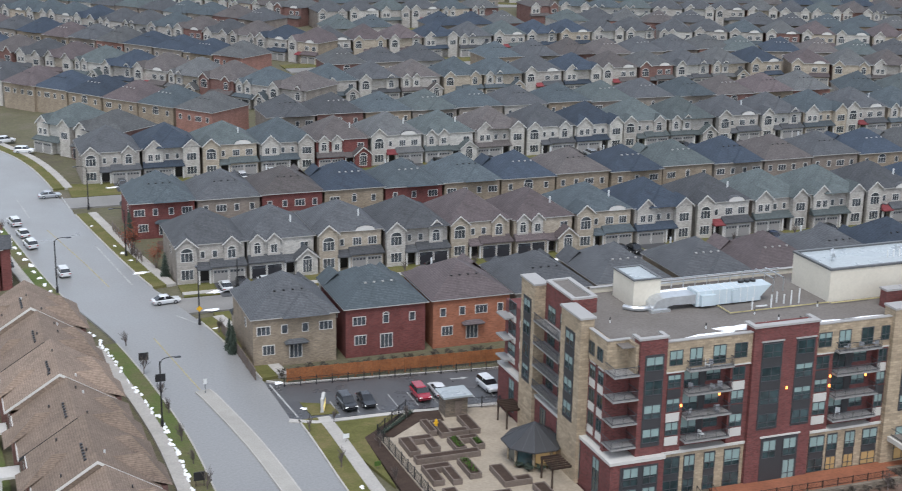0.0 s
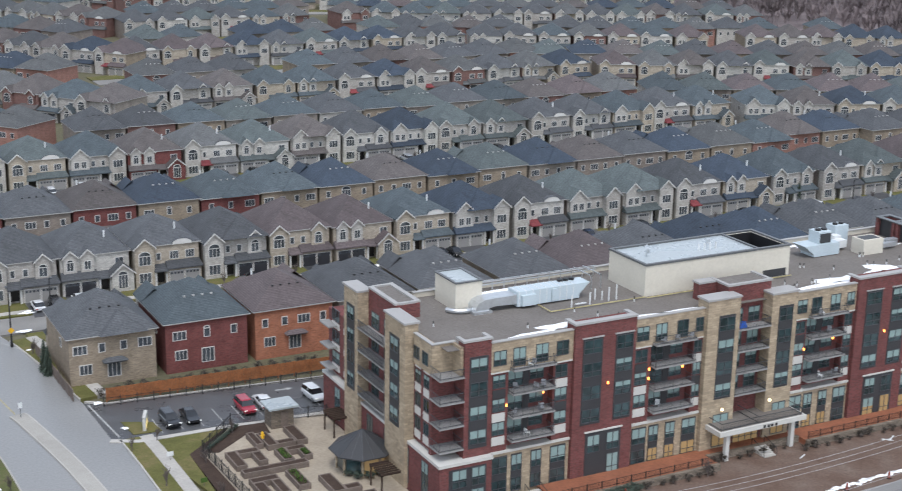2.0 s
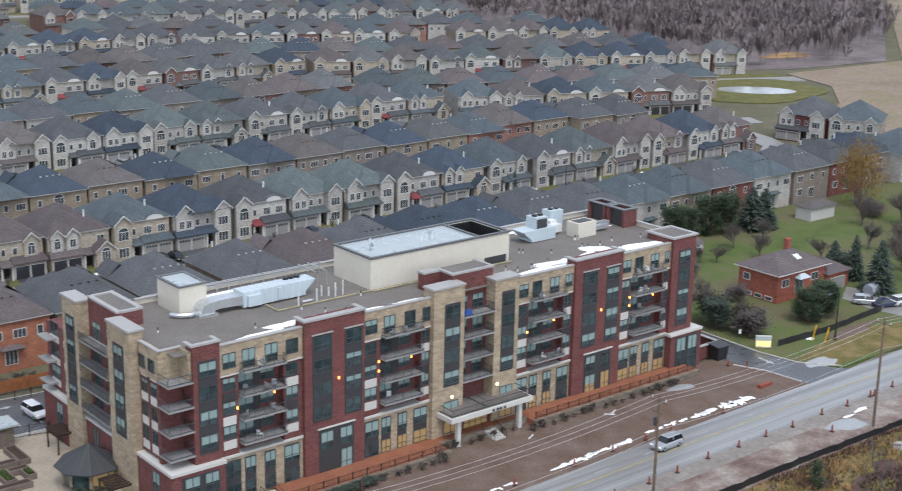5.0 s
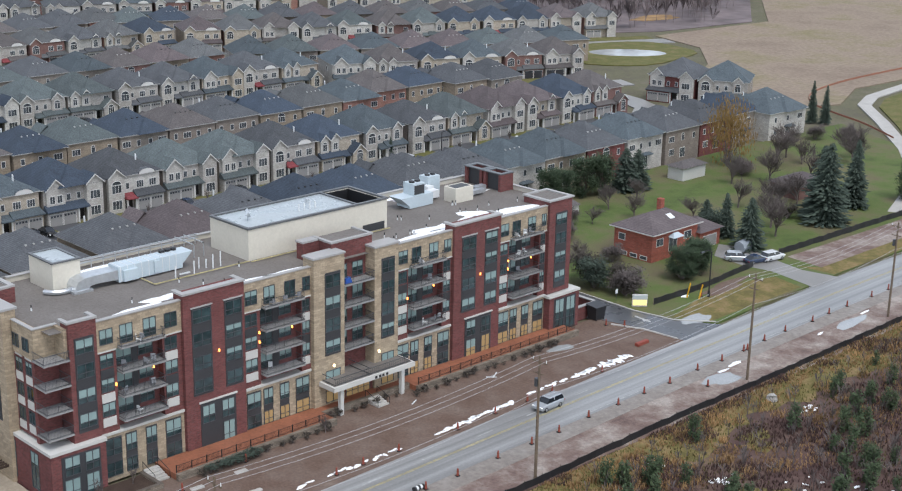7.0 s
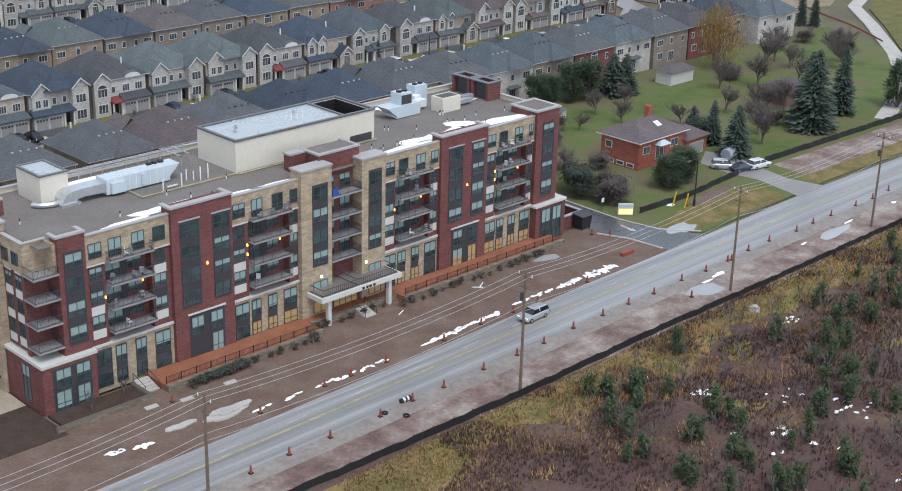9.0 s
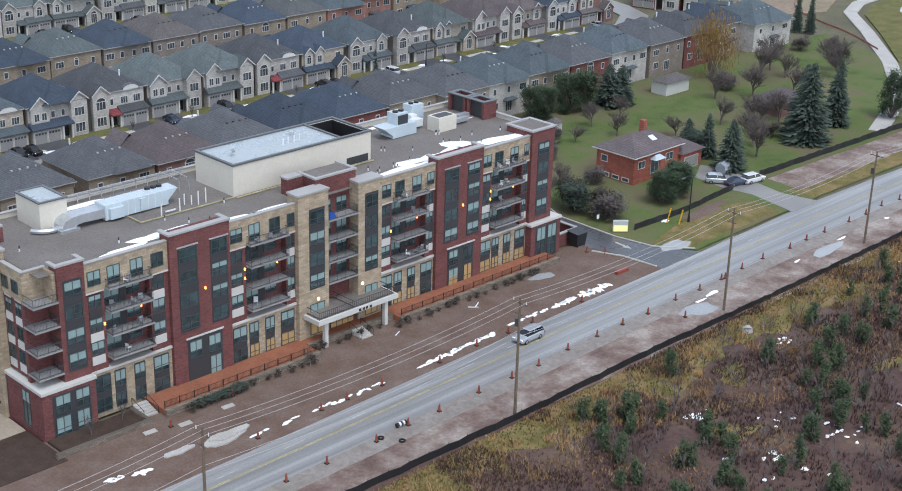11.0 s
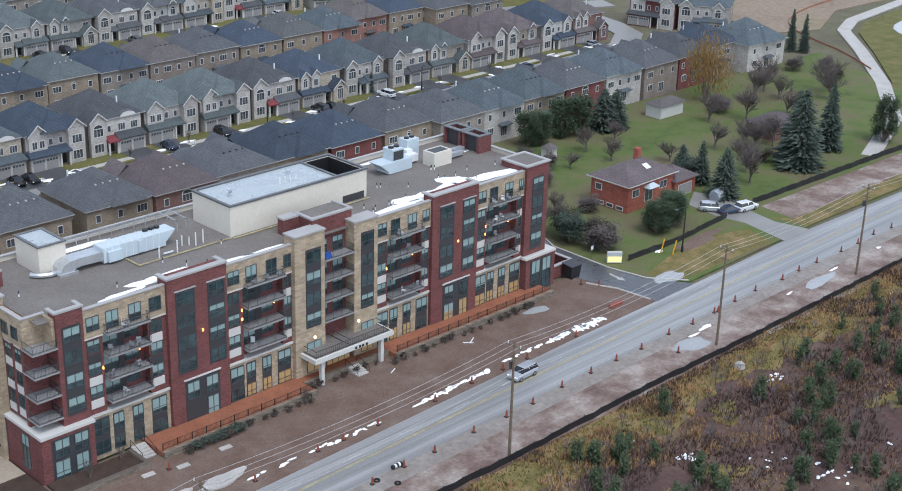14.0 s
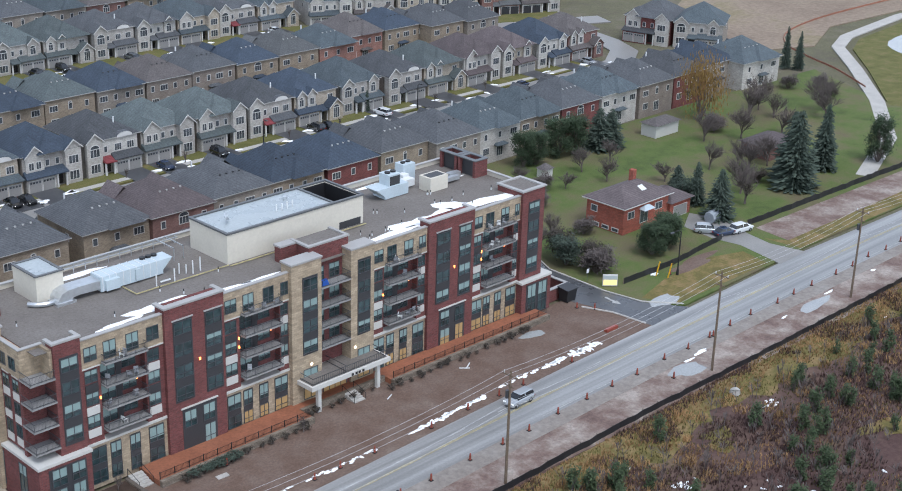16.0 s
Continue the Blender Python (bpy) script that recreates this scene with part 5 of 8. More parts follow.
# roof plant of the apartment building
hv = part("air_handler", ubox(ubox(ubox(Shape(), 13.0, 20.4, 8.6, 10.5, 16.0, 17.55), 13.4, 15.0, 8.2, 8.6, 16.1, 17.2), 17.0, 17.6, 8.4, 8.6, 16.2, 17.4), "blue_metal", apt, "long pale blue-grey rooftop air handler")
for i in range(9):
    part("seam", ubox(Shape(), 13.2 + i * 0.8, 13.26 + i * 0.8, 8.58, 10.52, 16.0, 17.59), "white_metal", hv)
part("hood", Shape().add([(x * U, y * U, z * U) for x, y, z in ((20.4, 8.6, 17.55), (20.4, 10.5, 17.55), (21.6, 10.5, 17.55), (21.6, 8.6, 17.55), (20.4, 8.6, 16.4), (20.4, 10.5, 16.4))], [(0, 1, 2, 3), (4, 0, 3), (5, 2, 1), (4, 3, 2, 5)]), "blue_metal", hv)
for i in range(3):
    part("fan", Shape().tube(((18.9 + i * 0.7) * U, 10.1 * U, 17.55 * U), ((18.9 + i * 0.7) * U, 10.1 * U, 17.78 * U), 0.38, 0.38, 10), "black", hv, "black condenser fan")
du = Shape()
arc = [(8.3, 16.0), (8.35, 16.5), (8.7, 16.95), (9.4, 17.2), (10.5, 17.25), (13.0, 17.25)]
arc2 = [(9.8, 16.0), (9.8, 16.2), (9.9, 16.3), (10.2, 16.35), (10.6, 16.4), (13.0, 16.3)]
v = []
for (x, z), (x2, z2) in zip(arc, arc2):
    v += [(x * U, 8.7 * U, z * U), (x * U, 10.4 * U, z * U), (x2 * U, 10.4 * U, z2 * U), (x2 * U, 8.7 * U, z2 * U)]
du.add(v, [(4 * i + a, 4 * i + (a + 1) % 4, 4 * i + 4 + (a + 1) % 4, 4 * i + 4 + a) for i in range(5) for a in range(4)])
part("duct", du, "metal", hv, "shiny silver bent duct")
part("curb", ubox(Shape(), 8.0, 10.1, 8.5, 10.6, 15.8, 16.1), "metal", hv)
flex = Shape()
fp = smooth([(6.0, 10.6), (6.6, 9.8), (7.6, 9.4), (8.4, 9.7), (8.9, 10.2)], 4)
flex.pipe([(a[0] * U, a[1] * U, 16.1 * U) for a in fp], 0.32, 8)
part("flexible_duct", flex, "metal", apt, "silver flexible duct along the stair head")
for x, y, h in ((18.2, 6.6, 1.3), (20.2, 6.3, 1.5), (21.8, 7.8, 1.2), (22.9, 6.9, 1.5), (23.9, 7.0, 1.6), (22.4, 7.4, 1.0)):
    part("vent_pipe", Shape().tube((x * U, y * U, 15.8 * U), (x * U, y * U, (15.8 + h) * U), 0.09, 0.09, 6), "white_metal", apt, "white vent pipe")
part("vent_pipe", ubox(Shape(), 18.8, 20.0, 6.7, 6.85, 16.0, 16.12), "white_metal", apt)
part("gas_pipe", ubox(ubox(ubox(Shape(), 15.4, 26.8, 5.9, 6.0, 15.95, 16.05), 15.3, 15.4, 5.9, 8.4, 15.95, 16.05), 26.8, 46, 5.6, 5.7, 15.95, 16.05), "yellow", apt, "yellow gas pipe across the roof")
VR = random.Random(3)
for i in range(34):
    x, y = VR.uniform(2, 68), VR.uniform(1.6, 8.4)
    if 26 < x < 47 and y > 5.6 or 11 < x < 24 and y > 7 or 31 < x < 39.5 and y < 4.5:
        continue
    part("roof_drain", Shape().tube((x * U, y * U, 15.8 * U), (x * U, y * U, 16.12 * U), 0.1, 0.08, 6).tube((x * U, y * U, 16.12 * U), (x * U, y * U, 16.4 * U), 0.07, 0.07, 6, 1), ["white_metal", "black"], apt)
# pale railings and tray behind the air handler
rr_ = Shape()
for zz in (16.4, 16.8):
    ubox(rr_, 10.8, 26.8, 15.2, 15.3, zz, zz + 0.1)
for i in range(12):
    ubox(rr_, 11 + i * 1.4, 11.08 + i * 1.4, 15.2, 15.28, 15.8, 16.85)
for x in (23.4, 24.6):
    ubox(rr_, x, x + 0.08, 11, 14.6, 17.2, 17.3)
    ubox(rr_, x, x + 0.08, 11, 11.1, 15.8, 17.3)
part("roof_rail", rr_, "metal", apt, "galvanised roof railing")
# east roof: chillers, duct, vents and brick screens
c1 = part("chiller", ubox(ubox(Shape(), 48.6, 52.4, 10.2, 12.4, 15.9, 17.3), 49.4, 51.2, 10.4, 12.2, 17.3, 18.7), "blue_metal", apt, "pale blue rooftop chiller")
part("hood", Shape().add([(x * U, y * U, z * U) for x, y, z in ((48.6, 10.2, 17.3), (48.6, 12.4, 17.3), (47.2, 12.4, 17.3), (47.2, 10.2, 17.3), (48.6, 10.2, 16.2), (48.6, 12.4, 16.2))], [(3, 2, 1, 0), (4, 0, 3), (5, 2, 1), (4, 5, 2, 3)]), "blue_metal", c1)
part("grille", ubox(Shape(), 49.5, 51.1, 10.36, 10.4, 17.4, 18.5), "dark_panel", c1)
for x in (49.9, 50.8):
    part("fan", Shape().tube((x * U, 11.3 * U, 18.7 * U), (x * U, 11.3 * U, 18.9 * U), 0.45, 0.45, 10), "black", c1, "black condenser fan")
c2 = part("chiller", ubox(Shape(), 54.4, 56.4, 13.2, 14.8, 15.9, 18.2), "blue_metal", apt, "pale blue rooftop chiller")
for x in (55.0, 55.9):
    part("fan", Shape().tube((x * U, 14 * U, 18.2 * U), (x * U, 14 * U, 18.4 * U), 0.4, 0.4, 10), "black", c2, "black condenser fan")
d1 = part("duct", ubox(ubox(Shape(), 52.4, 54.6, 11.4, 12.4, 16.1, 17.0), 53.6, 54.6, 12.4, 13.4, 16.1, 17.3), "white_metal", apt)
vb = part("vent_box", ubox(Shape(), 54.6, 57.6, 8.6, 10.6, 15.8, 17.6), "stucco", apt, "cream vent box with an open top")
# the box is solid: a dark sheet paints the shade in its open top
part("curb", ubox(Shape(), 54.9, 57.3, 8.9, 10.3, 17.6, 17.63), "dark_panel", vb)
d2 = part("duct", ubox(ubox(Shape(), 57.6, 60.5, 9.4, 10.0, 16.1, 16.6), 59.6, 61.5, 10.2, 11.0, 16.0, 16.7), "metal", apt)
for ob in (c1, c2, vb, d1, d2):
    ob.location.x = 4.6 * U
for y0, y1 in ((8.8, 11.8), (12.1, 15.1)):
    awall("brick_screen", "red_brick", (67.2, 69.45, y0, y0 + 0.4, 15.8, 18.0), (67.2, 69.45, y1 - 0.4, y1, 15.8, 18.0), (69.05, 69.45, y0 + 0.4, y1 - 0.4, 15.8, 18.0))
    awall("dark_bay", "dark_panel", (67.6, 67.7, y0 + 0.4, y1 - 0.4, 15.85, 17.9))
    awall("coping", "dark_cap", (67.1, 69.55, y0 - 0.1, y0 + 0.45, 18.0, 18.12), (67.1, 69.55, y1 - 0.45, y1 + 0.1, 18.0, 18.12), (67.1, 67.75, y0 + 0.45, y1 - 0.45, 18.0, 18.12), (69.0, 69.55, y0 + 0.45, y1 - 0.45, 18.0, 18.12), label="dark metal coping")
part("satellite_dish", Shape().tube((29.0 * U, 9.2 * U, 19.2 * U), (29.0 * U, 9.2 * U, 19.7 * U), 0.08, 0.08).tube((28.9 * U, 9.2 * U, 20.0 * U), (29.15 * U, 9.05 * U, 20.1 * U), 0.5, 0.62, 12), "metal", apt, "small metal dish on the plant room")
for i in range(4):
    part("vent_pipe", Shape().tube(((35.4 + i * 0.75) * U, 8.6 * U, 19.2 * U), ((35.4 + i * 0.75) * U, 8.6 * U, 20.0 * U), 0.1, 0.1, 6), "white_metal", apt)
part("vent_pipe", Shape().tube((38.5 * U, 11.0 * U, 19.2 * U), (38.5 * U, 11.0 * U, 19.6 * U), 0.3, 0.3, 8), "metal", apt)
SR = random.Random(8)


def snow(name, spots, label):
    s = Shape()
    for x, y, rx, ry, z in spots:
        o = blob(x, y, rx, ry, SR, 16, 0.5)
        k = len(o)
        v = [(px, py, z) for px, py in o] + [(x + (px - x) * 0.7, y + (py - y) * 0.7, z + 0.09) for px, py in o]
        s.add(v, [(i, (i + 1) % k, (i + 1) % k + k, i + k) for i in range(k)] + [tuple(range(k, 2 * k))])
    return whole(name, s, "snow", label, "snow", "", "stuff")


ZR = 15.82 * U + 0.01
snow("roof_snow", [(17.4, 2.9, 2.6, 1.1, ZR), (21.5, 2.7, 3.0, 1.0, ZR), (12.6, 1.7, 3.2, 0.5, ZR), (28, 1.6, 4.5, 0.5, ZR), (33, 1.5, 3, 0.4, ZR), (3.2, 21.5, 2.4, 0.6, ZR), (62, 2.6, 4.0, 1.9, ZR), (56.5, 1.9, 5.0, 0.9, ZR), (67, 2.8, 4.5, 1.6, ZR), (70.5, 4.4, 3.0, 1.8, ZR), (76, 2.6, 6.5, 1.2, ZR), (69, 18.0, 4.5, 0.9, ZR), (78, 13.0, 4, 0.7, ZR), (59, 14, 1.6, 0.6, ZR), (17, 17.6, 4, 0.6, ZR)], "thin drifts of old snow on the flat roof")

# balcony furniture
FR = random.Random(21)


def patio_chair(x, y, z, turn):
    s = Shape().box(-0.28, 0.28, -0.28, 0.28, 0.4, 0.46).box(-0.28, 0.28, 0.22, 0.28, 0.46, 0.95)
    for a in (-0.26, 0.22):
        for b in (-0.26, 0.22):
            s.box(a, a + 0.04, b, b + 0.04, 0, 0.4)
    return whole("patio_chair", s, "ac" if FR.random() < 0.6 else "white_metal", "grey metal patio chair on a balcony", "chair", "balcony chairs", "", pose(x, y, z, 0, 0, turn))


for a, b, wl, wr, (p, q) in TANS:
    for z in FLOORS:
        for i in range(FR.choice((0, 1, 2, 3))):
            patio_chair(FR.uniform(p + 0.5, q - 0.5) * U, FR.uniform(-0.4, 0.5) * U if z < 13 else -0.4 * U, z * U + 0.005, FR.uniform(0, 360))

# ---- terrace, retaining wall and steps before the apartment building ----
for x0, x1, y0 in ((13.0, 36.6, -4.5), (36.6, 51.4, -1.9), (51.4, 84, -3.7)):
    whole("terrace", Shape().box(x0, x1, y0, -0.2, -0.3, 0.75), "deck", "rust-coloured paved terrace along the facade", "terrace", "", "structure")
    whole("retaining_wall", Shape().box(x0, x1, y0 - 0.55, y0, -0.3, 0.82), "block", "low block retaining wall along the terrace", "wall", "", "structure")
tf = thing("terrace_fence", "dark metal picket railing along the terrace", "fence")


def picket(x0, x1, y):
    n = int(x1 - x0) // 2
    for i in range(n):
        a, b = x0 + (x1 - x0) * i / n, x0 + (x1 - x0) * (i + 1) / n
        s = Shape()
        for z in (0.92, 1.62):
            s.box(a, b, y - 0.02, y + 0.02, z, z + 0.05)
        for k in range(12):
            c = a + (b - a) * (k + 0.5) / 12
            s.box(c - 0.012, c + 0.012, y - 0.012, y + 0.012, 0.92, 1.64)
        part("panel", s, "rust_rail", tf)
        part("post", Shape().box(a - 0.04, a + 0.04, y - 0.04, y + 0.04, 0.7, 1.78), "black", tf)


picket(13.2, 36.4, -4.3)
picket(52.0, 84, -3.5)
for x0, top in ((10.9, -0.9), (44.0, -1.9)):
    st = thing("steps", "short flight of concrete steps up to the terrace", "stairs")
    for i in range(5):
        part("step", Shape().box(x0, x0 + 1.9, top - 2.6 + i * 0.5, top, -0.02 + i * 0.15, 0.13 + i * 0.15), "concrete", st)
    for sx in (x0 - 0.06, x0 + 1.94):
        part("handrail", Shape().tube((sx, top - 2.6, 0.95), (sx, top - 0.1, 1.75), 0.04, 0.04).tube((sx, top - 2.6, -0.05), (sx, top - 2.6, 0.95), 0.04, 0.04).tube((sx, top - 0.1, 0.5), (sx, top - 0.1, 1.75), 0.04, 0.04), "black", st)
whole("planting_bed", Shape().box(-0.4, 10.4, -4.7, -1.1, -0.3, 0.3), "mulch", "mulched bed behind a low wall", "bed", "", "structure")
whole("retaining_wall", Shape().box(-1.5, 10.9, -5.2, -4.7, -0.4, 0.6), "block", "low block wall round the planting bed", "wall", "", "structure")
whole("retaining_wall", Shape().box(10.4, 10.85, -4.7, -1.0, -0.4, 0.6), "block", "low block wall beside the steps", "wall", "", "structure")
rp = whole("ramp_wall", Shape().box(87.4, 93.5, 0.2, 0.6, -0.2, 1.9).box(93.1, 93.5, 0.6, 6.4, -0.2, 1.9), "red_brick", "red brick ramp wall with pale coping", "wall", "", "structure")
whole("trim", Shape().box(87.3, 93.6, 0.1, 0.7, 1.9, 2.05).box(93.0, 93.6, 0.7, 6.5, 1.9, 2.05), "cap", "pale coping on the ramp wall", "trim", "", "structure")

# ---- car park, garden ----
whole("car_park", Shape().slab([(-28.5, 36.6), (-25.5, 35.0), (-13, 34.7), (1, 33.5), (3, 33.5), (3, 21.2), (96, 21.2), (96, 10), (90.6, 2), (93.6, -9), (94, -16.2), (104, -15.8), (99.8, -9.6), (98.6, -3), (98.8, 9), (104, 20), (104, 43), (4, 45), (-22, 47.9), (-26.0, 48.0), (-28.9, 50.0)], -0.4, 0.012), "lot", "dark wet asphalt car park with white bay lines", "car park", "", "structure")
for i in range(9):
    x = -22 + i * 2.75
    whole("bay_line", Shape().box(x - 0.06, x + 0.06, 35.6, 40.6, 0.0, 0.02), "white_paint", "white parking bay line", "marking", "parking bay lines", "structure")
whole("arrow_mark", Shape().slab([(-3.6, 43.1), (-2.0, 43.0), (-2.0, 42.7), (-1.0, 43.2), (-2.0, 43.7), (-2.0, 43.4), (-3.6, 43.5)], 0.0, 0.022), "white_paint", "white arrow painted on asphalt", "marking", "", "structure")
whole("arrow_mark", Shape().slab([(96.8, -4.5), (97.2, -4.5), (97.0, -6.6), (97.4, -6.6), (96.7, -8.0), (96.1, -6.6), (96.5, -6.6)], 0.0, 0.022), "white_paint", "white arrow painted on asphalt", "marking", "", "structure")
whole("kerb", ribbon([(-28.6, 36.2), (-25.5, 34.6), (-13, 34.3), (1, 33.1)], 0, 0.9, -0.2, 0.14), "kerb", "pale concrete walk beside the car park", "kerb", "", "structure")
whole("kerb", ribbon([(-28.6, 50.2), (-26, 48.3), (-22, 48.1), (4, 45.3), (96, 43.2)], -0.3, 0.0, -0.2, 0.14), "kerb", "pale kerb before the fence", "kerb", "", "structure")
whole("lawn", Shape().slab([(-25.3, 33.6), (-21.5, 13), (-21.0, 27.5), (-14.5, 33.4)], -0.3, 0.09), "lawn", "worn green-yellow lawn beside the pavement", "lawn", "", "structure")
whole("lawn", Shape().slab([(-26.0, 41.3), (-25.6, 36.6), (-21.9, 36.2), (-22.2, 39.5)], -0.3, 0.1), "lawn", "small grass island with a sign", "lawn", "", "structure")
whole("mulch_bed", Shape().slab([(-21.0, 27.5), (-21.3, 6), (-18.9, 6), (-19.4, 27.5), (-13.2, 34.3), (-14.5, 33.4)], -0.3, 0.11), "mulch", "dark mulch bed along the fence", "bed", "", "structure")
whole("garden_paving", Shape().slab([(-19.4, 27.4), (-18.6, 3), (-0.8, 3), (-0.6, 33), (-9, 33.4), (-13.2, 34.0)], -0.3, 0.10), "paving", "tan concrete garden paving", "paving", "", "structure")
whole("mulch_bed", Shape().slab([(-19.2, 27.2), (-17.5, 26.4), (-12.3, 30.5), (-9.5, 29.5), (-9, 33.2), (-13, 33.8)], -0.2, 0.13), "mulch", "dark mulch bed along the fence", "bed", "", "structure")

whole("mulch_bed", Shape().slab([(-21, 6), (-20, -6), (-0.7, -6), (-0.7, 3), (-18.6, 3)], -0.3, 0.04), "mulch", "dark mulch bed before the garden", "bed", "", "structure")


def planter(x0, x1, y0, y1, h=0.75, green=False):
    b = thing("planter_box", "weathered timber raised planter box filled with soil", "planter", "raised planter boxes")
    t = 0.16
    for n in range(2):
        za, zb = 0.1 + n * h / 2, 0.1 + (n + 1) * h / 2 - 0.015
        for bx in ((x0, x1, y0, y0 + t), (x0, x1, y1 - t, y1), (x0, x0 + t, y0 + t, y1 - t), (x1 - t, x1, y0 + t, y1 - t)):
            part("board", Shape().box(*bx, za, zb), "grey_wood", b)
    part("soil", Shape().box(x0 + t, x1 - t, y0 + t, y1 - t, 0.1, h), "mulch", b)
    if green:
        s = Shape()
        for i in range(120):
            px, py = SR.uniform(x0 + 0.3, x1 - 0.3), SR.uniform(y0 + 0.3, y1 - 0.3)
            a = SR.uniform(0, 6.28)
            s.add([(px, py, h), (px + 0.16 * math.cos(a), py + 0.16 * math.sin(a), h + SR.uniform(0.15, 0.35)), (px + 0.16 * math.cos(a + 1.2), py + 0.16 * math.sin(a + 1.2), h + 0.2)], [(0, 1, 2)])
        part("greens", s, "plant", b, "low green leaves")


for x0, x1, y0, y1, g in ((-17.4, -16.0, 20.0, 24.6, 0), (-16.0, -13.2, 23.3, 24.6, 0), (-14.4, -13.2, 20.4, 23.3, 0), (-17.3, -8.9, 17.7, 19.0, 0), (-17.3, -13.8, 14.8, 16.2, 0), (-17.3, -15.9, 11.4, 14.8, 0), (-15.0, -13.8, 11.0, 14.8, 0), (-12.5, -11.0, 11.9, 16.6, 1), (-11.5, -10.1, 19.4, 23.0, 1), (-10.1, -7.6, 21.8, 23.0, 0), (-8.8, -7.6, 19.6, 21.8, 1), (-11.8, -10.4, 24.2, 28.6, 0), (-10.4, -8.0, 24.2, 25.4, 0), (-7.9, -6.4, 24.2, 29.2, 0), (-9.4, -7.8, 8.6, 13.6, 0), (-7.8, -5.8, 8.6, 9.9, 0), (-14.6, -9.4, 5.6, 7.0, 0), (-17.0, -15.4, 5.4, 9.4, 0), (-6.4, -4.8, 3.6, 7.4, 0), (-13.0, -12.0, 25.2, 29.2, 0)):
    planter(x0, x1, y0, y1, 0.75, bool(g))


def metal_fence(pts, h=1.5, name="metal_fence", label="black metal picket fence"):
    f = thing(name, label, "fence")
    for a, b in zip(pts, pts[1:]):
        a, b = Vector((*a, 0.1)), Vector((*b, 0.1))
        n = max(1, int((b - a).length / 2.2))
        for i in range(n):
            p, q = a.lerp(b, i / n), a.lerp(b, (i + 1) / n)
            s = Shape()
            for z in (0.15, h - 0.1):
                s.tube(p + Vector((0, 0, z)), q + Vector((0, 0, z)), 0.03, 0.03, 4)
            for k in range(1, 14):
                c = p.lerp(q, k / 14)
                s.tube(c, c + Vector((0, 0, h)), 0.018, 0.018, 3)
            part("panel", s, "black", f)
            part("post", Shape().box(p.x - 0.06, p.x + 0.06, p.y - 0.06, p.y + 0.06, 0, h + 0.25), "black", f)


metal_fence([(-18.4, 3), (-19.3, 27.5), (-13.3, 34.2), (-9.3, 33.6)])
metal_fence([(-5.6, 32.6), (-0.8, 31.6), (-0.8, 27.5)], 1.6)
metal_fence([(-26.6, 47.6), (7, 44.6)], 1.2)
cf = thing("cedar_fence", "stained orange-brown timber fence behind the car park", "fence")
for i in range(48):
    x = -25.8 + i * 2.45
    y = 49.3 - (x + 25.8) * 0.045
    s = Shape()
    for k in range(15):
        s.box(x + 0.06 + k * 0.157, x + 0.2 + k * 0.157, y - 0.02 + 0.03 * (k % 2), y + 0.02 + 0.03 * (k % 2), 0.12, 1.9 + 0.02 * (k % 3))
    part("panel", s, "cedar", cf)
    part("post", Shape().box(x - 0.07, x + 0.07, y - 0.07, y + 0.07, -0.3, 2.0), "cedar", cf)
gz = thing("gazebo", "octagonal garden pavilion with a dark metal roof", "gazebo")
oc = [(-3.1 + 3.1 * math.cos(math.pi / 8 + i * math.pi / 4), 14.8 + 3.1 * math.sin(math.pi / 8 + i * math.pi / 4)) for i in range(8)]
for i, (a, b) in enumerate(zip(oc, oc[1:] + oc[:1])):
    part("post", Shape().tube((*a, 0.1), (*a, 2.9), 0.16, 0.16, 6), "tan_stone", gz)
    va, vb_ = Vector((*a, 0.5)), Vector((*b, 0.5))
    pa, pb = va.lerp(vb_, 0.1), va.lerp(vb_, 0.9)
    part("pane", Shape().add([pa, pb, pb + Vector((0, 0, 2.1)), pa + Vector((0, 0, 2.1))], [(0, 1, 2, 3)]), "warm" if i in (5, 6) else "pane", gz)
    e1, e2 = Vector((-3.1, 14.8, 2.8)) + (Vector((*a, 2.8)) - Vector((-3.1, 14.8, 2.8))) * 1.32, Vector((-3.1, 14.8, 2.8)) + (Vector((*b, 2.8)) - Vector((-3.1, 14.8, 2.8))) * 1.32
    part("roof_panel", Shape().add([e1, e2, (-3.1, 14.8, 5.2), e1 - Vector((0, 0, 0.15)), e2 - Vector((0, 0, 0.15))], [(0, 1, 2), (3, 4, 1, 0)]), "dark_panel", gz)
    part("seam", Shape().tube(e1, (-3.1, 14.8, 5.22), 0.05, 0.03, 4), "rail", gz)
    part("seam", Shape().tube((e1 + e2) / 2, (-3.1, 14.8, 5.22), 0.03, 0.02, 4), "rail", gz)
sh = thing("garden_shed", "small stone garden shed with a flat grey roof", "shed")
part("wall", Shape().box(-9.0, -5.9, 30.4, 33.0, 0, 2.9), "block", sh)
part("roof", Shape().box(-9.5, -5.4, 29.8, 33.4, 2.9, 3.15), "pent_roof", sh)
part("door", Shape().box(-7.7, -6.7, 30.32, 30.4, 0.1, 2.3), "grey_wood", sh)
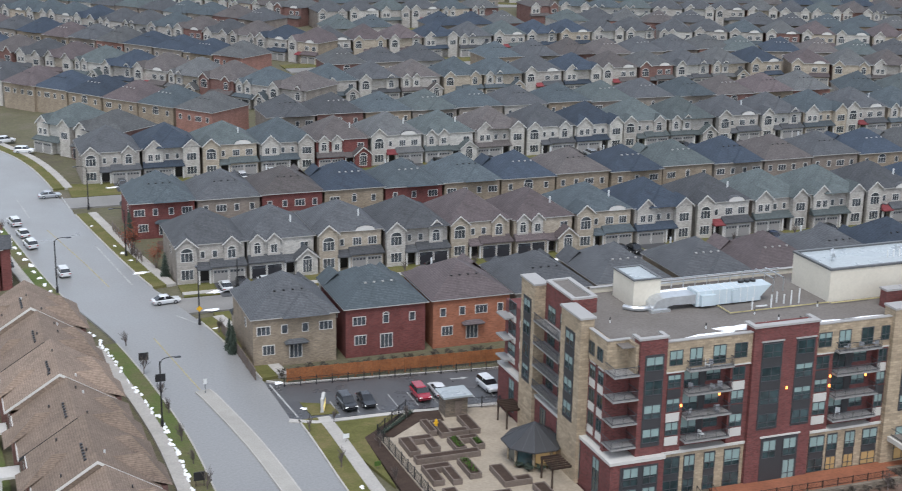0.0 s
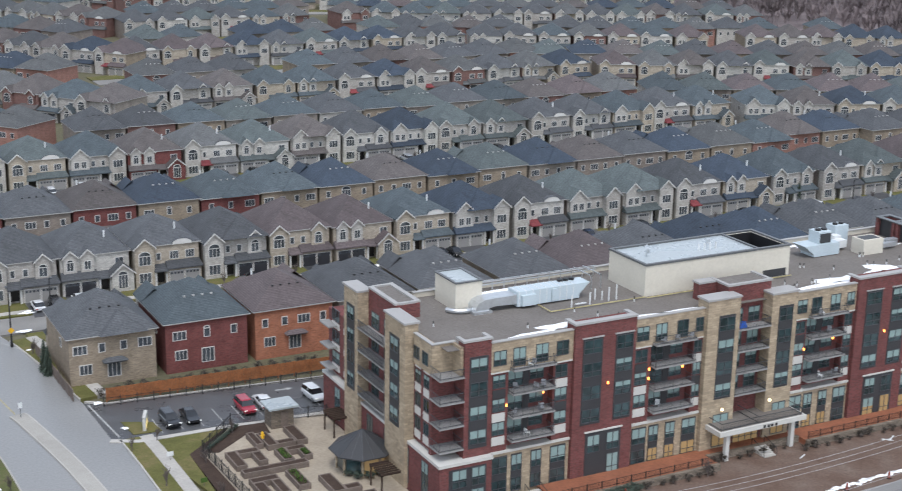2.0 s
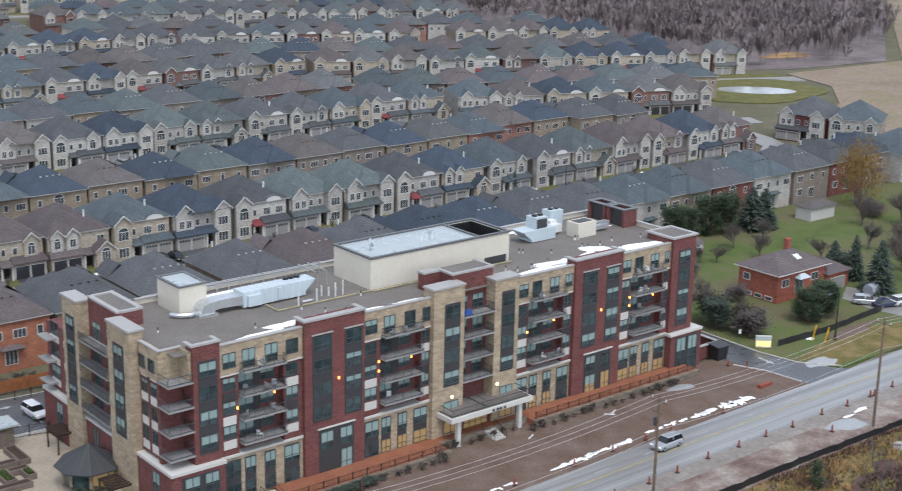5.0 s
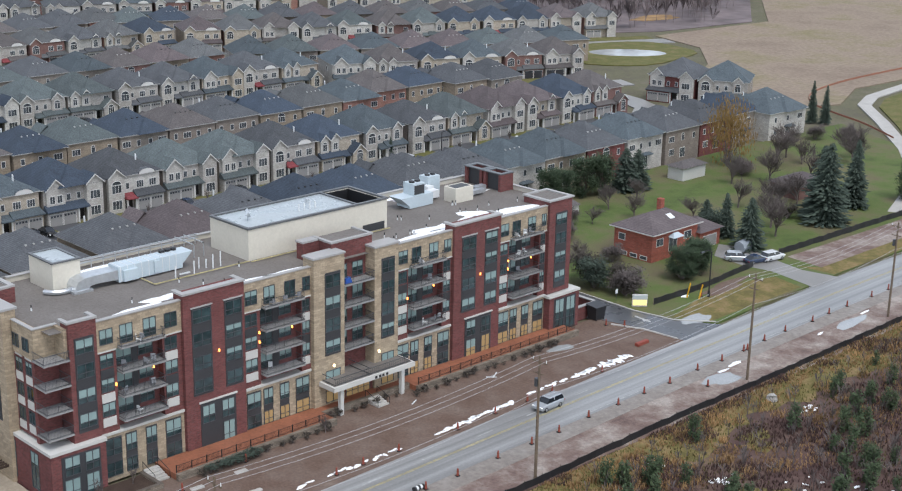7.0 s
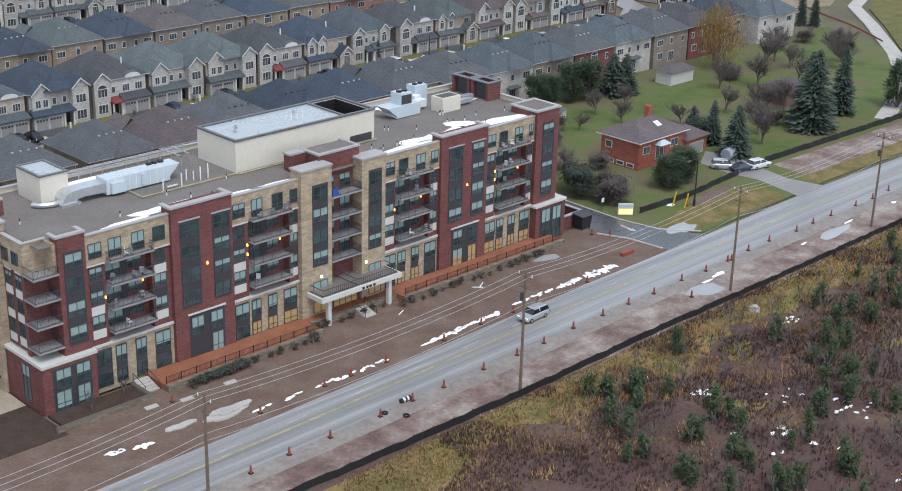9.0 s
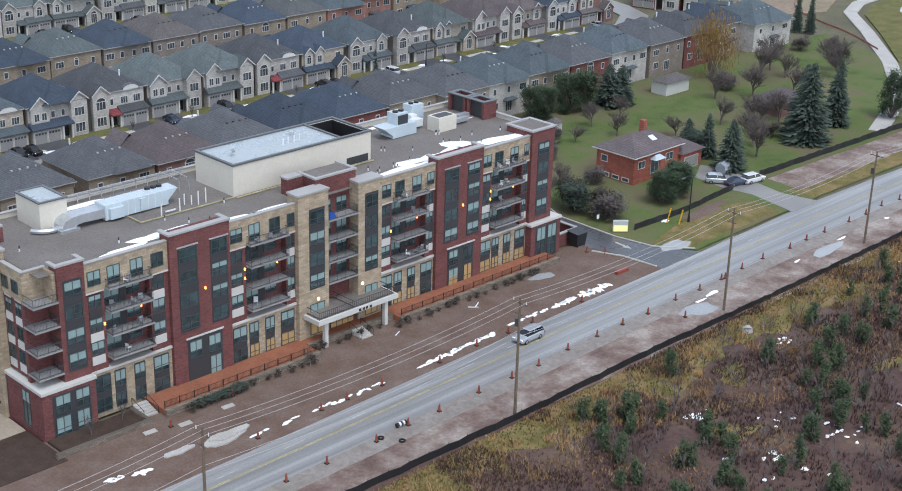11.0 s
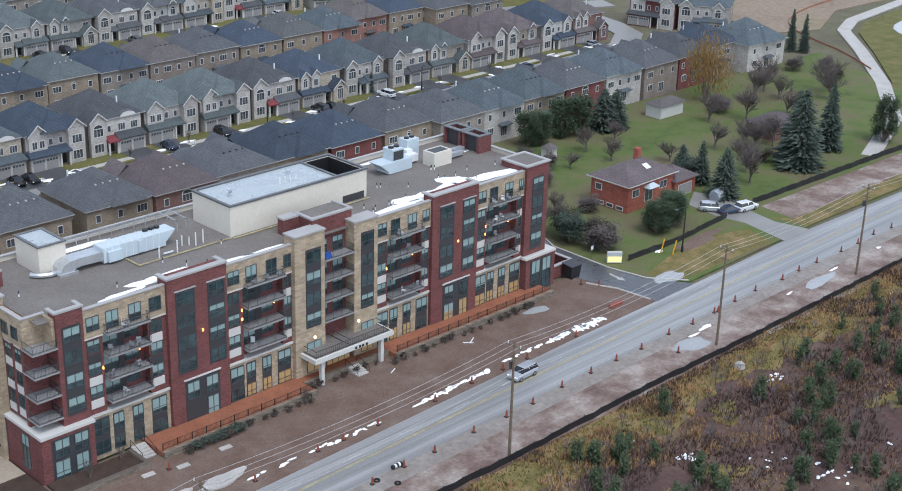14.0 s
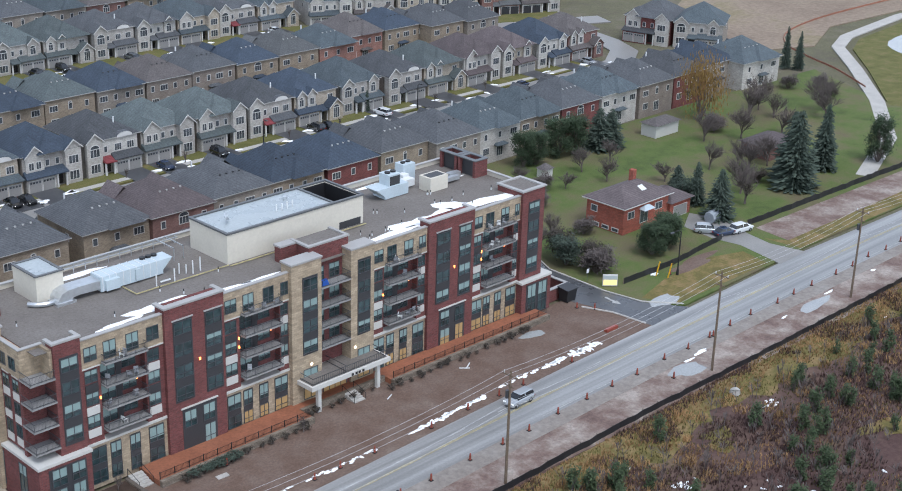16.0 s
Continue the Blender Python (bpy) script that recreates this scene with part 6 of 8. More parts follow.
for x0, y0 in ((-1.9, 24.2), (-3.4, 6.4)):
    pg = thing("pergola", "dark timber pergola against the end wall", "pergola")
    for i in range(7):
        part("slat", Shape().box(x0 - 1.0, x0 + 1.6, y0 + i * 0.55, y0 + 0.12 + i * 0.55, 2.7, 2.9), "mulch", pg)
    for b in (0.1, 3.2):
        part("post", Shape().box(x0 - 0.9, x0 - 0.72, y0 + b, y0 + b + 0.18, 0.05, 2.6), "mulch", pg)
        part("beam", Shape().box(x0 - 1.0, x0 + 1.6, y0 + b, y0 + b + 0.16, 2.55, 2.7), "mulch", pg)
hyd = thing("fire_hydrant", "yellow fire hydrant standing in the garden", "hydrant")
part("barrel", Shape().tube((-11.6, 26.8, 0.1), (-11.6, 26.8, 1.5), 0.2, 0.2, 8).tube((-11.9, 26.8, 1.2), (-11.3, 26.8, 1.2), 0.1, 0.1, 6).tube((-11.6, 26.8, 1.5), (-11.6, 26.8, 1.75), 0.2, 0.05, 8), "yellow_sign", hyd)

M["bungalow_brick"] = masonry("bungalow_brick", (0.34, 0.095, 0.065), (0.25, 0.12, 0.09), 0.4, 0.14)

# ---- streets of the estate ----
whole("street", ribbon([(-38, 86.5), (60, 86.5), (160, 86.5), (205, 87), (218, 89), (229, 96), (234, 106), (237, 118)], -3.8, 3.8, -0.4, -0.005), "street", "pale damp residential street", "road", "", "structure")
whole("street", ribbon([(-48, 158.5), (60, 158.5), (172, 158.5), (255, 124)], -4.2, 4.2, -0.4, -0.012), "street", "pale damp residential street", "road", "", "structure")
for k in range(5):
    y0 = 234 + 76 * k
    whole("street", ribbon([(18 + 20 * k, y0), (172, y0), (330, y0 - 68)], -4.2, 4.2, -0.4, -0.008), "street", "pale damp residential street", "road", "", "structure")
    whole("front_lawn", ribbon([(18 + 20 * k, y0 + 8.5), (172, y0 + 8.5), (330, y0 - 59.5)], -3.6, 3.6, -0.4, 0.02), "lawn", "strip of front lawns", "lawn", "", "structure")
whole("front_lawn", ribbon([(-33, 93.6), (213, 94.0)], -4.0, 2.6, -0.4, 0.03), "lawn", "front lawns along the street", "lawn", "", "structure")
whole("pavement", ribbon([(-33, 92.6), (213, 93.0)], -0.8, 0.8, -0.4, 0.05), "concrete", "pale concrete pavement", "pavement", "", "structure")
whole("front_lawn", ribbon([(-30, 76.3), (205, 76.3)], -5.5, 5.6, -0.4, 0.03), "lawn", "front lawns along the street", "lawn", "", "structure")
whole("front_lawn", ribbon([(-44, 169), (172, 169), (250, 136)], -5.5, 6.0, -0.4, 0.03), "lawn", "front lawns along the street", "lawn", "", "structure")
whole("corner_lawn", Shape().slab([(-27.0, 52), (-26.6, 56), (-28.2, 70), (-30.2, 80), (-31.2, 79.5), (-30.2, 71), (-28.4, 58)], -0.3, 0.08), "lawn", "corner lawn beside the house", "lawn", "", "structure")
for i, (x, y, w) in enumerate(DRIVES):
    whole("driveway", Shape().slab([(x - w / 2, y - 7.8), (x + w / 2, y - 7.8), (x + w / 2, y), (x - w / 2, y)], -0.3, 0.07), "drive", "dark damp asphalt driveway", "driveway", "driveways of the estate", "structure")
for y0 in (119.5, 196.0):
    bf = thing("garden_fence", "weathered grey timber fence between back gardens", "fence")
    for i in range(32):
        x = -33 + i * 7.5
        part("panel", Shape().box(x, x + 7.4, y0, y0 + 0.08, 0, 1.7), "grey_wood", bf)
sf = thing("garden_fence", "weathered grey timber fence beside the pavement", "fence")
for i in range(9):
    y = 51.0 + i * 2.4
    x = -29.9 - (y - 51) * 0.03
    part("panel", Shape().box(x - 0.05, x + 0.05, y, y + 2.35, 0.05, 1.75), "grey_wood", sf)
sf = thing("garden_fence", "weathered grey timber fence beside the pavement", "fence")
for i in range(10):
    y = 112 + i * 2.4
    part("panel", Shape().box(-36.9 - i * 0.25, -36.8 - i * 0.25, y, y + 2.35, 0.05, 1.75), "grey_wood", sf)

# ---- avenue: markings, median, lamps ----
med = smooth([(-32.3, -8), (-33.4, 14), (-34.7, 30), (-36.9, 45.5), (-37.7, 49.4)])
whole("median", ribbon(med, -0.95, 0.95, -0.3, 0.18), "median", "raised pale concrete median", "median", "", "structure")
whole("median_edge", ribbon(med, -1.12, -0.95, -0.3, 0.17), "kerb", "concrete kerb of the median", "kerb", "", "structure")
whole("median_edge", ribbon(med, 0.95, 1.12, -0.3, 0.17), "kerb", "concrete kerb of the median", "kerb", "", "structure")
cl = [(-37.9, 50.0), (-39.2, 60), (-40.8, 72.6)]
whole("centre_line", ribbon(cl, -0.09, 0.09, -0.1, 0.02), "yellow", "yellow centre line", "marking", "", "structure")
whole("centre_line", ribbon([(-44.1, 99.7), (-46.4, 114), (-51, 139)], -0.09, 0.09, -0.1, 0.02), "yellow", "yellow centre line", "marking", "", "structure")
for pts in ([(-35.8, 82), (-31.5, 74)], [(-37.5, 96), (-34.6, 90)], [(-50.6, 76), (-52.2, 86)], [(-45, 150), (-46, 164)], [(-53.5, 149), (-55, 165)], [(-40.3, 100), (-43.5, 126)], [(-27.4, 36.6), (-28.4, 49)]):
    whole("stop_line", ribbon(pts, -0.12, 0.12, -0.1, 0.022), "white_paint", "white painted road line", "marking", "", "structure")
for f in (0.445, 0.475):
    whole("centre_line", ribbon(road_line(f, -40), -0.05, 0.05, -0.1, 0.022), "yellow", "worn yellow centre line", "marking", "", "structure")
for i in range(22):
    (x, y), (x2, y2) = road_line(0.30, -10 + i * 9.5, -7 + i * 9.5, 3)
    whole("lane_dash", Shape().slab([(x, y - 0.06), (x2, y2 - 0.06), (x2, y2 + 0.06), (x, y + 0.06)], -0.1, 0.022), "white_paint", "worn white lane dash", "marking", "lane dashes", "structure")
whole("edge_line", ribbon(road_line(0.93, 60), -0.06, 0.06, -0.1, 0.022), "white_paint", "white edge line", "marking", "", "structure")
whole("gravel_shoulder", Shape().slab([(-60, -28.3), (40, -27.6), (90, -26.6), (180, -27.2), (180, -24.5), (125, -23.6), (80, -23.7), (16, -24.7), (-60, -25.2)], -0.3, -0.012), "gravel", "pale damp gravel shoulder beside the road", "shoulder", "", "structure")


def street_lamp(x, y, h, arm, turn):
    b = thing("street_lamp", "dark metal street lamp with a curved arm", "street lamp", "street lamps", pose(x, y, 0.05, 0, 0, turn))
    part("base", Shape().tube((0, 0, 0), (0, 0, 1.0), 0.24, 0.2, 8), "black", b)
    part("post", Shape().tube((0, 0, 1.0), (0, 0, h), 0.13, 0.09, 8), "black", b)
    s = Shape()
    pts = smooth([(0, h - 0.3), (0.4, h + 0.25), (1.2, h + 0.45), (arm, h + 0.4)], 4)
    s.pipe([(p[0], 0, p[1]) for p in pts], 0.06)
    part("arm", s, "black", b)
    part("head", Shape().box(arm - 0.1, arm + 0.7, -0.16, 0.16, h + 0.3, h + 0.48), "rail", b)


street_lamp(-44.8, 38.9, 9.0, 2.0, 0)
street_lamp(-52.6, 99.0, 9.0, 2.0, 0)
street_lamp(-33.1, 76.6, 8.6, 1.2, 90)
street_lamp(-39.0, 117, 8.6, 2.0, 180)
street_lamp(-41.8, 152, 8.6, 2.0, 180)
street_lamp(-24, 91.5, 5.5, 1.0, 270)
street_lamp(113.2, -6.7, 7.6, 2.2, 180)
street_lamp(104, 91.5, 5.5, 0.8, 270)
street_lamp(148, 91.5, 5.5, 0.8, 270)
ws = thing("road_sign", "yellow diamond warning sign on the lamp post", "sign")
part("plate", Shape().slab([(-0.5, 0), (0, -0.5), (0.5, 0), (0, 0.5)], -0.02, 0.02), "yellow_sign", ws)
ws.matrix_world = pose(-33.1, 76.4, 2.7, 90, 0, 0)
for x, y in ((-42.9, 52.5), (-43.9, 61.5), (-43.4, 20)):
    sg = thing("advertising_sign", "small black sign board on legs in the verge", "sign")
    part("board", Shape().box(x - 0.7, x + 0.7, y - 0.05, y + 0.05, 0.9, 2.0), "black", sg)
    for a in (-0.5, 0.45):
        part("leg", Shape().box(x + a, x + a + 0.06, y - 0.03, y + 0.03, 0, 0.9), "black", sg)
for x, y, k in ((-30.4, 66.5, "white_metal"), (-23.6, 27.0, "white_metal"), (-22.2, 18.0, "plant")):
    sg = thing("lawn_sign", "small lawn sign board beside the pavement", "sign")
    part("board", Shape().box(x - 0.4, x + 0.4, y - 0.03, y + 0.03, 0.6, 1.2), k, sg)
    part("leg", Shape().box(x - 0.03, x + 0.03, y - 0.02, y + 0.02, 0.05, 0.6), "grey_wood", sg)
mk = thing("median_marker", "thin metal post with a plate on the median nose", "sign")
part("post", Shape().tube((-37.5, 48.2, 0.15), (-37.5, 48.2, 2.4), 0.04, 0.04), "rail", mk)
part("plate", Shape().box(-37.75, -37.25, 48.15, 48.19, 1.5, 2.3), "white_metal", mk)

# ---- townhouses west of the avenue ----
tw_rng = random.Random(4)
for i in range(6):
    y0 = -6 + i * 13.2
    y1 = y0 + 13.1
    dz = 0.45 * (i % 2)
    cx = -56.8 - 0.055 * (y0 - 20)
    if y0 > 60:
        break
    th = thing("townhouse", "red brick townhouse with a light brown shingle roof", "house", "townhouses west of the avenue")
    part("wall", Shape().box(cx - 6.0, cx + 6.0, y0, y1, -0.3, 6.4 + dz), "brick_dusky", th)
    s = Shape()
    zt = 10.4 + dz
    e = 6.6
    ze = 6.3 + dz
    s.add([(cx - e, y0, ze), (cx, y0, zt), (cx, y1, zt), (cx - e, y1, ze), (cx + e, y0, ze), (cx + e, y1, ze), (cx - e, y0, ze - 0.3), (cx - e, y1, ze - 0.3), (cx + e, y0, ze - 0.3), (cx + e, y1, ze - 0.3)],
          [(3, 2, 1, 0), (1, 2, 5, 4), (0, 1, 4, 8, 6), (7, 9, 5, 2, 3), (6, 7, 3, 0), (4, 5, 9, 8)])
    for k, gy in enumerate((y0 + 3.4, y0 + 9.7)):
        gw = 3.1 if k else 2.7
        hz = zt - 1.2 - 0.5 * k
        hx = cx + e + 1.2 - 0.6 * k
        s.add([(hx, gy - gw, ze - 0.1), (hx, gy + gw, ze - 0.1), (hx - 2.6, gy, hz), (cx + 0.9, gy, hz), (cx + 1.5, gy - gw, ze + 2.2), (cx + 1.5, gy + gw, ze + 2.2)], [(0, 1, 2), (0, 2, 3, 4), (1, 5, 3, 2)])
    s.add([(cx - e - 1.4, y0 + 4, ze - 0.4), (cx - e - 1.4, y0 + 9, ze - 0.4), (cx - e + 2.5, y0 + 6.5, ze + 2.6), (cx - 1.5, y0 + 6.5, ze + 2.6)], [(1, 0, 2), (0, 3, 2), (1, 2, 3)])
    part("roof", s, "roof_tan", th)
    part("bay", Shape().box(cx + 6.0, cx + e + 0.7, y0 + 0.9, y0 + 5.9, -0.3, ze - 0.1).box(cx + 6.0, cx + e + 0.2, y0 + 7.2, y0 + 12.2, -0.3, ze - 0.1), "brick_dusky", th)
    part("fascia", Shape().add([(cx - e, y0 - 0.05, ze - 0.3), (cx, y0 - 0.05, zt - 0.3), (cx + e, y0 - 0.05, ze - 0.3), (cx + e, y0 - 0.05, ze + 0.08), (cx, y0 - 0.05, zt + 0.08), (cx - e, y0 - 0.05, ze + 0.08)], [(0, 1, 4, 5), (1, 2, 3, 4)]), "trim" if i % 2 else "dark_panel", th)
    part("gutter", Shape().box(cx - e - 0.12, cx - e, y0, y1, ze - 0.3, ze - 0.08), "trim", th)
    part("porch", Shape().box(cx - e - 2.2, cx - e + 0.2, y0 + 3, y0 + 6, 2.6, 2.9).box(cx - e - 2.1, cx - e - 1.9, y0 + 3.1, y0 + 3.3, 0, 2.6).box(cx - e - 2.1, cx - e - 1.9, y0 + 5.7, y0 + 5.9, 0, 2.6), "trim", th)
    for k in range(6):
        vy = y0 + 2 + k * 0.8
        part("roof_vent", Shape().box(cx - 1.2, cx - 0.9, vy, vy + 0.3, zt - 0.9, zt - 0.45), "dark_panel", th)
    for k in range(4):
        vx, vy = cx + tw_rng.uniform(-5, 3), y0 + tw_rng.uniform(1, 12)
        vz = zt - abs(vx - cx) * (zt - ze) / e
        part("vent_pipe", Shape().tube((vx, vy, vz - 0.2), (vx, vy, vz + 0.35), 0.1, 0.1, 6), "white_metal" if k == 0 else "dark_panel", th)
    for k in range(3):
        part("window", side_window(cx - 6.0, y0 + 2 + k * 4, y0 + 3.4 + k * 4, 3.8, 5.3, -1), ["trim", "house_pane"], th)
        part("window", side_window(cx + e + 0.7 if k == 0 else cx + 6.0 if k == 1 else cx + e + 0.2, y0 + 2.6 + k * 3.4, y0 + 4.2 + k * 3.4 if k != 1 else y0 + 6.6, 3.8, 5.2, 1), ["trim", "house_pane"], th)
house(-61, 104, 12, 12, 90, 2, P_("charcoal", "red"))
whole("lawn", Shape().slab([(-75, -8), (-63, -8), (-66, 72), (-78, 72)], -0.3, 0.02), "green_lawn", "green lawn behind the townhouses", "lawn", "", "structure")

# ---- gardens and the red bungalow east of the apartment building ----
whole("lawn", Shape().slab([(104.2, -14.8), (134, -14.4), (142, -14.0), (200, -15.5), (262, -20), (238, 25), (252, 52), (215, 53.2), (100, 54), (104.1, 20), (98.9, 9), (98.7, -3), (99.9, -9.6)], -0.4, 0.0), "green_lawn", "broad green lawn with worn patches", "lawn", "", "structure")
whole("dirt_strip", Shape().slab([(141, -10.4), (198, -11.0), (196, -4.5), (142, -3.0)], -0.3, 0.02), "mud", "bare muddy strip outside the fence", "dirt", "", "structure")
whole("driveway", Shape().slab([(130.4, -15.6), (138.6, -15.4), (137.2, -9), (138.4, -3.5), (142, 2.5), (139, 9.6), (132.5, 6), (131.6, -1), (132.6, -6)], -0.3, 0.03), "street", "pale asphalt driveway of the bungalow", "driveway", "", "structure")
whole("path", ribbon([(184, -1), (212, 9), (237, 25.7), (262, 46), (279, 61), (292, 66), (330, 70), (380, 68)], -1.8, 1.8, -0.3, 0.05), "concrete", "pale winding gravel path", "path", "", "structure")
whole("kerb", ribbon([(94, -15.0), (93.4, -9), (91.4, -4.4)], -0.25, 0.0, -0.2, 0.13), "kerb", "curved pale kerb at the entrance", "kerb", "", "structure")
whole("kerb", ribbon([(104.2, -14.6), (99.9, -9.6), (98.7, -3), (98.9, 9), (104.1, 20)], 0.0, 0.25, -0.2, 0.13), "kerb", "curved pale kerb at the entrance", "kerb", "", "structure")
for pts in ([(104, -13.8), (129, -13.9), (130.5, -8), (122, -5.2), (110, -6.4), (101.2, -8.6)], [(139.4, -13.9), (198, -15.0), (198, -11.0), (141, -10.4), (138.6, -7)]):
    whole("rough_grass", Shape().slab(pts, -0.3, 0.012), "verge", "worn yellow-green grass between fence and road", "grass", "", "structure")
whole("dirt_strip", Shape().slab(blob(119.5, -5.4, 6.5, 1.5, random.Random(2), 22, 0.5), -0.3, 0.02), "dirt", "bare brown earth along the silt fence", "dirt", "", "structure")
rh = thing("bungalow", "red brick bungalow with a brown hip roof and chimney", "house")
part("wall", Shape().box(120.4, 133.4, 10.6, 19.0, -0.3, 5.2), "bungalow_brick", rh)
part("annex_wall", Shape().box(133.4, 139.6, 10.0, 16.6, -0.3, 3.2), "bungalow_brick", rh)
part("roof", hip_roof(119.7, 134.1, 9.9, 19.7, 5.2, 0.5), "roof_mauve", rh)
part("annex_roof", hip_roof(132.9, 140.2, 9.4, 17.2, 3.2, 0.5), "roof_mauve", rh)
part("eave", Shape().box(119.7, 134.1, 9.9, 19.7, 5.0, 5.19), "trim", rh)
part("chimney", Shape().box(129.0, 129.9, 15.6, 16.6, 5.5, 9.0), "bungalow_brick", rh)
part("skylight", Shape().add([(127.4, 12.2, 6.4), (128.8, 12.2, 6.4), (128.8, 13.4, 7.0), (127.4, 13.4, 7.0)], [(0, 1, 2, 3)]), "white_metal", rh)
part("window", side_window(120.4, 16.6, 17.9, 2.9, 4.0, -1), ["trim", "house_pane"], rh)
for k in range(3):
    part("window", side_window(120.4, 11.6 + k * 2.2, 13.0 + k * 2.2, 0.3, 0.9, -1), ["trim", "house_pane"], rh)
for x0, x1, z0, z1 in ((121.6, 123.4, 2.7, 4.0), (125.2, 127.4, 1.2, 3.8), (129.5, 131.5, 2.7, 4.0)):
    part("window", window_shape(x0, x1, z0, z1, 10.6, -1, 2), ["trim", "house_pane"], rh)
part("garage_door", window_shape(134.5, 138.5, 0.1, 2.2, 10.0, -1, 1), ["trim", "garage_white"], rh)
part("bay_roof", hip_roof(124.8, 127.8, 9.2, 11.0, 3.9, 0.8), "blue_metal", rh)
shd = thing("shed", "grey shingled shed with white walls on the lawn", "shed")
part("wall", Shape().box(171.5, 179.5, 42, 46, -0.2, 2.8), "white_panel", shd)
part("roof", hip_roof(171, 180, 41.5, 46.5, 2.8, 0.45), "roof_brown", shd)
b2 = thing("bungalow", "low bungalow with a dusky roof among trees", "house")
part("wall", Shape().box(177, 187, 17, 24, -0.2, 2.8), "brick_dusky", b2)
part("roof", hip_roof(176.4, 187.6, 16.4, 24.6, 2.8, 0.4), "roof_mauve", b2)
ps = thing("playhouse", "small white playhouse with a grey roof", "shed")
part("wall", Shape().box(133, 135.4, 40, 42, -0.2, 1.8), "white_panel", ps)
part("roof", hip_roof(132.7, 135.7, 39.7, 42.3, 1.8, 0.8), "roof_brown", ps)
blf = thing("silt_fence", "black fabric fence on stakes along the gardens", "fence")
FP = [(103.4, -3.2), (116, -3.6), (132.4, -2.2), (141.6, -1.4), (160, -2.0), (185, -2.8), (198, -3.4)]


def silt(pts, parent, h):
    for a, b in zip(pts, pts[1:]):
        n = max(1, int((Vector(b) - Vector(a)).length / 3))
        for i in range(n):
            p, q = Vector(a).lerp(Vector(b), i / n), Vector(a).lerp(Vector(b), (i + 1) / n)
            j = 0.12 * math.sin(p.x * 1.3)
            m = (p + q) / 2
            part("panel", Shape().add([(p.x, p.y, -0.2), (m.x, m.y + j, -0.2), (q.x, q.y, -0.2), (p.x, p.y, h), (m.x, m.y + j, h * 0.9), (q.x, q.y, h)] + [(x, y - 0.04, z) for x, y, z in [(p.x, p.y, -0.2), (m.x, m.y + j, -0.2), (q.x, q.y, -0.2), (p.x, p.y, h), (m.x, m.y + j, h * 0.9), (q.x, q.y, h)]], [(0, 1, 4, 3), (1, 2, 5, 4), (9, 10, 7, 6), (10, 11, 8, 7), (3, 4, 10, 9), (4, 5, 11, 10)]), "black", parent)
            part("stake", Shape().box(p.x - 0.04, p.x + 0.04, p.y + 0.0, p.y + 0.07, -0.2, h + 0.15), "grey_wood", parent)


silt(FP[:3], blf, 1.1)
silt(FP[3:], blf, 1.2)
bl2 = thing("silt_fence", "long black fabric fence between mud and scrub", "fence")
silt([(-20, -31.5), (20, -32.6), (44, -33.1), (70, -32.8), (95, -33.3), (140, -33.5), (180, -35)], bl2, 0.95)

# ---- poles, cables, cones, signs, dumpster ----
POLES = [(-41, -33.0), (-0.9, -32.4), (44.0, -32.0), (88.3, -31.1), (126.8, -31.0), (165, -31.5), (205, -33)]
for x, y in POLES:
    b = thing("utility_pole", "weathered timber utility pole with cross arms", "pole", "poles along the road", pose(x, y, -0.1))
    part("post", Shape().tube((0, 0, 0), (0, 0, 15.4), 0.2, 0.13, 8), "pole_wood", b)
    part("cross_arm", Shape().box(-0.07, 0.07, -1.1, 1.1, 14.6, 14.75), "pole_wood", b)
    part("cross_arm", Shape().box(-0.06, 0.06, -0.6, 0.9, 13.2, 13.32), "pole_wood", b)
    for yy in (-1.0, 0.0, 1.0):
        part("insulator", Shape().tube((0, yy, 14.75), (0, yy, 15.1), 0.06, 0.05, 6), "white_metal", b)
    part("transformer", Shape().tube((0.0, 0.4, 11.6), (0.0, 0.4, 12.6), 0.24, 0.24, 8), "rail", b) if int(x) in (44, 126) else None
for (x0, y0), (x1, y1) in zip(POLES, POLES[1:]):
    for dy, z in ((-1.0, 15.0), (0.0, 15.0), (1.0, 15.0), (0.2, 11.0), (0.2, 10.2)):
        s = Shape()
        n = 10
        pts = [(x0 + (x1 - x0) * k / n, y0 + (y1 - y0) * k / n + dy, z - 0.1 - 0.9 * (1 - (2 * k / n - 1) ** 2)) for k in range(n + 1)]
        s.pipe(pts, 0.022, 3)
        whole("cable", s, "cable", "thin overhead cable between poles", "cable", "overhead cables")


def cone(x, y, z=0.0):
    b = thing("traffic_drum", "dull orange traffic marker with a black base", "traffic cone", "traffic markers", pose(x, y, z) @ Matrix.Diagonal((0.8, 0.8, 0.92, 1)))
    part("base", Shape().box(-0.3, 0.3, -0.3, 0.3, 0, 0.08), "tyre", b)
    part("body", Shape().tube((0, 0, 0.08), (0, 0, 1.05), 0.2, 0.12, 8), "orange", b)
    part("band", Shape().tube((0, 0, 0.6), (0, 0, 0.75), 0.165, 0.155, 8), "rust_leaf", b)


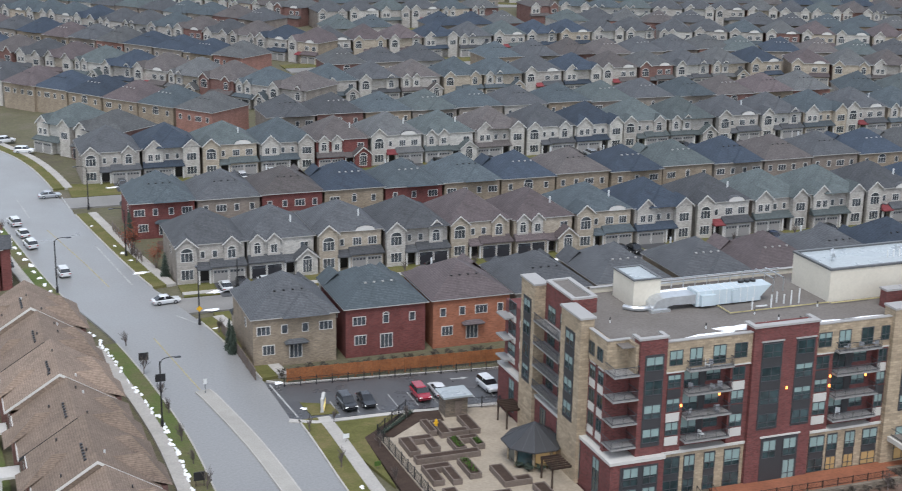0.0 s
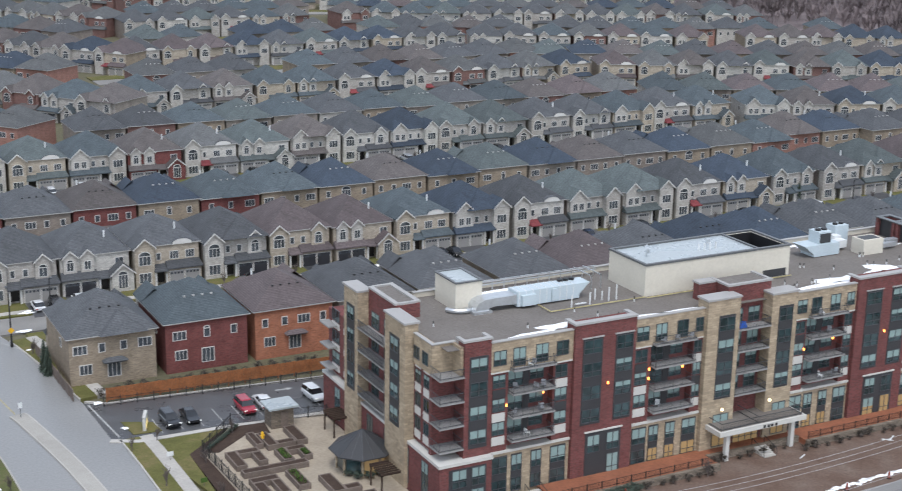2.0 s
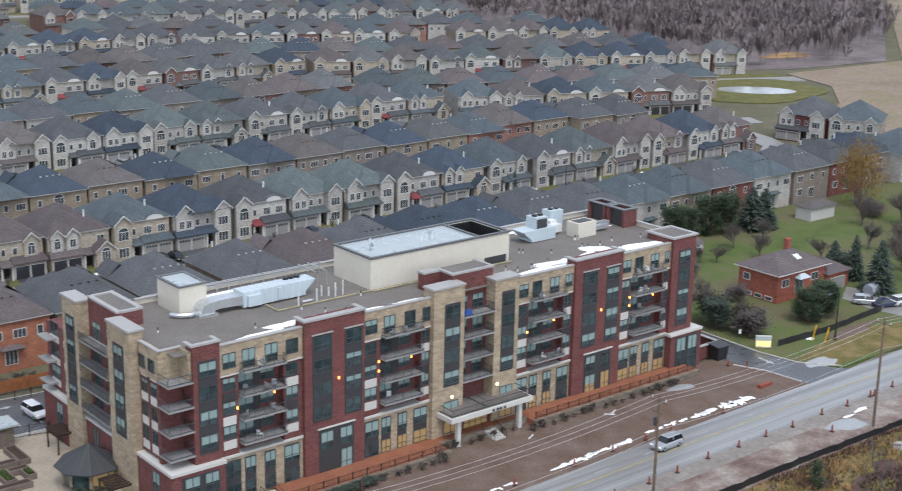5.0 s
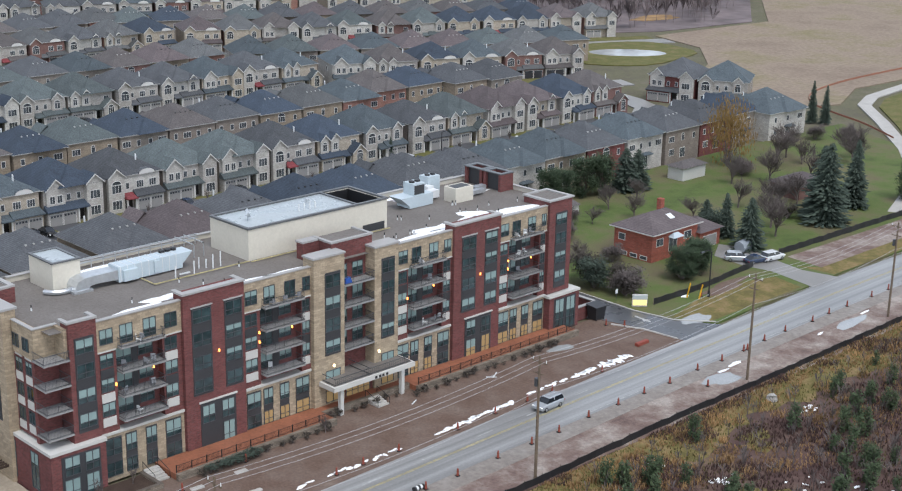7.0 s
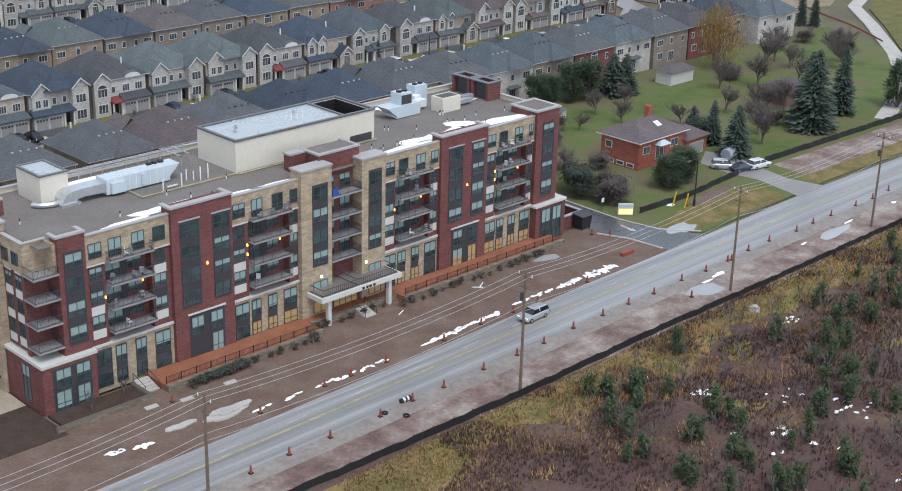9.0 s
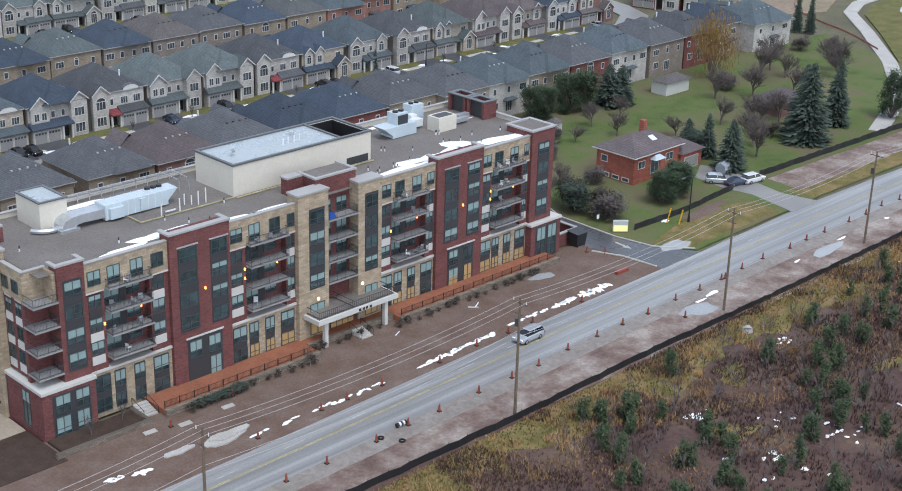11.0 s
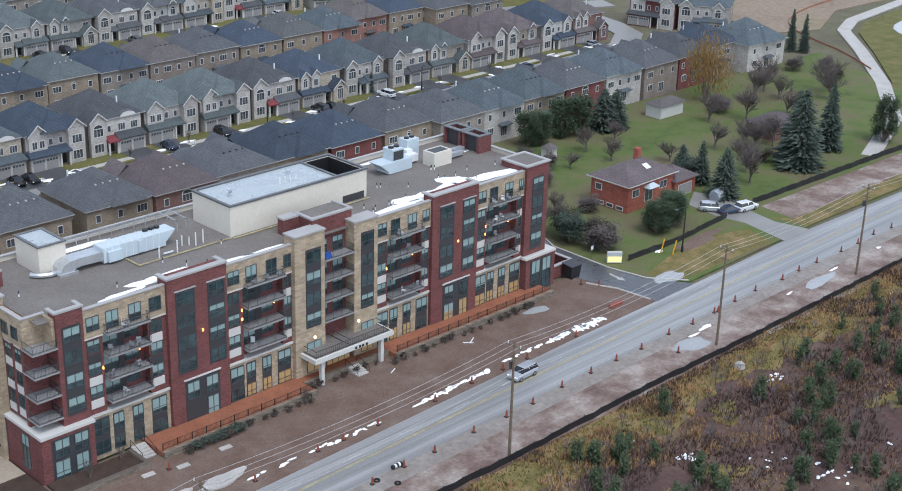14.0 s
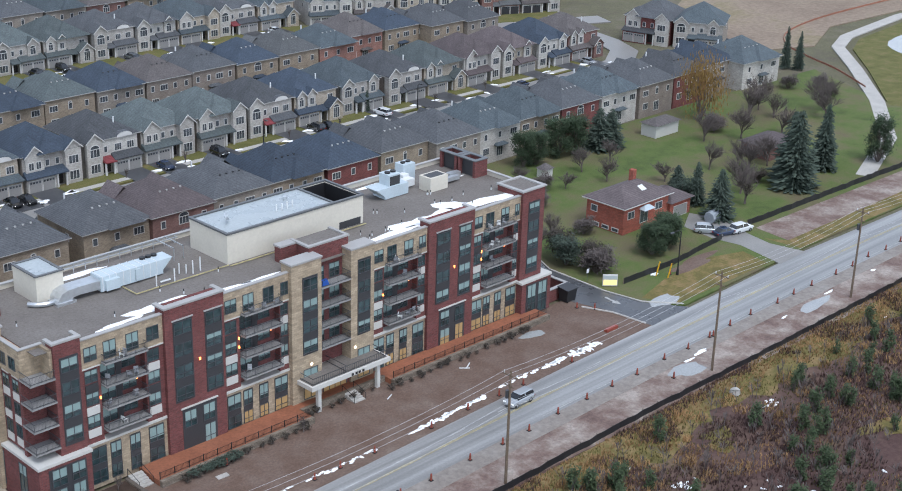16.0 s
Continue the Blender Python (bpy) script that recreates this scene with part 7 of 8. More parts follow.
CR = random.Random(9)
for i in range(26):
    x = 9 + i * 5.9 + CR.uniform(-0.8, 0.8)
    cone(x, -25.9 + min(1.8, 0.018 * max(0, x - 10)) + CR.uniform(-0.25, 0.25))
for x, y in ((82.2, -28.9), (97.9, -24.6), (12, -7.2), (21.8, -5.9), (17.8, -16.1), (27.5, -15.8), (31.6, -15.8), (37.2, -15.9), (46.9, -16.2), (54, -15.9), (60, -16.0), (64.9, -16.0), (75.4, -15.9), (92.2, -6.3), (90.4, -4.2), (112.4, -5.8)):
    cone(x, y)
barr = whole("fallen_barrier", Shape().box(86.8, 89.4, -13.2, -12.6, 0, 0.45), "orange", "orange plastic barrier lying at the roadside", "barrier")
dm_ = thing("dumpster", "dark green waste bin at the entrance", "bin")
part("body", Shape().add([(90.6, -2.0, 0.1), (92.6, -2.0, 0.1), (92.6, -0.4, 0.1), (90.6, -0.4, 0.1), (90.4, -2.2, 2.1), (92.8, -2.2, 2.1), (92.8, -0.2, 2.3), (90.4, -0.2, 2.3)], [(0, 1, 5, 4), (1, 2, 6, 5), (2, 3, 7, 6), (3, 0, 4, 7), (3, 2, 1, 0)]), "black", dm_)
part("lid", Shape().add([(90.3, -2.3, 2.1), (92.9, -2.3, 2.1), (92.9, -0.1, 2.3), (90.3, -0.1, 2.3), (90.3, -2.3, 2.2), (92.9, -2.3, 2.2), (92.9, -0.1, 2.42), (90.3, -0.1, 2.42)], [(4, 5, 6, 7), (0, 1, 5, 4), (1, 2, 6, 5), (2, 3, 7, 6), (3, 0, 4, 7)]), "dark_panel", dm_)
for x in (90.7, 92.3):
    part("wheel", Shape().tube((x, -2.0, 0.1), (x + 0.12, -2.0, 0.1), 0.12, 0.12, 8), "tyre", dm_)
for x, y, turn, wd in ((101.0, -2.2, -42, 2.4), (-23.6, 38.2, 70, 2.6)):
    sg = thing("site_sign", "low lit sign with a blue top and yellow panel", "sign", "", pose(x, y, 0.1, 0, 0, turn))
    part("frame", Shape().box(-wd / 2, wd / 2, -0.2, 0.2, 0, 1.9), "white_panel", sg)
    part("panel", Shape().box(-wd / 2 + 0.1, wd / 2 - 0.1, -0.24, -0.2, 0.2, 1.1), "sign_yellow", sg)
    part("panel", Shape().box(-wd / 2 + 0.1, wd / 2 - 0.1, -0.24, -0.2, 1.15, 1.8), "sign_blue", sg)
for x, y in ((99.6, 1.4),):
    sg = thing("road_sign", "small white sign on a post at the entrance", "sign")
    part("post", Shape().tube((x, y, 0), (x, y, 2.2), 0.04, 0.04), "rail", sg)
    part("plate", Shape().box(x - 0.3, x + 0.3, y - 0.06, y - 0.03, 1.6, 2.3), "white_metal", sg)
for x, y in ((110.2, -4.6), (111.0, -6.4)):
    part_ = thing("marker_post", "yellow marker post in the grass", "post", "", pose(x, y, 0, 8, 6, 0))
    part("post", Shape().box(-0.08, 0.08, -0.08, 0.08, 0, 2.6), "yellow_sign", part_)
whole("boulder", Shape().tube((84.8, -37.4, -0.2), (84.8, -37.4, 0.5), 0.85, 0.7, 9).tube((84.8, -37.4, 0.5), (84.9, -37.3, 0.85), 0.7, 0.3, 9), "concrete", "pale boulder in the scrub", "rock")
whole("debris", Shape().tube((48, -6.6, 0.05), (49.2, -6.1, 0.12), 0.08, 0.08).tube((62.5, -7.3, 0.05), (64.0, -6.5, 0.1), 0.09, 0.09).tube((61.8, -6.6, 0.08), (62.9, -7.6, 0.08), 0.08, 0.08), "white_metal", "white pipes left lying on the dirt", "debris")
whole("sand_mound", Shape().slab(blob(15.2, -13.5, 3.6, 1.0, SR, 18), -0.1, 0.16).slab(blob(15.4, -13.4, 2.6, 0.65, SR, 18), 0.1, 0.36).slab(blob(9.4, -12.6, 1.8, 0.6, SR, 16), -0.1, 0.14), "concrete", "low pale heap of sand at the roadside", "heap")
for x, y in ((12.8, -8.1), (19.0, -8.0), (8.7, -7.0)):
    whole("paving_slab", Shape().slab([(x, y), (x + 1.6, y - 0.1), (x + 1.7, y + 0.7), (x + 0.1, y + 0.8)], -0.05, 0.06), "concrete", "loose concrete slab on the dirt", "slab", "loose slabs")

for x, y in ((28.2, -25.6), (29.6, -27.7)):
    s = Shape()
    k = 14
    for i in range(k):
        a, b = i * math.tau / k, (i + 1) * math.tau / k
        s.tube((x + 0.32 * math.cos(a), y + 0.32 * math.sin(a), 0.1), (x + 0.32 * math.cos(b), y + 0.32 * math.sin(b), 0.1), 0.11, 0.11, 6)
    whole("tyre", s, "tyre", "old black tyre lying on the gravel shoulder", "tyre", "old tyres")
drum = thing("traffic_drum", "fallen striped traffic drum on the gravel shoulder", "traffic cone")
for i in range(5):
    part("band", Shape().tube((31.2 + i * 0.3, -25.0, 0.3), (31.5 + i * 0.3, -25.0, 0.3), 0.28, 0.28, 10), "white_metal" if i % 2 else "black", drum)

# ---- cars ----


def car(x, y, turn, paint, suv=False, covered=False, z=0.02, label=""):
    names = {"w": "white", "k": "black", "g": "dark grey", "s": "silver", "r": "red", "b": "dark blue"}
    kind = "sport utility car" if suv else "saloon car"
    b = thing("car", label or f"parked {names[paint]} {kind} with tinted windows", "car", "cars", pose(x, y, z, 0, 0, turn))
    key = ("car", paint, suv)
    if key not in HOUSE_CACHE:
        L, W = (4.7, 1.88) if suv else (4.6, 1.8)
        h1, h2 = (1.05, 1.68) if suv else (0.88, 1.42)
        body = [(-L / 2, 0.45, 0.75, 0.78), (-L / 2 + 0.25, 0.28, h1 - 0.12, 0.94), (-L * 0.2, 0.22, h1, 1.0), (0, 0.22, h1, 1.0), (L * 0.3, 0.22, h1, 1.0), (L / 2 - 0.2, 0.26, h1 - 0.02, 0.95), (L / 2, 0.42, h1 - 0.12, 0.84)]
        s = Shape()
        v = []
        for q, z0, z1, k in body:
            hw = W / 2 * k
            v += [(-hw * 0.92, q, z0), (-hw, q, z0 + 0.25), (-hw, q, z1 - 0.12), (-hw * 0.9, q, z1), (hw * 0.9, q, z1), (hw, q, z1 - 0.12), (hw, q, z0 + 0.25), (hw * 0.92, q, z0)]
        n = len(body)
        f = [(8 * i + a, 8 * i + (a + 1) % 8, 8 * i + 8 + (a + 1) % 8, 8 * i + 8 + a) for i in range(n - 1) for a in range(8)]
        s.add(v, f + [tuple(range(7, -1, -1)), tuple(range(8 * n - 8, 8 * n))])
        r0, r1 = (-0.55, L / 2 - 0.45) if suv else (-0.35, L / 2 - 1.25)
        w1 = W / 2 * 0.9
        c = Shape().add([(-w1, -1.15, h1 - 0.02), (w1, -1.15, h1 - 0.02), (w1, L / 2 - (0.15 if suv else 0.45), h1 - 0.02), (-w1, L / 2 - (0.15 if suv else 0.45), h1 - 0.02), (-w1 * 0.8, r0, h2 - 0.04), (w1 * 0.8, r0, h2 - 0.04), (w1 * 0.8, r1, h2 - 0.04), (-w1 * 0.8, r1, h2 - 0.04)], [(0, 1, 5, 4), (1, 2, 6, 5), (2, 3, 7, 6), (3, 0, 4, 7), (4, 5, 6, 7)])
        rf = Shape().add([(-w1 * 0.84, r0 - 0.05, h2 - 0.06), (w1 * 0.84, r0 - 0.05, h2 - 0.06), (w1 * 0.84, r1 + 0.05, h2 - 0.06), (-w1 * 0.84, r1 + 0.05, h2 - 0.06), (-w1 * 0.7, r0 + 0.15, h2 + 0.03), (w1 * 0.7, r0 + 0.15, h2 + 0.03), (w1 * 0.7, r1 - 0.1, h2 + 0.03), (-w1 * 0.7, r1 - 0.1, h2 + 0.03)], [(0, 1, 5, 4), (1, 2, 6, 5), (2, 3, 7, 6), (3, 0, 4, 7), (4, 5, 6, 7)])
        pl = Shape()
        for sx in (-1, 1):
            pl.add([(sx * w1 * 0.99, 0.25, h1), (sx * w1 * 0.99, 0.4, h1), (sx * w1 * 0.81, 0.4, h2 - 0.05), (sx * w1 * 0.81, 0.25, h2 - 0.05)], [(0, 1, 2, 3)])
        lamp = lambda sx, yy: Shape().box(sx * W * 0.36 - 0.2, sx * W * 0.36 + 0.2, yy - 0.06, yy + 0.06, h1 - 0.36, h1 - 0.2)
        items = [("body", s.mesh("body", ["car_" + paint])), ("glasshouse", c.mesh("glasshouse", ["car_glass"])), ("roof", rf.mesh("roof", ["car_" + paint])), ("pillar", pl.mesh("pillar", ["car_" + paint]))]
        for sx in (-1, 1):
            items.append(("headlight", lamp(sx, -L / 2 + 0.12).mesh("headlight", ["head"])))
            items.append(("tail_light", lamp(sx, L / 2 - 0.05).mesh("tail_light", ["tail"])))
        for sx in (-1, 1):
            for yy in (-L * 0.3, L * 0.29):
                a, o = sx * (W / 2 - 0.2), sx * (W / 2 + 0.01)
                t = Shape().tube((a, yy, 0.33), (o, yy, 0.33), 0.33, 0.33, 12)
                rm = Shape().tube((o - sx * 0.02, yy, 0.33), (o + sx * 0.015, yy, 0.33), 0.21, 0.19, 8)
                items.append(("wheel", t.mesh("wheel", ["tyre"]), rm.mesh("rim", ["rim"])))
        HOUSE_CACHE[key] = items
    for it in HOUSE_CACHE[key]:
        o = part(it[0], it[1], None, b)
        if len(it) > 2:
            part("rim", it[2], None, o)
    return b


# turn 0: nose towards -y
for x, y, t, c, s in ((-20.3, 38.2, 2, "k", 1), (-17.5, 38.4, 0, "k", 0), (-9.8, 38.3, 0, "r", 1), (-7.0, 38.9, 178, "w", 0), (0.2, 38.4, 4, "w", 1), (133.2, 1.5, 40, "s", 1), (134.8, -1.2, 75, "b", 0), (138.4, -2.2, 80, "w", 1),
                      (-36.4, 88.6, 97, "w", 0), (-48.4, 164.2, 96, "s", 0), (-50.8, 109, 188, "w", 1), (-54.8, 128, 190, "w", 1), (-55.6, 136, 190, "w", 0), (-56.6, 144.5, 190, "w", 1), (-54.0, 222, 105, "w", 1), (-50.4, 209, 75, "w", 1),
                      (-42, 208, 20, "w", 1)):
    car(x, y, t, c, bool(s))
car(60.5, -19.2, -88, "s", True, label="silver sport utility car on the road")
whole("covered_boat", Shape().tube((137.5, 4.2, 0.9), (140.5, 4.4, 1.1), 1.1, 1.2, 8).tube((140.5, 4.4, 1.1), (144.8, 4.8, 1.0), 1.2, 0.4, 8).tube((138, 4.2, -0.05), (138, 4.2, 0.6), 0.3, 0.3, 8).tube((142, 4.6, -0.05), (142, 4.6, 0.6), 0.3, 0.3, 8), "cover", "boat under a silver-grey tarpaulin", "boat")
DR = random.Random(14)
for i, (x, y, w) in enumerate(DRIVES):
    fixed = {0: "wk", 1: "ws", 3: "k", 6: "kk", 9: "b", 10: "k", 12: "kk", 13: "w"}
    cs = fixed.get(i, "") if i < 19 else DR.choice(["", "", "w", "k", "s", "g", "wk"])
    for k, c in enumerate(cs):
        car(x - w / 4 + k * w / 2, y - 3.6 - DR.uniform(0, 1.0), 0 if DR.random() < 0.6 else 180, c, DR.random() < 0.5, z=0.08)
for x, y, t, c in ((120, 84.2, 90, "s"), (180, 89.0, 270, "b"), (196, 84, 90, "w"), (100, 160.8, 270, "w"), (112, 161, 270, "b"), (215, 140, 247, "w"), (150, 156.6, 90, "k")):
    car(x, y, t, c, DR.random() < 0.5)

# ---- snow ----
sp = []
for i in range(60):
    y = 6 + i * 1.35
    ax = np.interp(y, [14, 40, 73, 102], [-34.5, -35.2, -39.2, -45.5])
    if SR.random() < 0.75:
        sp.append((ax - 9.5 + SR.uniform(-0.25, 0.25), y, SR.uniform(0.15, 0.4), SR.uniform(0.4, 0.9), 0.1))
for i in range(12):
    y = 96 + i * 4
    ax = np.interp(y, [102, 148], [-45.5, -52])
    sp.append((ax - 8.2 + SR.uniform(-0.4, 0.4), y, 0.4, SR.uniform(0.6, 1.4), 0.1))
for i in range(26):
    y = 14 + i * 5
    ax = np.interp(y, [14, 40, 73, 102, 148], [-34.5, -35.2, -39.2, -45.5, -52])
    if SR.random() < 0.5 and not (74 < y < 98):
        sp.append((ax + SR.uniform(7.8, 9.3), y, SR.uniform(0.15, 0.5), SR.uniform(0.2, 0.7), 0.1))
for i, (x, y, w) in enumerate(DRIVES):
    for k in range(SR.choice((1, 2, 3))):
        sp.append((x + SR.choice((-1, 1)) * (w / 2 + SR.uniform(0.2, 1.4)), y - SR.uniform(2.5, 8.5), SR.uniform(0.5, 1.5), SR.uniform(0.3, 0.9), 0.06))
for i in range(20):
    sp.append((SR.uniform(-25, 200), 81.5 + SR.uniform(-0.6, 0.6), SR.uniform(0.6, 2.0), SR.uniform(0.25, 0.5), 0.03))
for x0, x1, wide, chance in ((0.5, 4.5, 0.5, 0.8), (17.5, 25.5, 0.35, 0.6), (27, 37.8, 0.32, 0.75), (44.5, 58.6, 0.42, 0.97), (62.5, 74, 0.34, 0.8), (72, 75.5, 0.6, 1.0), (77, 83.5, 0.9, 1.0)):
    x = x0
    while x < x1:
        if SR.random() < chance:
            sp.append((x, np.interp(x, [0, 4, 18, 40, 58, 65, 84], [-12.4, -13.7, -15.2, -15.5, -14.8, -14.3, -14.5]) + SR.uniform(-0.25, 0.25), SR.uniform(0.25, 0.8), wide * SR.uniform(0.35, 0.95), 0.0))
        x += 0.55
for x in range(112, 200, 14):
    sp.append((x, -27.8 + SR.uniform(-0.5, 0.5), SR.uniform(0.6, 1.4), SR.uniform(0.15, 0.3), -0.02))
sp += [(88.5, -27.0, 1.0, 0.3, -0.02), (92, -26.5, 1.8, 0.35, -0.02), (-30, 83, 1.6, 0.5, 0.06), (-24, 81, 2.2, 0.5, 0.06), (-14, 96, 0.9, 0.5, 0.08), (-38, 106, 1.6, 0.6, 0.1), (110.5, -4.0, 1.0, 0.4, 0.04)]
snow("snow_patches", sp, "scattered patches of old ploughed snow")
whole("puddles", Shape().slab(blob(85.8, -28.6, 3.4, 1.6, SR), -0.1, -0.012).slab(blob(78, -6, 2.2, 1.0, SR), -0.1, 0.0).slab(blob(120, -28.6, 5, 1.0, SR), -0.1, -0.012).slab(blob(103, -11.6, 3.6, 1.4, SR), -0.1, 0.028), "water", "shallow grey puddles on mud", "puddle", "", "stuff")

# ---- pond, far fields, wood ----
whole("field", Shape().slab([(256, 74), (275, 66), (300, 76), (420, 70), (900, 40), (1300, 300), (620, 330), (400, 172), (335, 176), (326, 150), (300, 128), (268, 112)], -0.35, -0.05), "field", "brown ploughed field in the distance", "field", "", "structure")
whole("grass_bank", Shape().slab(blob(297, 158, 26, 20, SR, 24, 0.15), -0.3, 0.0), "lawn", "yellow-green bank round the pond", "bank", "", "structure")
whole("pond", Shape().slab([(297 + 13 * math.cos(a) * 0.72 - 7 * math.sin(a) * 0.7, 158 + -13 * math.cos(a) * 0.7 * 0.95 - 7 * math.sin(a) * 0.72) for a in (-i * math.tau / 28 for i in range(28))], -0.2, 0.03), "water", "pale frozen pond among grass banks", "pond", "", "structure")
whole("grass_bank", Shape().slab([(236, 22), (262, 42), (280, 57), (292, 62), (330, 66), (420, 60), (420, -10), (262, -18)], -0.3, 0.01), "lawn", "yellow-green bank inside the winding path", "bank", "", "structure")
whole("pond", Shape().slab(blob(312, 44, 26, 13, SR, 26, 0.12), -0.2, 0.04), "water", "pale frozen basin beyond the path", "pond", "", "structure")
whole("basin_bed", Shape().slab(blob(318, 36, 17, 8, SR, 22, 0.12), -0.2, 0.07), "mulch", "dark bare bed in the basin", "bank", "", "structure")
of = thing("safety_fence", "sagging faded orange plastic safety fence in the field", "fence")
op = smooth([(246, 34), (256, 48), (262, 60), (270, 72), (284, 80), (310, 84), (350, 84)], 5)
for a, b in zip(op, op[1:]):
    part("panel", Shape().add([(a[0], a[1], -0.05), (b[0], b[1], -0.05), (b[0], b[1], 0.5), (a[0], a[1], 0.42), (a[0] + 0.05, a[1] - 0.05, -0.05), (b[0] + 0.05, b[1] - 0.05, -0.05), (b[0] + 0.05, b[1] - 0.05, 0.5), (a[0] + 0.05, a[1] - 0.05, 0.42)], [(0, 1, 2, 3), (7, 6, 5, 4), (3, 2, 6, 7)]), "mesh_orange", of)
whole("wood_floor", Shape().slab([(330, 190), (345, 182), (395, 176), (620, 332), (1400, 300), (1500, 1900), (380, 1900), (352, 500), (338, 400), (336, 300)], -0.32, -0.1), "forest", "dark leaf-strewn floor of the bare wood", "wood", "", "structure")
whole("clearing", Shape().slab(blob(372, 205, 14, 5, SR, 18), -0.2, 0.0), "tuft", "pale straw clearing at the wood's edge", "field", "", "structure")
TR = random.Random(17)


def broom(s, x, y, z, h, r, n, wide=0.12):
    """A bare crown seen from afar: a trunk and a spray of tapering twigs."""
    s.add([(x - 0.15, y, z), (x + 0.15, y, z), (x, y, z + h * 0.7)], [(0, 1, 2)])
    for i in range(n):
        a = TR.uniform(0, 6.28)
        z0 = z + h * TR.uniform(0.25, 0.6)
        e = r * TR.uniform(0.4, 1)
        ex, ey, ez = x + e * math.cos(a), y + e * math.sin(a), z + h * TR.uniform(0.7, 1.05)
        t = wide * TR.uniform(0.6, 1.4)
        px, py = -math.sin(a) * t, math.cos(a) * t
        s.add([(x, y, z0), (ex + px, ey + py, ez), (ex - px, ey - py, ez + t)], [(0, 1, 2)])


wood = Shape()
k = 0
while k < 5200:
    x, y = TR.uniform(330, 900), TR.uniform(178, 1150)
    d = math.hypot(x + 69, y + 131)
    if TR.random() > (420 / d) ** 1.5:
        continue
    if x < 332 + 0.02 * (y - 200) + (6 if y > 190 else 40) or y < 178 + max(0, (x - 395)) * 0.68 + 8 * math.sin(x * 0.05) or (x - 372) ** 2 / 300 + (y - 205) ** 2 / 40 < 1:
        continue
    broom(wood, x, y, -0.15, TR.uniform(7, 12), TR.uniform(2.4, 4.4), 16, 0.32)
    k += 1
whole("bare_wood", wood, "forest", "dense grey-brown leafless wood", "trees", "", "stuff")

# ---- trees ----


def bare_tree_meshes(seed, h, spread, twigs, thin=0.024):
    rng = random.Random(seed)
    t, c = Shape(), Shape()

    def limb(p, d, ln, r, depth):
        q = p + d * ln
        (t if depth < 2 else c).tube(p, q, r, r * 0.62, 5 if depth < 2 else 3)
        if depth >= twigs:
            return
        for i in range((6, 4, 4, 3, 3)[depth]):
            n = (d + Vector((rng.uniform(-1, 1), rng.uniform(-1, 1), rng.uniform(-0.1, 0.75))) * spread).normalized()
            limb(p + d * ln * rng.uniform(0.35, 1.0), n, ln * rng.uniform(0.62, 0.92), max(thin, r * 0.6), depth + 1)

    limb(Vector((0, 0, -0.1)), Vector((rng.uniform(-0.05, 0.05), rng.uniform(-0.05, 0.05), 1)).normalized(), h * 0.25, h * 0.02, 0)
    return t.mesh("trunk", ["bark"]), c.mesh("crown", ["twig"])


def conifer_meshes(seed, h, r, mat):
    rng = random.Random(seed)
    t = Shape().tube((0, 0, -0.1), (0, 0, h * 0.9), h * 0.02, 0.03, 6)
    c = Shape()
    z = h * 0.06
    while z < h * 0.98:
        f = 1 - z / h
        n = int(13 + 30 * f)
        for i in range(n):
            a = rng.uniform(0, 6.28)
            ln = r * (f ** 0.62) * rng.uniform(0.35, 1.2) + 0.15
            for k in range(4):
                e = ln * (k + 1) / 4
                w = 0.10 * ln * (1.3 - 0.2 * k) + 0.07
                cx, cy = math.cos(a), math.sin(a)
                zz = z - 0.2 * e + rng.uniform(-0.22, 0.22)
                b = e - ln * 0.34
                c.add([(cx * b, cy * b, zz + 0.14), (cx * e - cy * w, cy * e + cx * w, zz - 0.14), (cx * (e + 0.16 * ln), cy * (e + 0.16 * ln), zz - 0.06), (cx * e + cy * w, cy * e - cx * w, zz - 0.14)], [(0, 1, 2, 3)])
        z += h * 0.036
    return t.mesh("trunk", ["bark"]), c.mesh("crown", [mat])


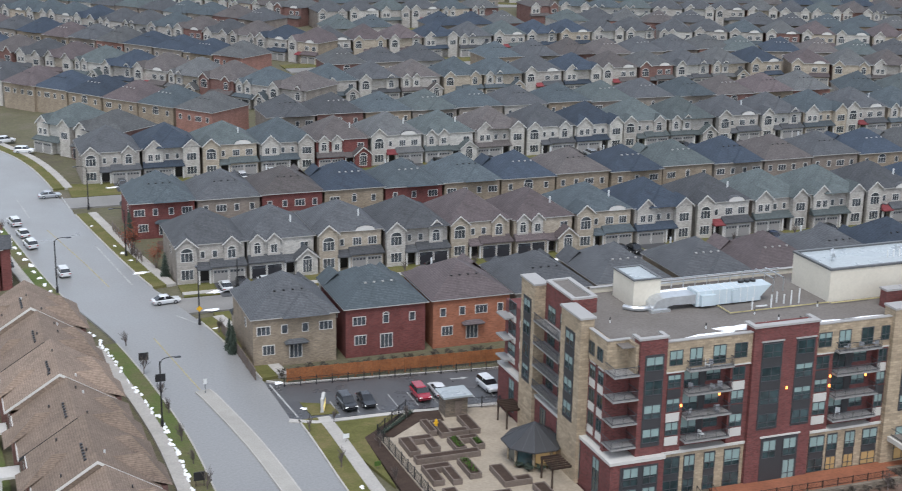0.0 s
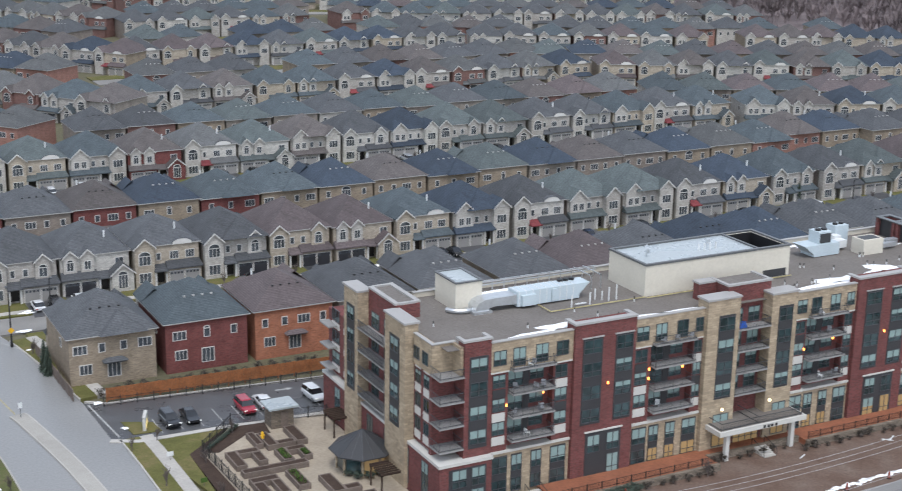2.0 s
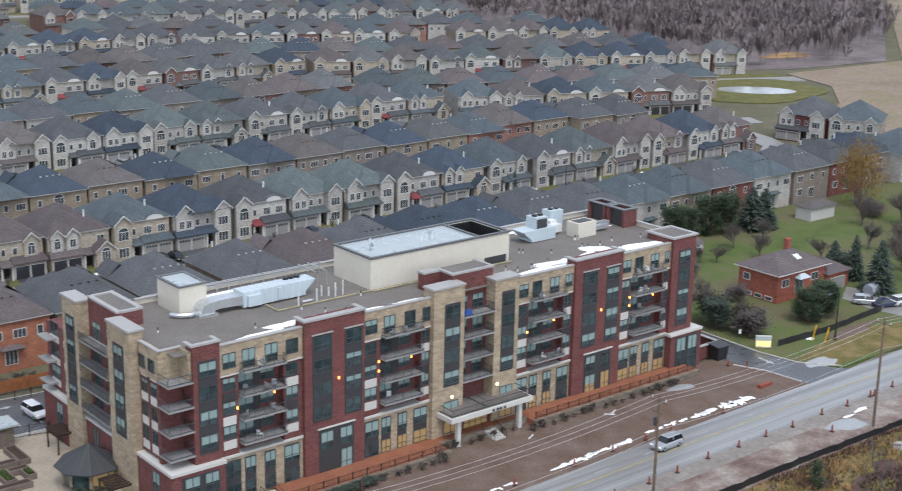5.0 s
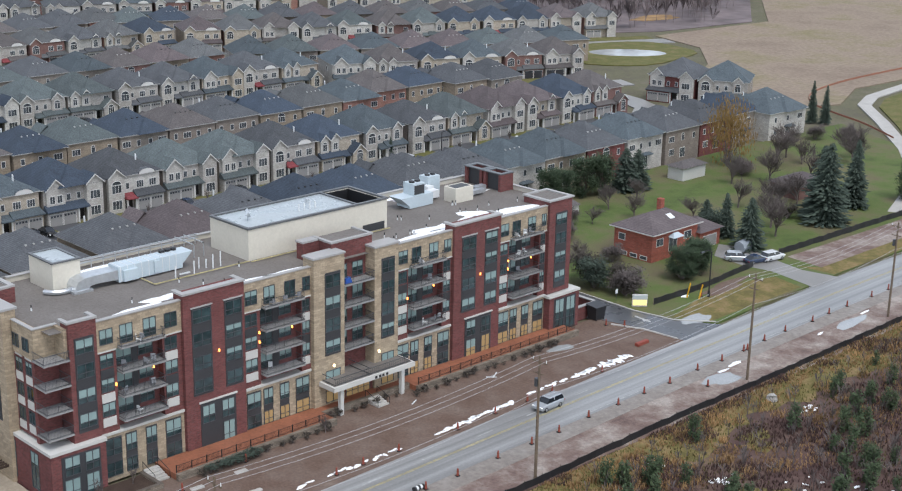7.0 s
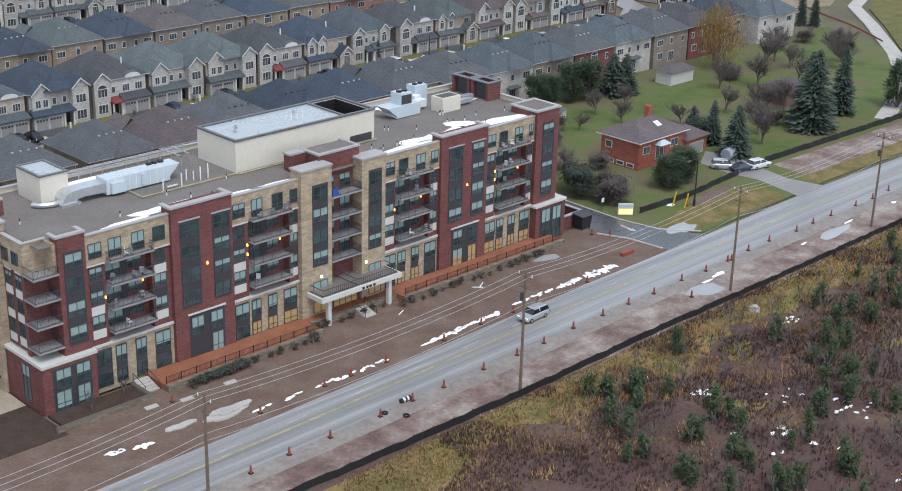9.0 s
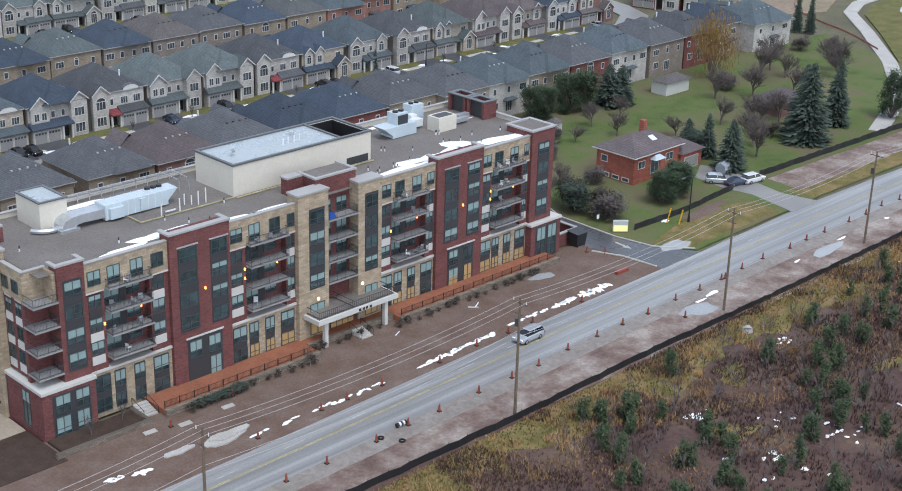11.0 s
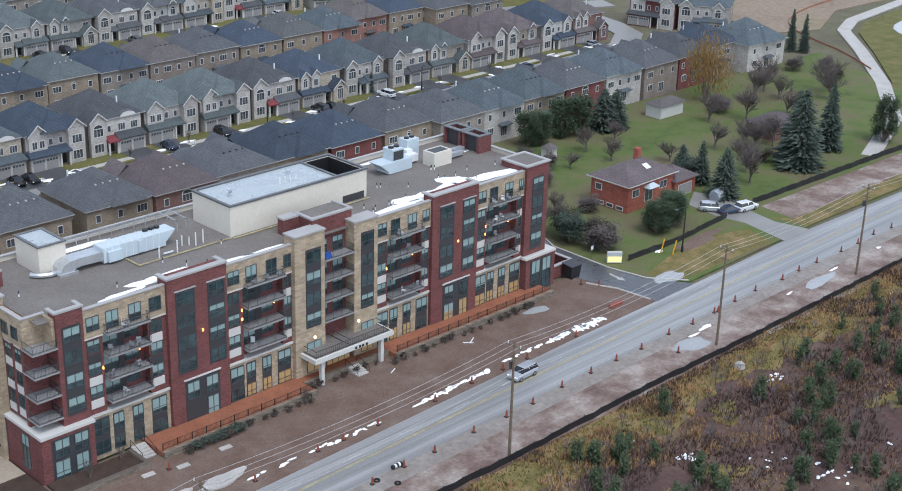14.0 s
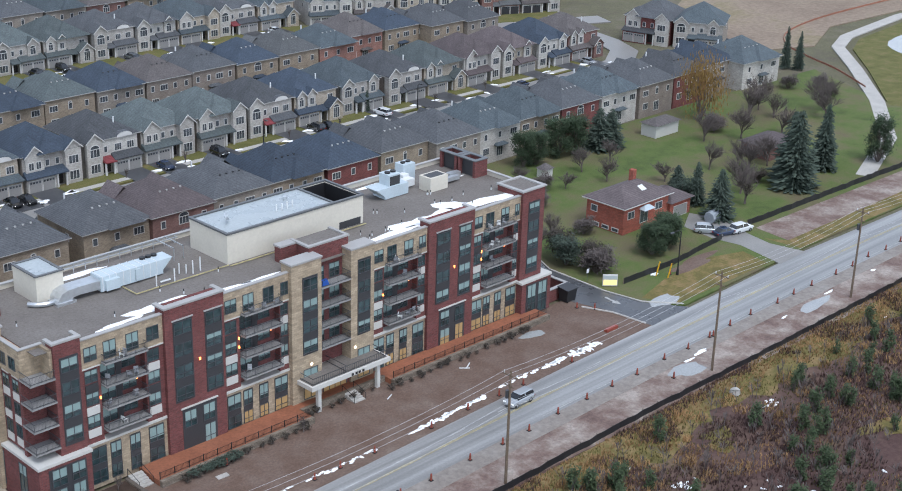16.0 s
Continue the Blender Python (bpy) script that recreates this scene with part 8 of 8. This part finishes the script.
def clump_meshes(seed, h, r, mat, n, leaf, drop=0.0, limbs=6, narrow=0.5, tight=0.28):
    """A rounded shrub or leafy crown of many small leaves on a few limbs."""
    rng = random.Random(seed)
    t, c = Shape(), Shape()
    heads = []
    for i in range(limbs):
        a = i * 6.28 / limbs + rng.uniform(-0.3, 0.3)
        e = Vector((math.cos(a) * r * rng.uniform(0.3, 0.8), math.sin(a) * r * rng.uniform(0.3, 0.8), h * rng.uniform(narrow, 0.92)))
        t.tube((0, 0, -0.1), e, 0.035 * h * 0.3 + 0.03, 0.02, 5)
        heads.append(e)
    for i in range(n):
        e = rng.choice(heads)
        p = e + Vector((rng.gauss(0, r * tight), rng.gauss(0, r * tight), rng.gauss(0, h * tight * 0.43) - abs(rng.gauss(0, drop))))
        if p.z < 0.05:
            p.z = rng.uniform(0.05, 0.4)
        a, b = rng.uniform(0, 6.28), rng.uniform(-0.8, 0.8)
        u = Vector((math.cos(a), math.sin(a), b)) * leaf
        w = Vector((-math.sin(a), math.cos(a), rng.uniform(-0.5, 0.5))) * leaf * 0.5
        if drop:
            u = Vector((0.1 * math.cos(a), 0.1 * math.sin(a), -1)) * leaf * 1.6
            w = Vector((-math.sin(a), math.cos(a), 0)) * leaf * 0.3
        c.add([p - u, p + w, p + u, p - w], [(0, 1, 2, 3)])
    return t.mesh("trunk", ["bark"]), c.mesh("crown", [mat])


BARE = [bare_tree_meshes(i, 10, 0.74 + 0.05 * i, 5, 0.02) for i in range(3)]
SAPL = [bare_tree_meshes(20 + i, 4.2, 0.5, 3, 0.014) for i in range(3)]
SPRUCE = [conifer_meshes(30 + i, 10, 2.6 + 0.3 * i, "spruce") for i in range(2)]

PINE = [clump_meshes(40 + i, 10, 3.3, "pine", 8500, 0.2, 0, 26, 0.14, 0.17) for i in range(2)]


def tree(x, y, kind, scale, label, turn=0.0, squash=1.0, name="tree", category="tree", group="", z=0.0):
    b = thing(name, label, category, group, pose(x, y, z, 0, 0, turn) @ Matrix.Diagonal((scale * squash, scale * squash, scale, 1)))
    part("trunk", kind[0], None, b)
    part("crown", kind[1], None, b)
    return b


for x, y, k, sc, sq in ((156.5, 45.6, 1, 0.9, 1.3), (159.5, 44.8, 0, 0.85, 1.3), (148.8, 19.6, 0, 0.48, 1.5), (143.8, 11.7, 0, 0.86, 0.85), (141.2, 4.6, 1, 0.96, 1.05), (166.4, 4.4, 0, 1.6, 1.05), (169.5, 7.5, 1, 1.45, 0.95), (181.2, 7.0, 0, 1.4, 0.75), (184.5, 9, 1, 1.1, 0.8), (247.5, 58, 0, 1.1, 0.5), (249, 55, 1, 1.0, 0.5), (-30.8, 64.5, 0, 0.5, 0.6), (-30.7, 62.6, 1, 0.45, 0.6), (-34.2, 103.0, 0, 0.45, 0.7), (-36.8, 128, 0, 0.6, 0.5), (138, 97.5, 1, 0.5, 0.5)):
    tree(x, y, SPRUCE[k], sc, "dark green spruce with drooping branches", x * 7, sq, "conifer_tree", "conifer", "conifers")
for x, y, k, sc, sq in ((146.4, 48.1, 0, 0.8, 1.2), (150, 46.6, 1, 0.85, 1.1), (135.4, 47.7, 1, 0.75, 1.1), (138.5, 47, 0, 0.7, 1.1), (117.2, 1.6, 0, 0.58, 1.45), (121.6, 2.0, 1, 0.62, 1.45), (124.4, 3.6, 0, 0.5, 1.4), (194.3, 1.8, 0, 1.0, 0.9), (118, 47.5, 1, 0.6, 1.1)):
    tree(x, y, PINE[k], sc, "bushy green pine with dense needles", x * 5, sq, "conifer_tree", "conifer", "conifers")
for x, y, k, sc in ((151.2, 5.6, 0, 1.0), (155.5, 9.5, 2, 1.0), (131.7, 33.4, 1, 0.5), (151.7, 38.7, 2, 0.6), (149.9, 23.4, 1, 0.6), (141.3, 31, 2, 0.65), (174, 15.5, 0, 0.9), (170, 20, 1, 0.8), (198, 36, 0, 1.25), (208, 40, 2, 1.1), (110.5, 18.6, 1, 0.6), (186, 30, 0, 1.0), (178, 34, 2, 0.9), (168, 16, 2, 0.9), (196, 26, 1, 0.9), (142, 38, 0, 0.7), (97, 24, 1, 0.7), (101, 14, 2, 0.8), (205, 34, 1, 0.8), (163, 22, 0, 0.8), (126, 40, 2, 0.6)):
    tree(x, y, BARE[k], sc, "leafless deciduous tree with fine grey twigs", x * 11, 1.15, "bare_tree", "tree", "bare trees")
for x, y in ((-45.2, 70.5), (-44.4, 58), (-43.6, 48), (-43.3, 43), (-43.2, 33.5), (-43.0, 26.5), (-42.7, 19), (-42.6, 12), (-27.2, 31.5), (-31.0, 72.0), (-23.4, 33.4), (-21, 14.5), (-26.2, 20), (-30, 60), (-37.8, 112), (-38.5, 121), (-59.3, 140), (-60.5, 150), (-20, 24), (-14, 31.5), (6, 93), (19, 93), (30, 93), (44, 93), (72, 93), (86, 93.5), (112, 93), (126, 93), (155, 93), (172, 93), (20, 81), (90, 80), (125, 80), (3, 169), (40, 169), (80, 169), (4, -3.2), (8.6, -2.4), (34, -5.9)):
    tree(x, y, SAPL[int(abs(x * 3)) % 3], TR.uniform(0.75, 1.15), "young bare street tree with thin branches", x * 13, 1.0, "bare_tree", "tree", "young street trees")
tree(190.5, 44.0, clump_meshes(60, 15.0, 5.0, "willow", 2600, 0.3, 3.4, 10, 0.5), 1.0, "golden weeping willow with hanging leaves", 0, 1.0, "willow_tree", "tree")
tree(-37.9, 117.5, clump_meshes(61, 5.5, 1.6, "rust_leaf", 500, 0.2), 1.0, "small tree with rust-red leaves", 0, 1.0, "leafy_tree", "tree")
tree(-35.0, 108.0, clump_meshes(61, 5.5, 1.6, "rust_leaf", 500, 0.2), 0.8, "small tree with rust-red leaves", 0, 1.0, "leafy_tree", "tree")
tree(-60.5, 133.0, clump_meshes(61, 5.5, 1.6, "rust_leaf", 500, 0.2), 0.7, "small tree with rust-red leaves", 0, 1.0, "leafy_tree", "tree")
BUSH = [clump_meshes(70 + i, 4.0, 2.6, m, 3600, 0.16, 0, 18, 0.2, 0.2) for i, m in enumerate(("shrub", "twig", "spruce"))]
for x, y, k, sc in ((102.6, 8.6, 2, 1.2), (104.4, 11.0, 0, 1.25), (103.6, 2.8, 1, 1.2), (105.4, 4.6, 0, 1.1), (115.8, 15.6, 1, 0.8), (106, 24, 1, 0.9), (109, 30, 0, 0.9), (186, 37, 1, 0.9), (189, 38.5, 1, 0.8), (164, 11, 0, 0.7), (143.2, 14.4, 2, 1.1), (120, 30, 1, 0.8), (128, 36, 1, 0.8), (230, 46, 1, 0.9), (238, 42, 1, 0.8), (233, 36, 0, 0.8)):
    tree(x, y, BUSH[k], sc, ("dense dark brown leafless shrub", "wide grey-brown twiggy leafless shrub", "dense dark evergreen garden shrub")[k], x * 3, 1.0, "shrub", "shrub", "shrubs of the gardens")
HEDGE = clump_meshes(80, 0.9, 0.55, "shrub", 140, 0.12, 0, 6, 0.4)
for i in range(34):
    tree(16 + i * 1.9 + TR.uniform(-0.4, 0.4), (-5.6 if i < 11 else -3.2 if i < 18 else -4.8) + TR.uniform(-0.3, 0.2), HEDGE, TR.uniform(0.5, 1.2), "low dry shrub along the retaining wall", i * 40, 1.0, "shrub", "shrub", "shrubs along the wall")
EVER = clump_meshes(81, 1.2, 0.8, "spruce", 260, 0.14, 0, 6, 0.4)
for x in (17.0, 18.6, 19.8, 21.0, 22.4, 23.6):
    tree(x, -5.6, EVER, 0.85, "low dark evergreen shrub along the wall", x * 40, 1.2, "shrub", "shrub", "evergreen shrubs along the wall")
for i in range(16):
    tree(-26 + i * 2.1, 51.6 + TR.uniform(-0.5, 0.6), HEDGE, TR.uniform(0.8, 1.5), "small bare shrub behind the fence", i * 40, 1.0, "shrub", "shrub", "shrubs behind the fence")
for i in range(10):
    tree(-18.6 + i * 0.62, 27.6 + i * 0.6, EVER, 0.5, "small shrub in the mulch bed", i * 33, 1.0, "shrub", "shrub", "shrubs of the mulch bed")
for x, y in ((-4.9, 11.9), (-3.6, 11.4), (-2.2, 11.6), (-5.6, 13.2), (-2.6, 21), (-2.0, 22)):
    tree(x, y, EVER, 0.8, "low evergreen shrub beside the pavilion", x * 33, 1.0, "shrub", "shrub", "shrubs by the pavilion")

# ---- scrubland ----
near = [(x, -33.6 - max(0, x - 95) * 0.018) for x in range(12, 182, 2)]
far = [(x, y - 6.5 - 4.5 * noise.noise(Vector((x * 0.07, 2, 0))) - 3 * noise.noise(Vector((x * 0.31, 9, 0)))) for x, y in near]
v = [(x, y, -0.045) for x, y in near + far]
k = len(near)
whole("rough_grass", Shape().add(v, [(i + k, i + k + 1, i + 1, i) for i in range(k - 1)]), "verge", "yellow-olive rough grass along the silt fence", "grass", "", "structure")
for i in range(8):
    x, y = TR.uniform(45, 165), TR.uniform(-58, -42)
    o = blob(x, y, TR.uniform(2, 6), TR.uniform(1.2, 3), TR, 22, 0.8)
    whole("grass_patch", Shape().slab(o, -0.2, -0.04 + 0.0004 * i), "verge", "patch of yellow rough grass among dead weeds", "grass", "", "structure")
YP = [clump_meshes(90 + i, 2.7, 0.72, "young_pine", 480, 0.17, 0, 12, 0.12) for i in range(3)]
for i in range(170):
    x, y = TR.uniform(40, 150), -38 - 44 * TR.random() ** 0.9
    tree(x, y, YP[i % 3], TR.uniform(0.7, 1.3), "young planted pine in the scrub", i * 37, TR.uniform(0.8, 1.1), "conifer_tree", "conifer", "young pines of the scrubland")
for nm, mat, n, lab, hh in (("dry_grass", "tuft", 24000, "dry straw-coloured grass tufts", 0.42), ("green_grass", "tuft_green", 17000, "olive grass tufts", 0.28), ("dead_weeds", "weed", 34000, "dark dead weeds", 0.6)):
    s = Shape()
    for i in range(n):
        x, y = TR.uniform(14, 175), -33.6 - abs(TR.gauss(0, 1)) ** 1.2 * 22
        q = noise.noise(Vector((x * 0.11, y * 0.11, 3 if mat == "weed" else 7 if mat == "tuft" else 0)))
        edge = math.exp((y + 33.6) / 9)
        if q + (0.6 * edge if mat != "weed" else -0.5 * edge) < (0.13 if mat != "weed" else -0.3):
            continue
        for k in range(4):
            a = TR.uniform(0, 6.28)
            h = hh * TR.uniform(0.4, 1.1)
            e = h * 0.5
            px, py = -math.sin(a) * 0.055, math.cos(a) * 0.055
            s.add([(x + px, y + py, -0.07), (x - px, y - py, -0.07), (x + e * math.cos(a), y + e * math.sin(a), h)], [(0, 1, 2)])
    whole(nm, s, mat, lab, "grass", "", "stuff")
s = Shape()
for i in range(95):
    x, y = TR.uniform(30, 168), -35.5 - abs(TR.gauss(0, 8))
    r = TR.uniform(0.5, 1.5)
    for k in range(70):
        a, e = TR.uniform(0, 6.28), r * math.sqrt(TR.random())
        px, py, h = x + 1.5 * e * math.cos(a), y + e * math.sin(a), TR.uniform(0.35, 0.8)
        q = TR.uniform(0, 6.28)
        s.add([(px - 0.07 * math.sin(q), py + 0.07 * math.cos(q), -0.07), (px + 0.07 * math.sin(q), py - 0.07 * math.cos(q), -0.07), (px + 0.4 * math.cos(q), py + 0.4 * math.sin(q), h)], [(0, 1, 2)])
whole("straw_clumps", s, "tuft", "clumps of orange-brown straw grass", "grass", "", "stuff")
s = Shape()
for i in range(900):
    broom(s, TR.uniform(40, 170), TR.uniform(-85, -37), -0.1, TR.uniform(1.2, 2.6), TR.uniform(0.5, 1.1), 12, 0.05)
whole("bare_saplings", s, "twig", "thin bare saplings and weeds", "saplings", "", "stuff")
snow("scrub_snow", [(TR.uniform(50, 150), TR.uniform(-80, -38), TR.uniform(0.15, 0.6), TR.uniform(0.12, 0.45), 0.0) for i in range(34)] + [(x + TR.gauss(0, w), y + TR.gauss(0, w * 0.8), TR.uniform(0.1, 0.45), TR.uniform(0.08, 0.3), 0.03) for x, y, w, n in ((60.1, -47.2, 0.9, 12), (59.2, -59.1, 0.7, 16), (70.0, -60.9, 1.3, 14), (85.0, -42.3, 0.8, 8), (66, -54, 1.2, 6)) for _ in range(n)], "small patches of snow among weeds")
for x, y, sc in ((113, 44, 0.7), (119, 41, 0.7), (220, 30, 1.2), (214, 26, 1.0)):
    tree(x, y, BARE[1], sc, "leafless deciduous tree with fine grey twigs", x * 11, 1.2, "bare_tree", "tree", "bare trees")
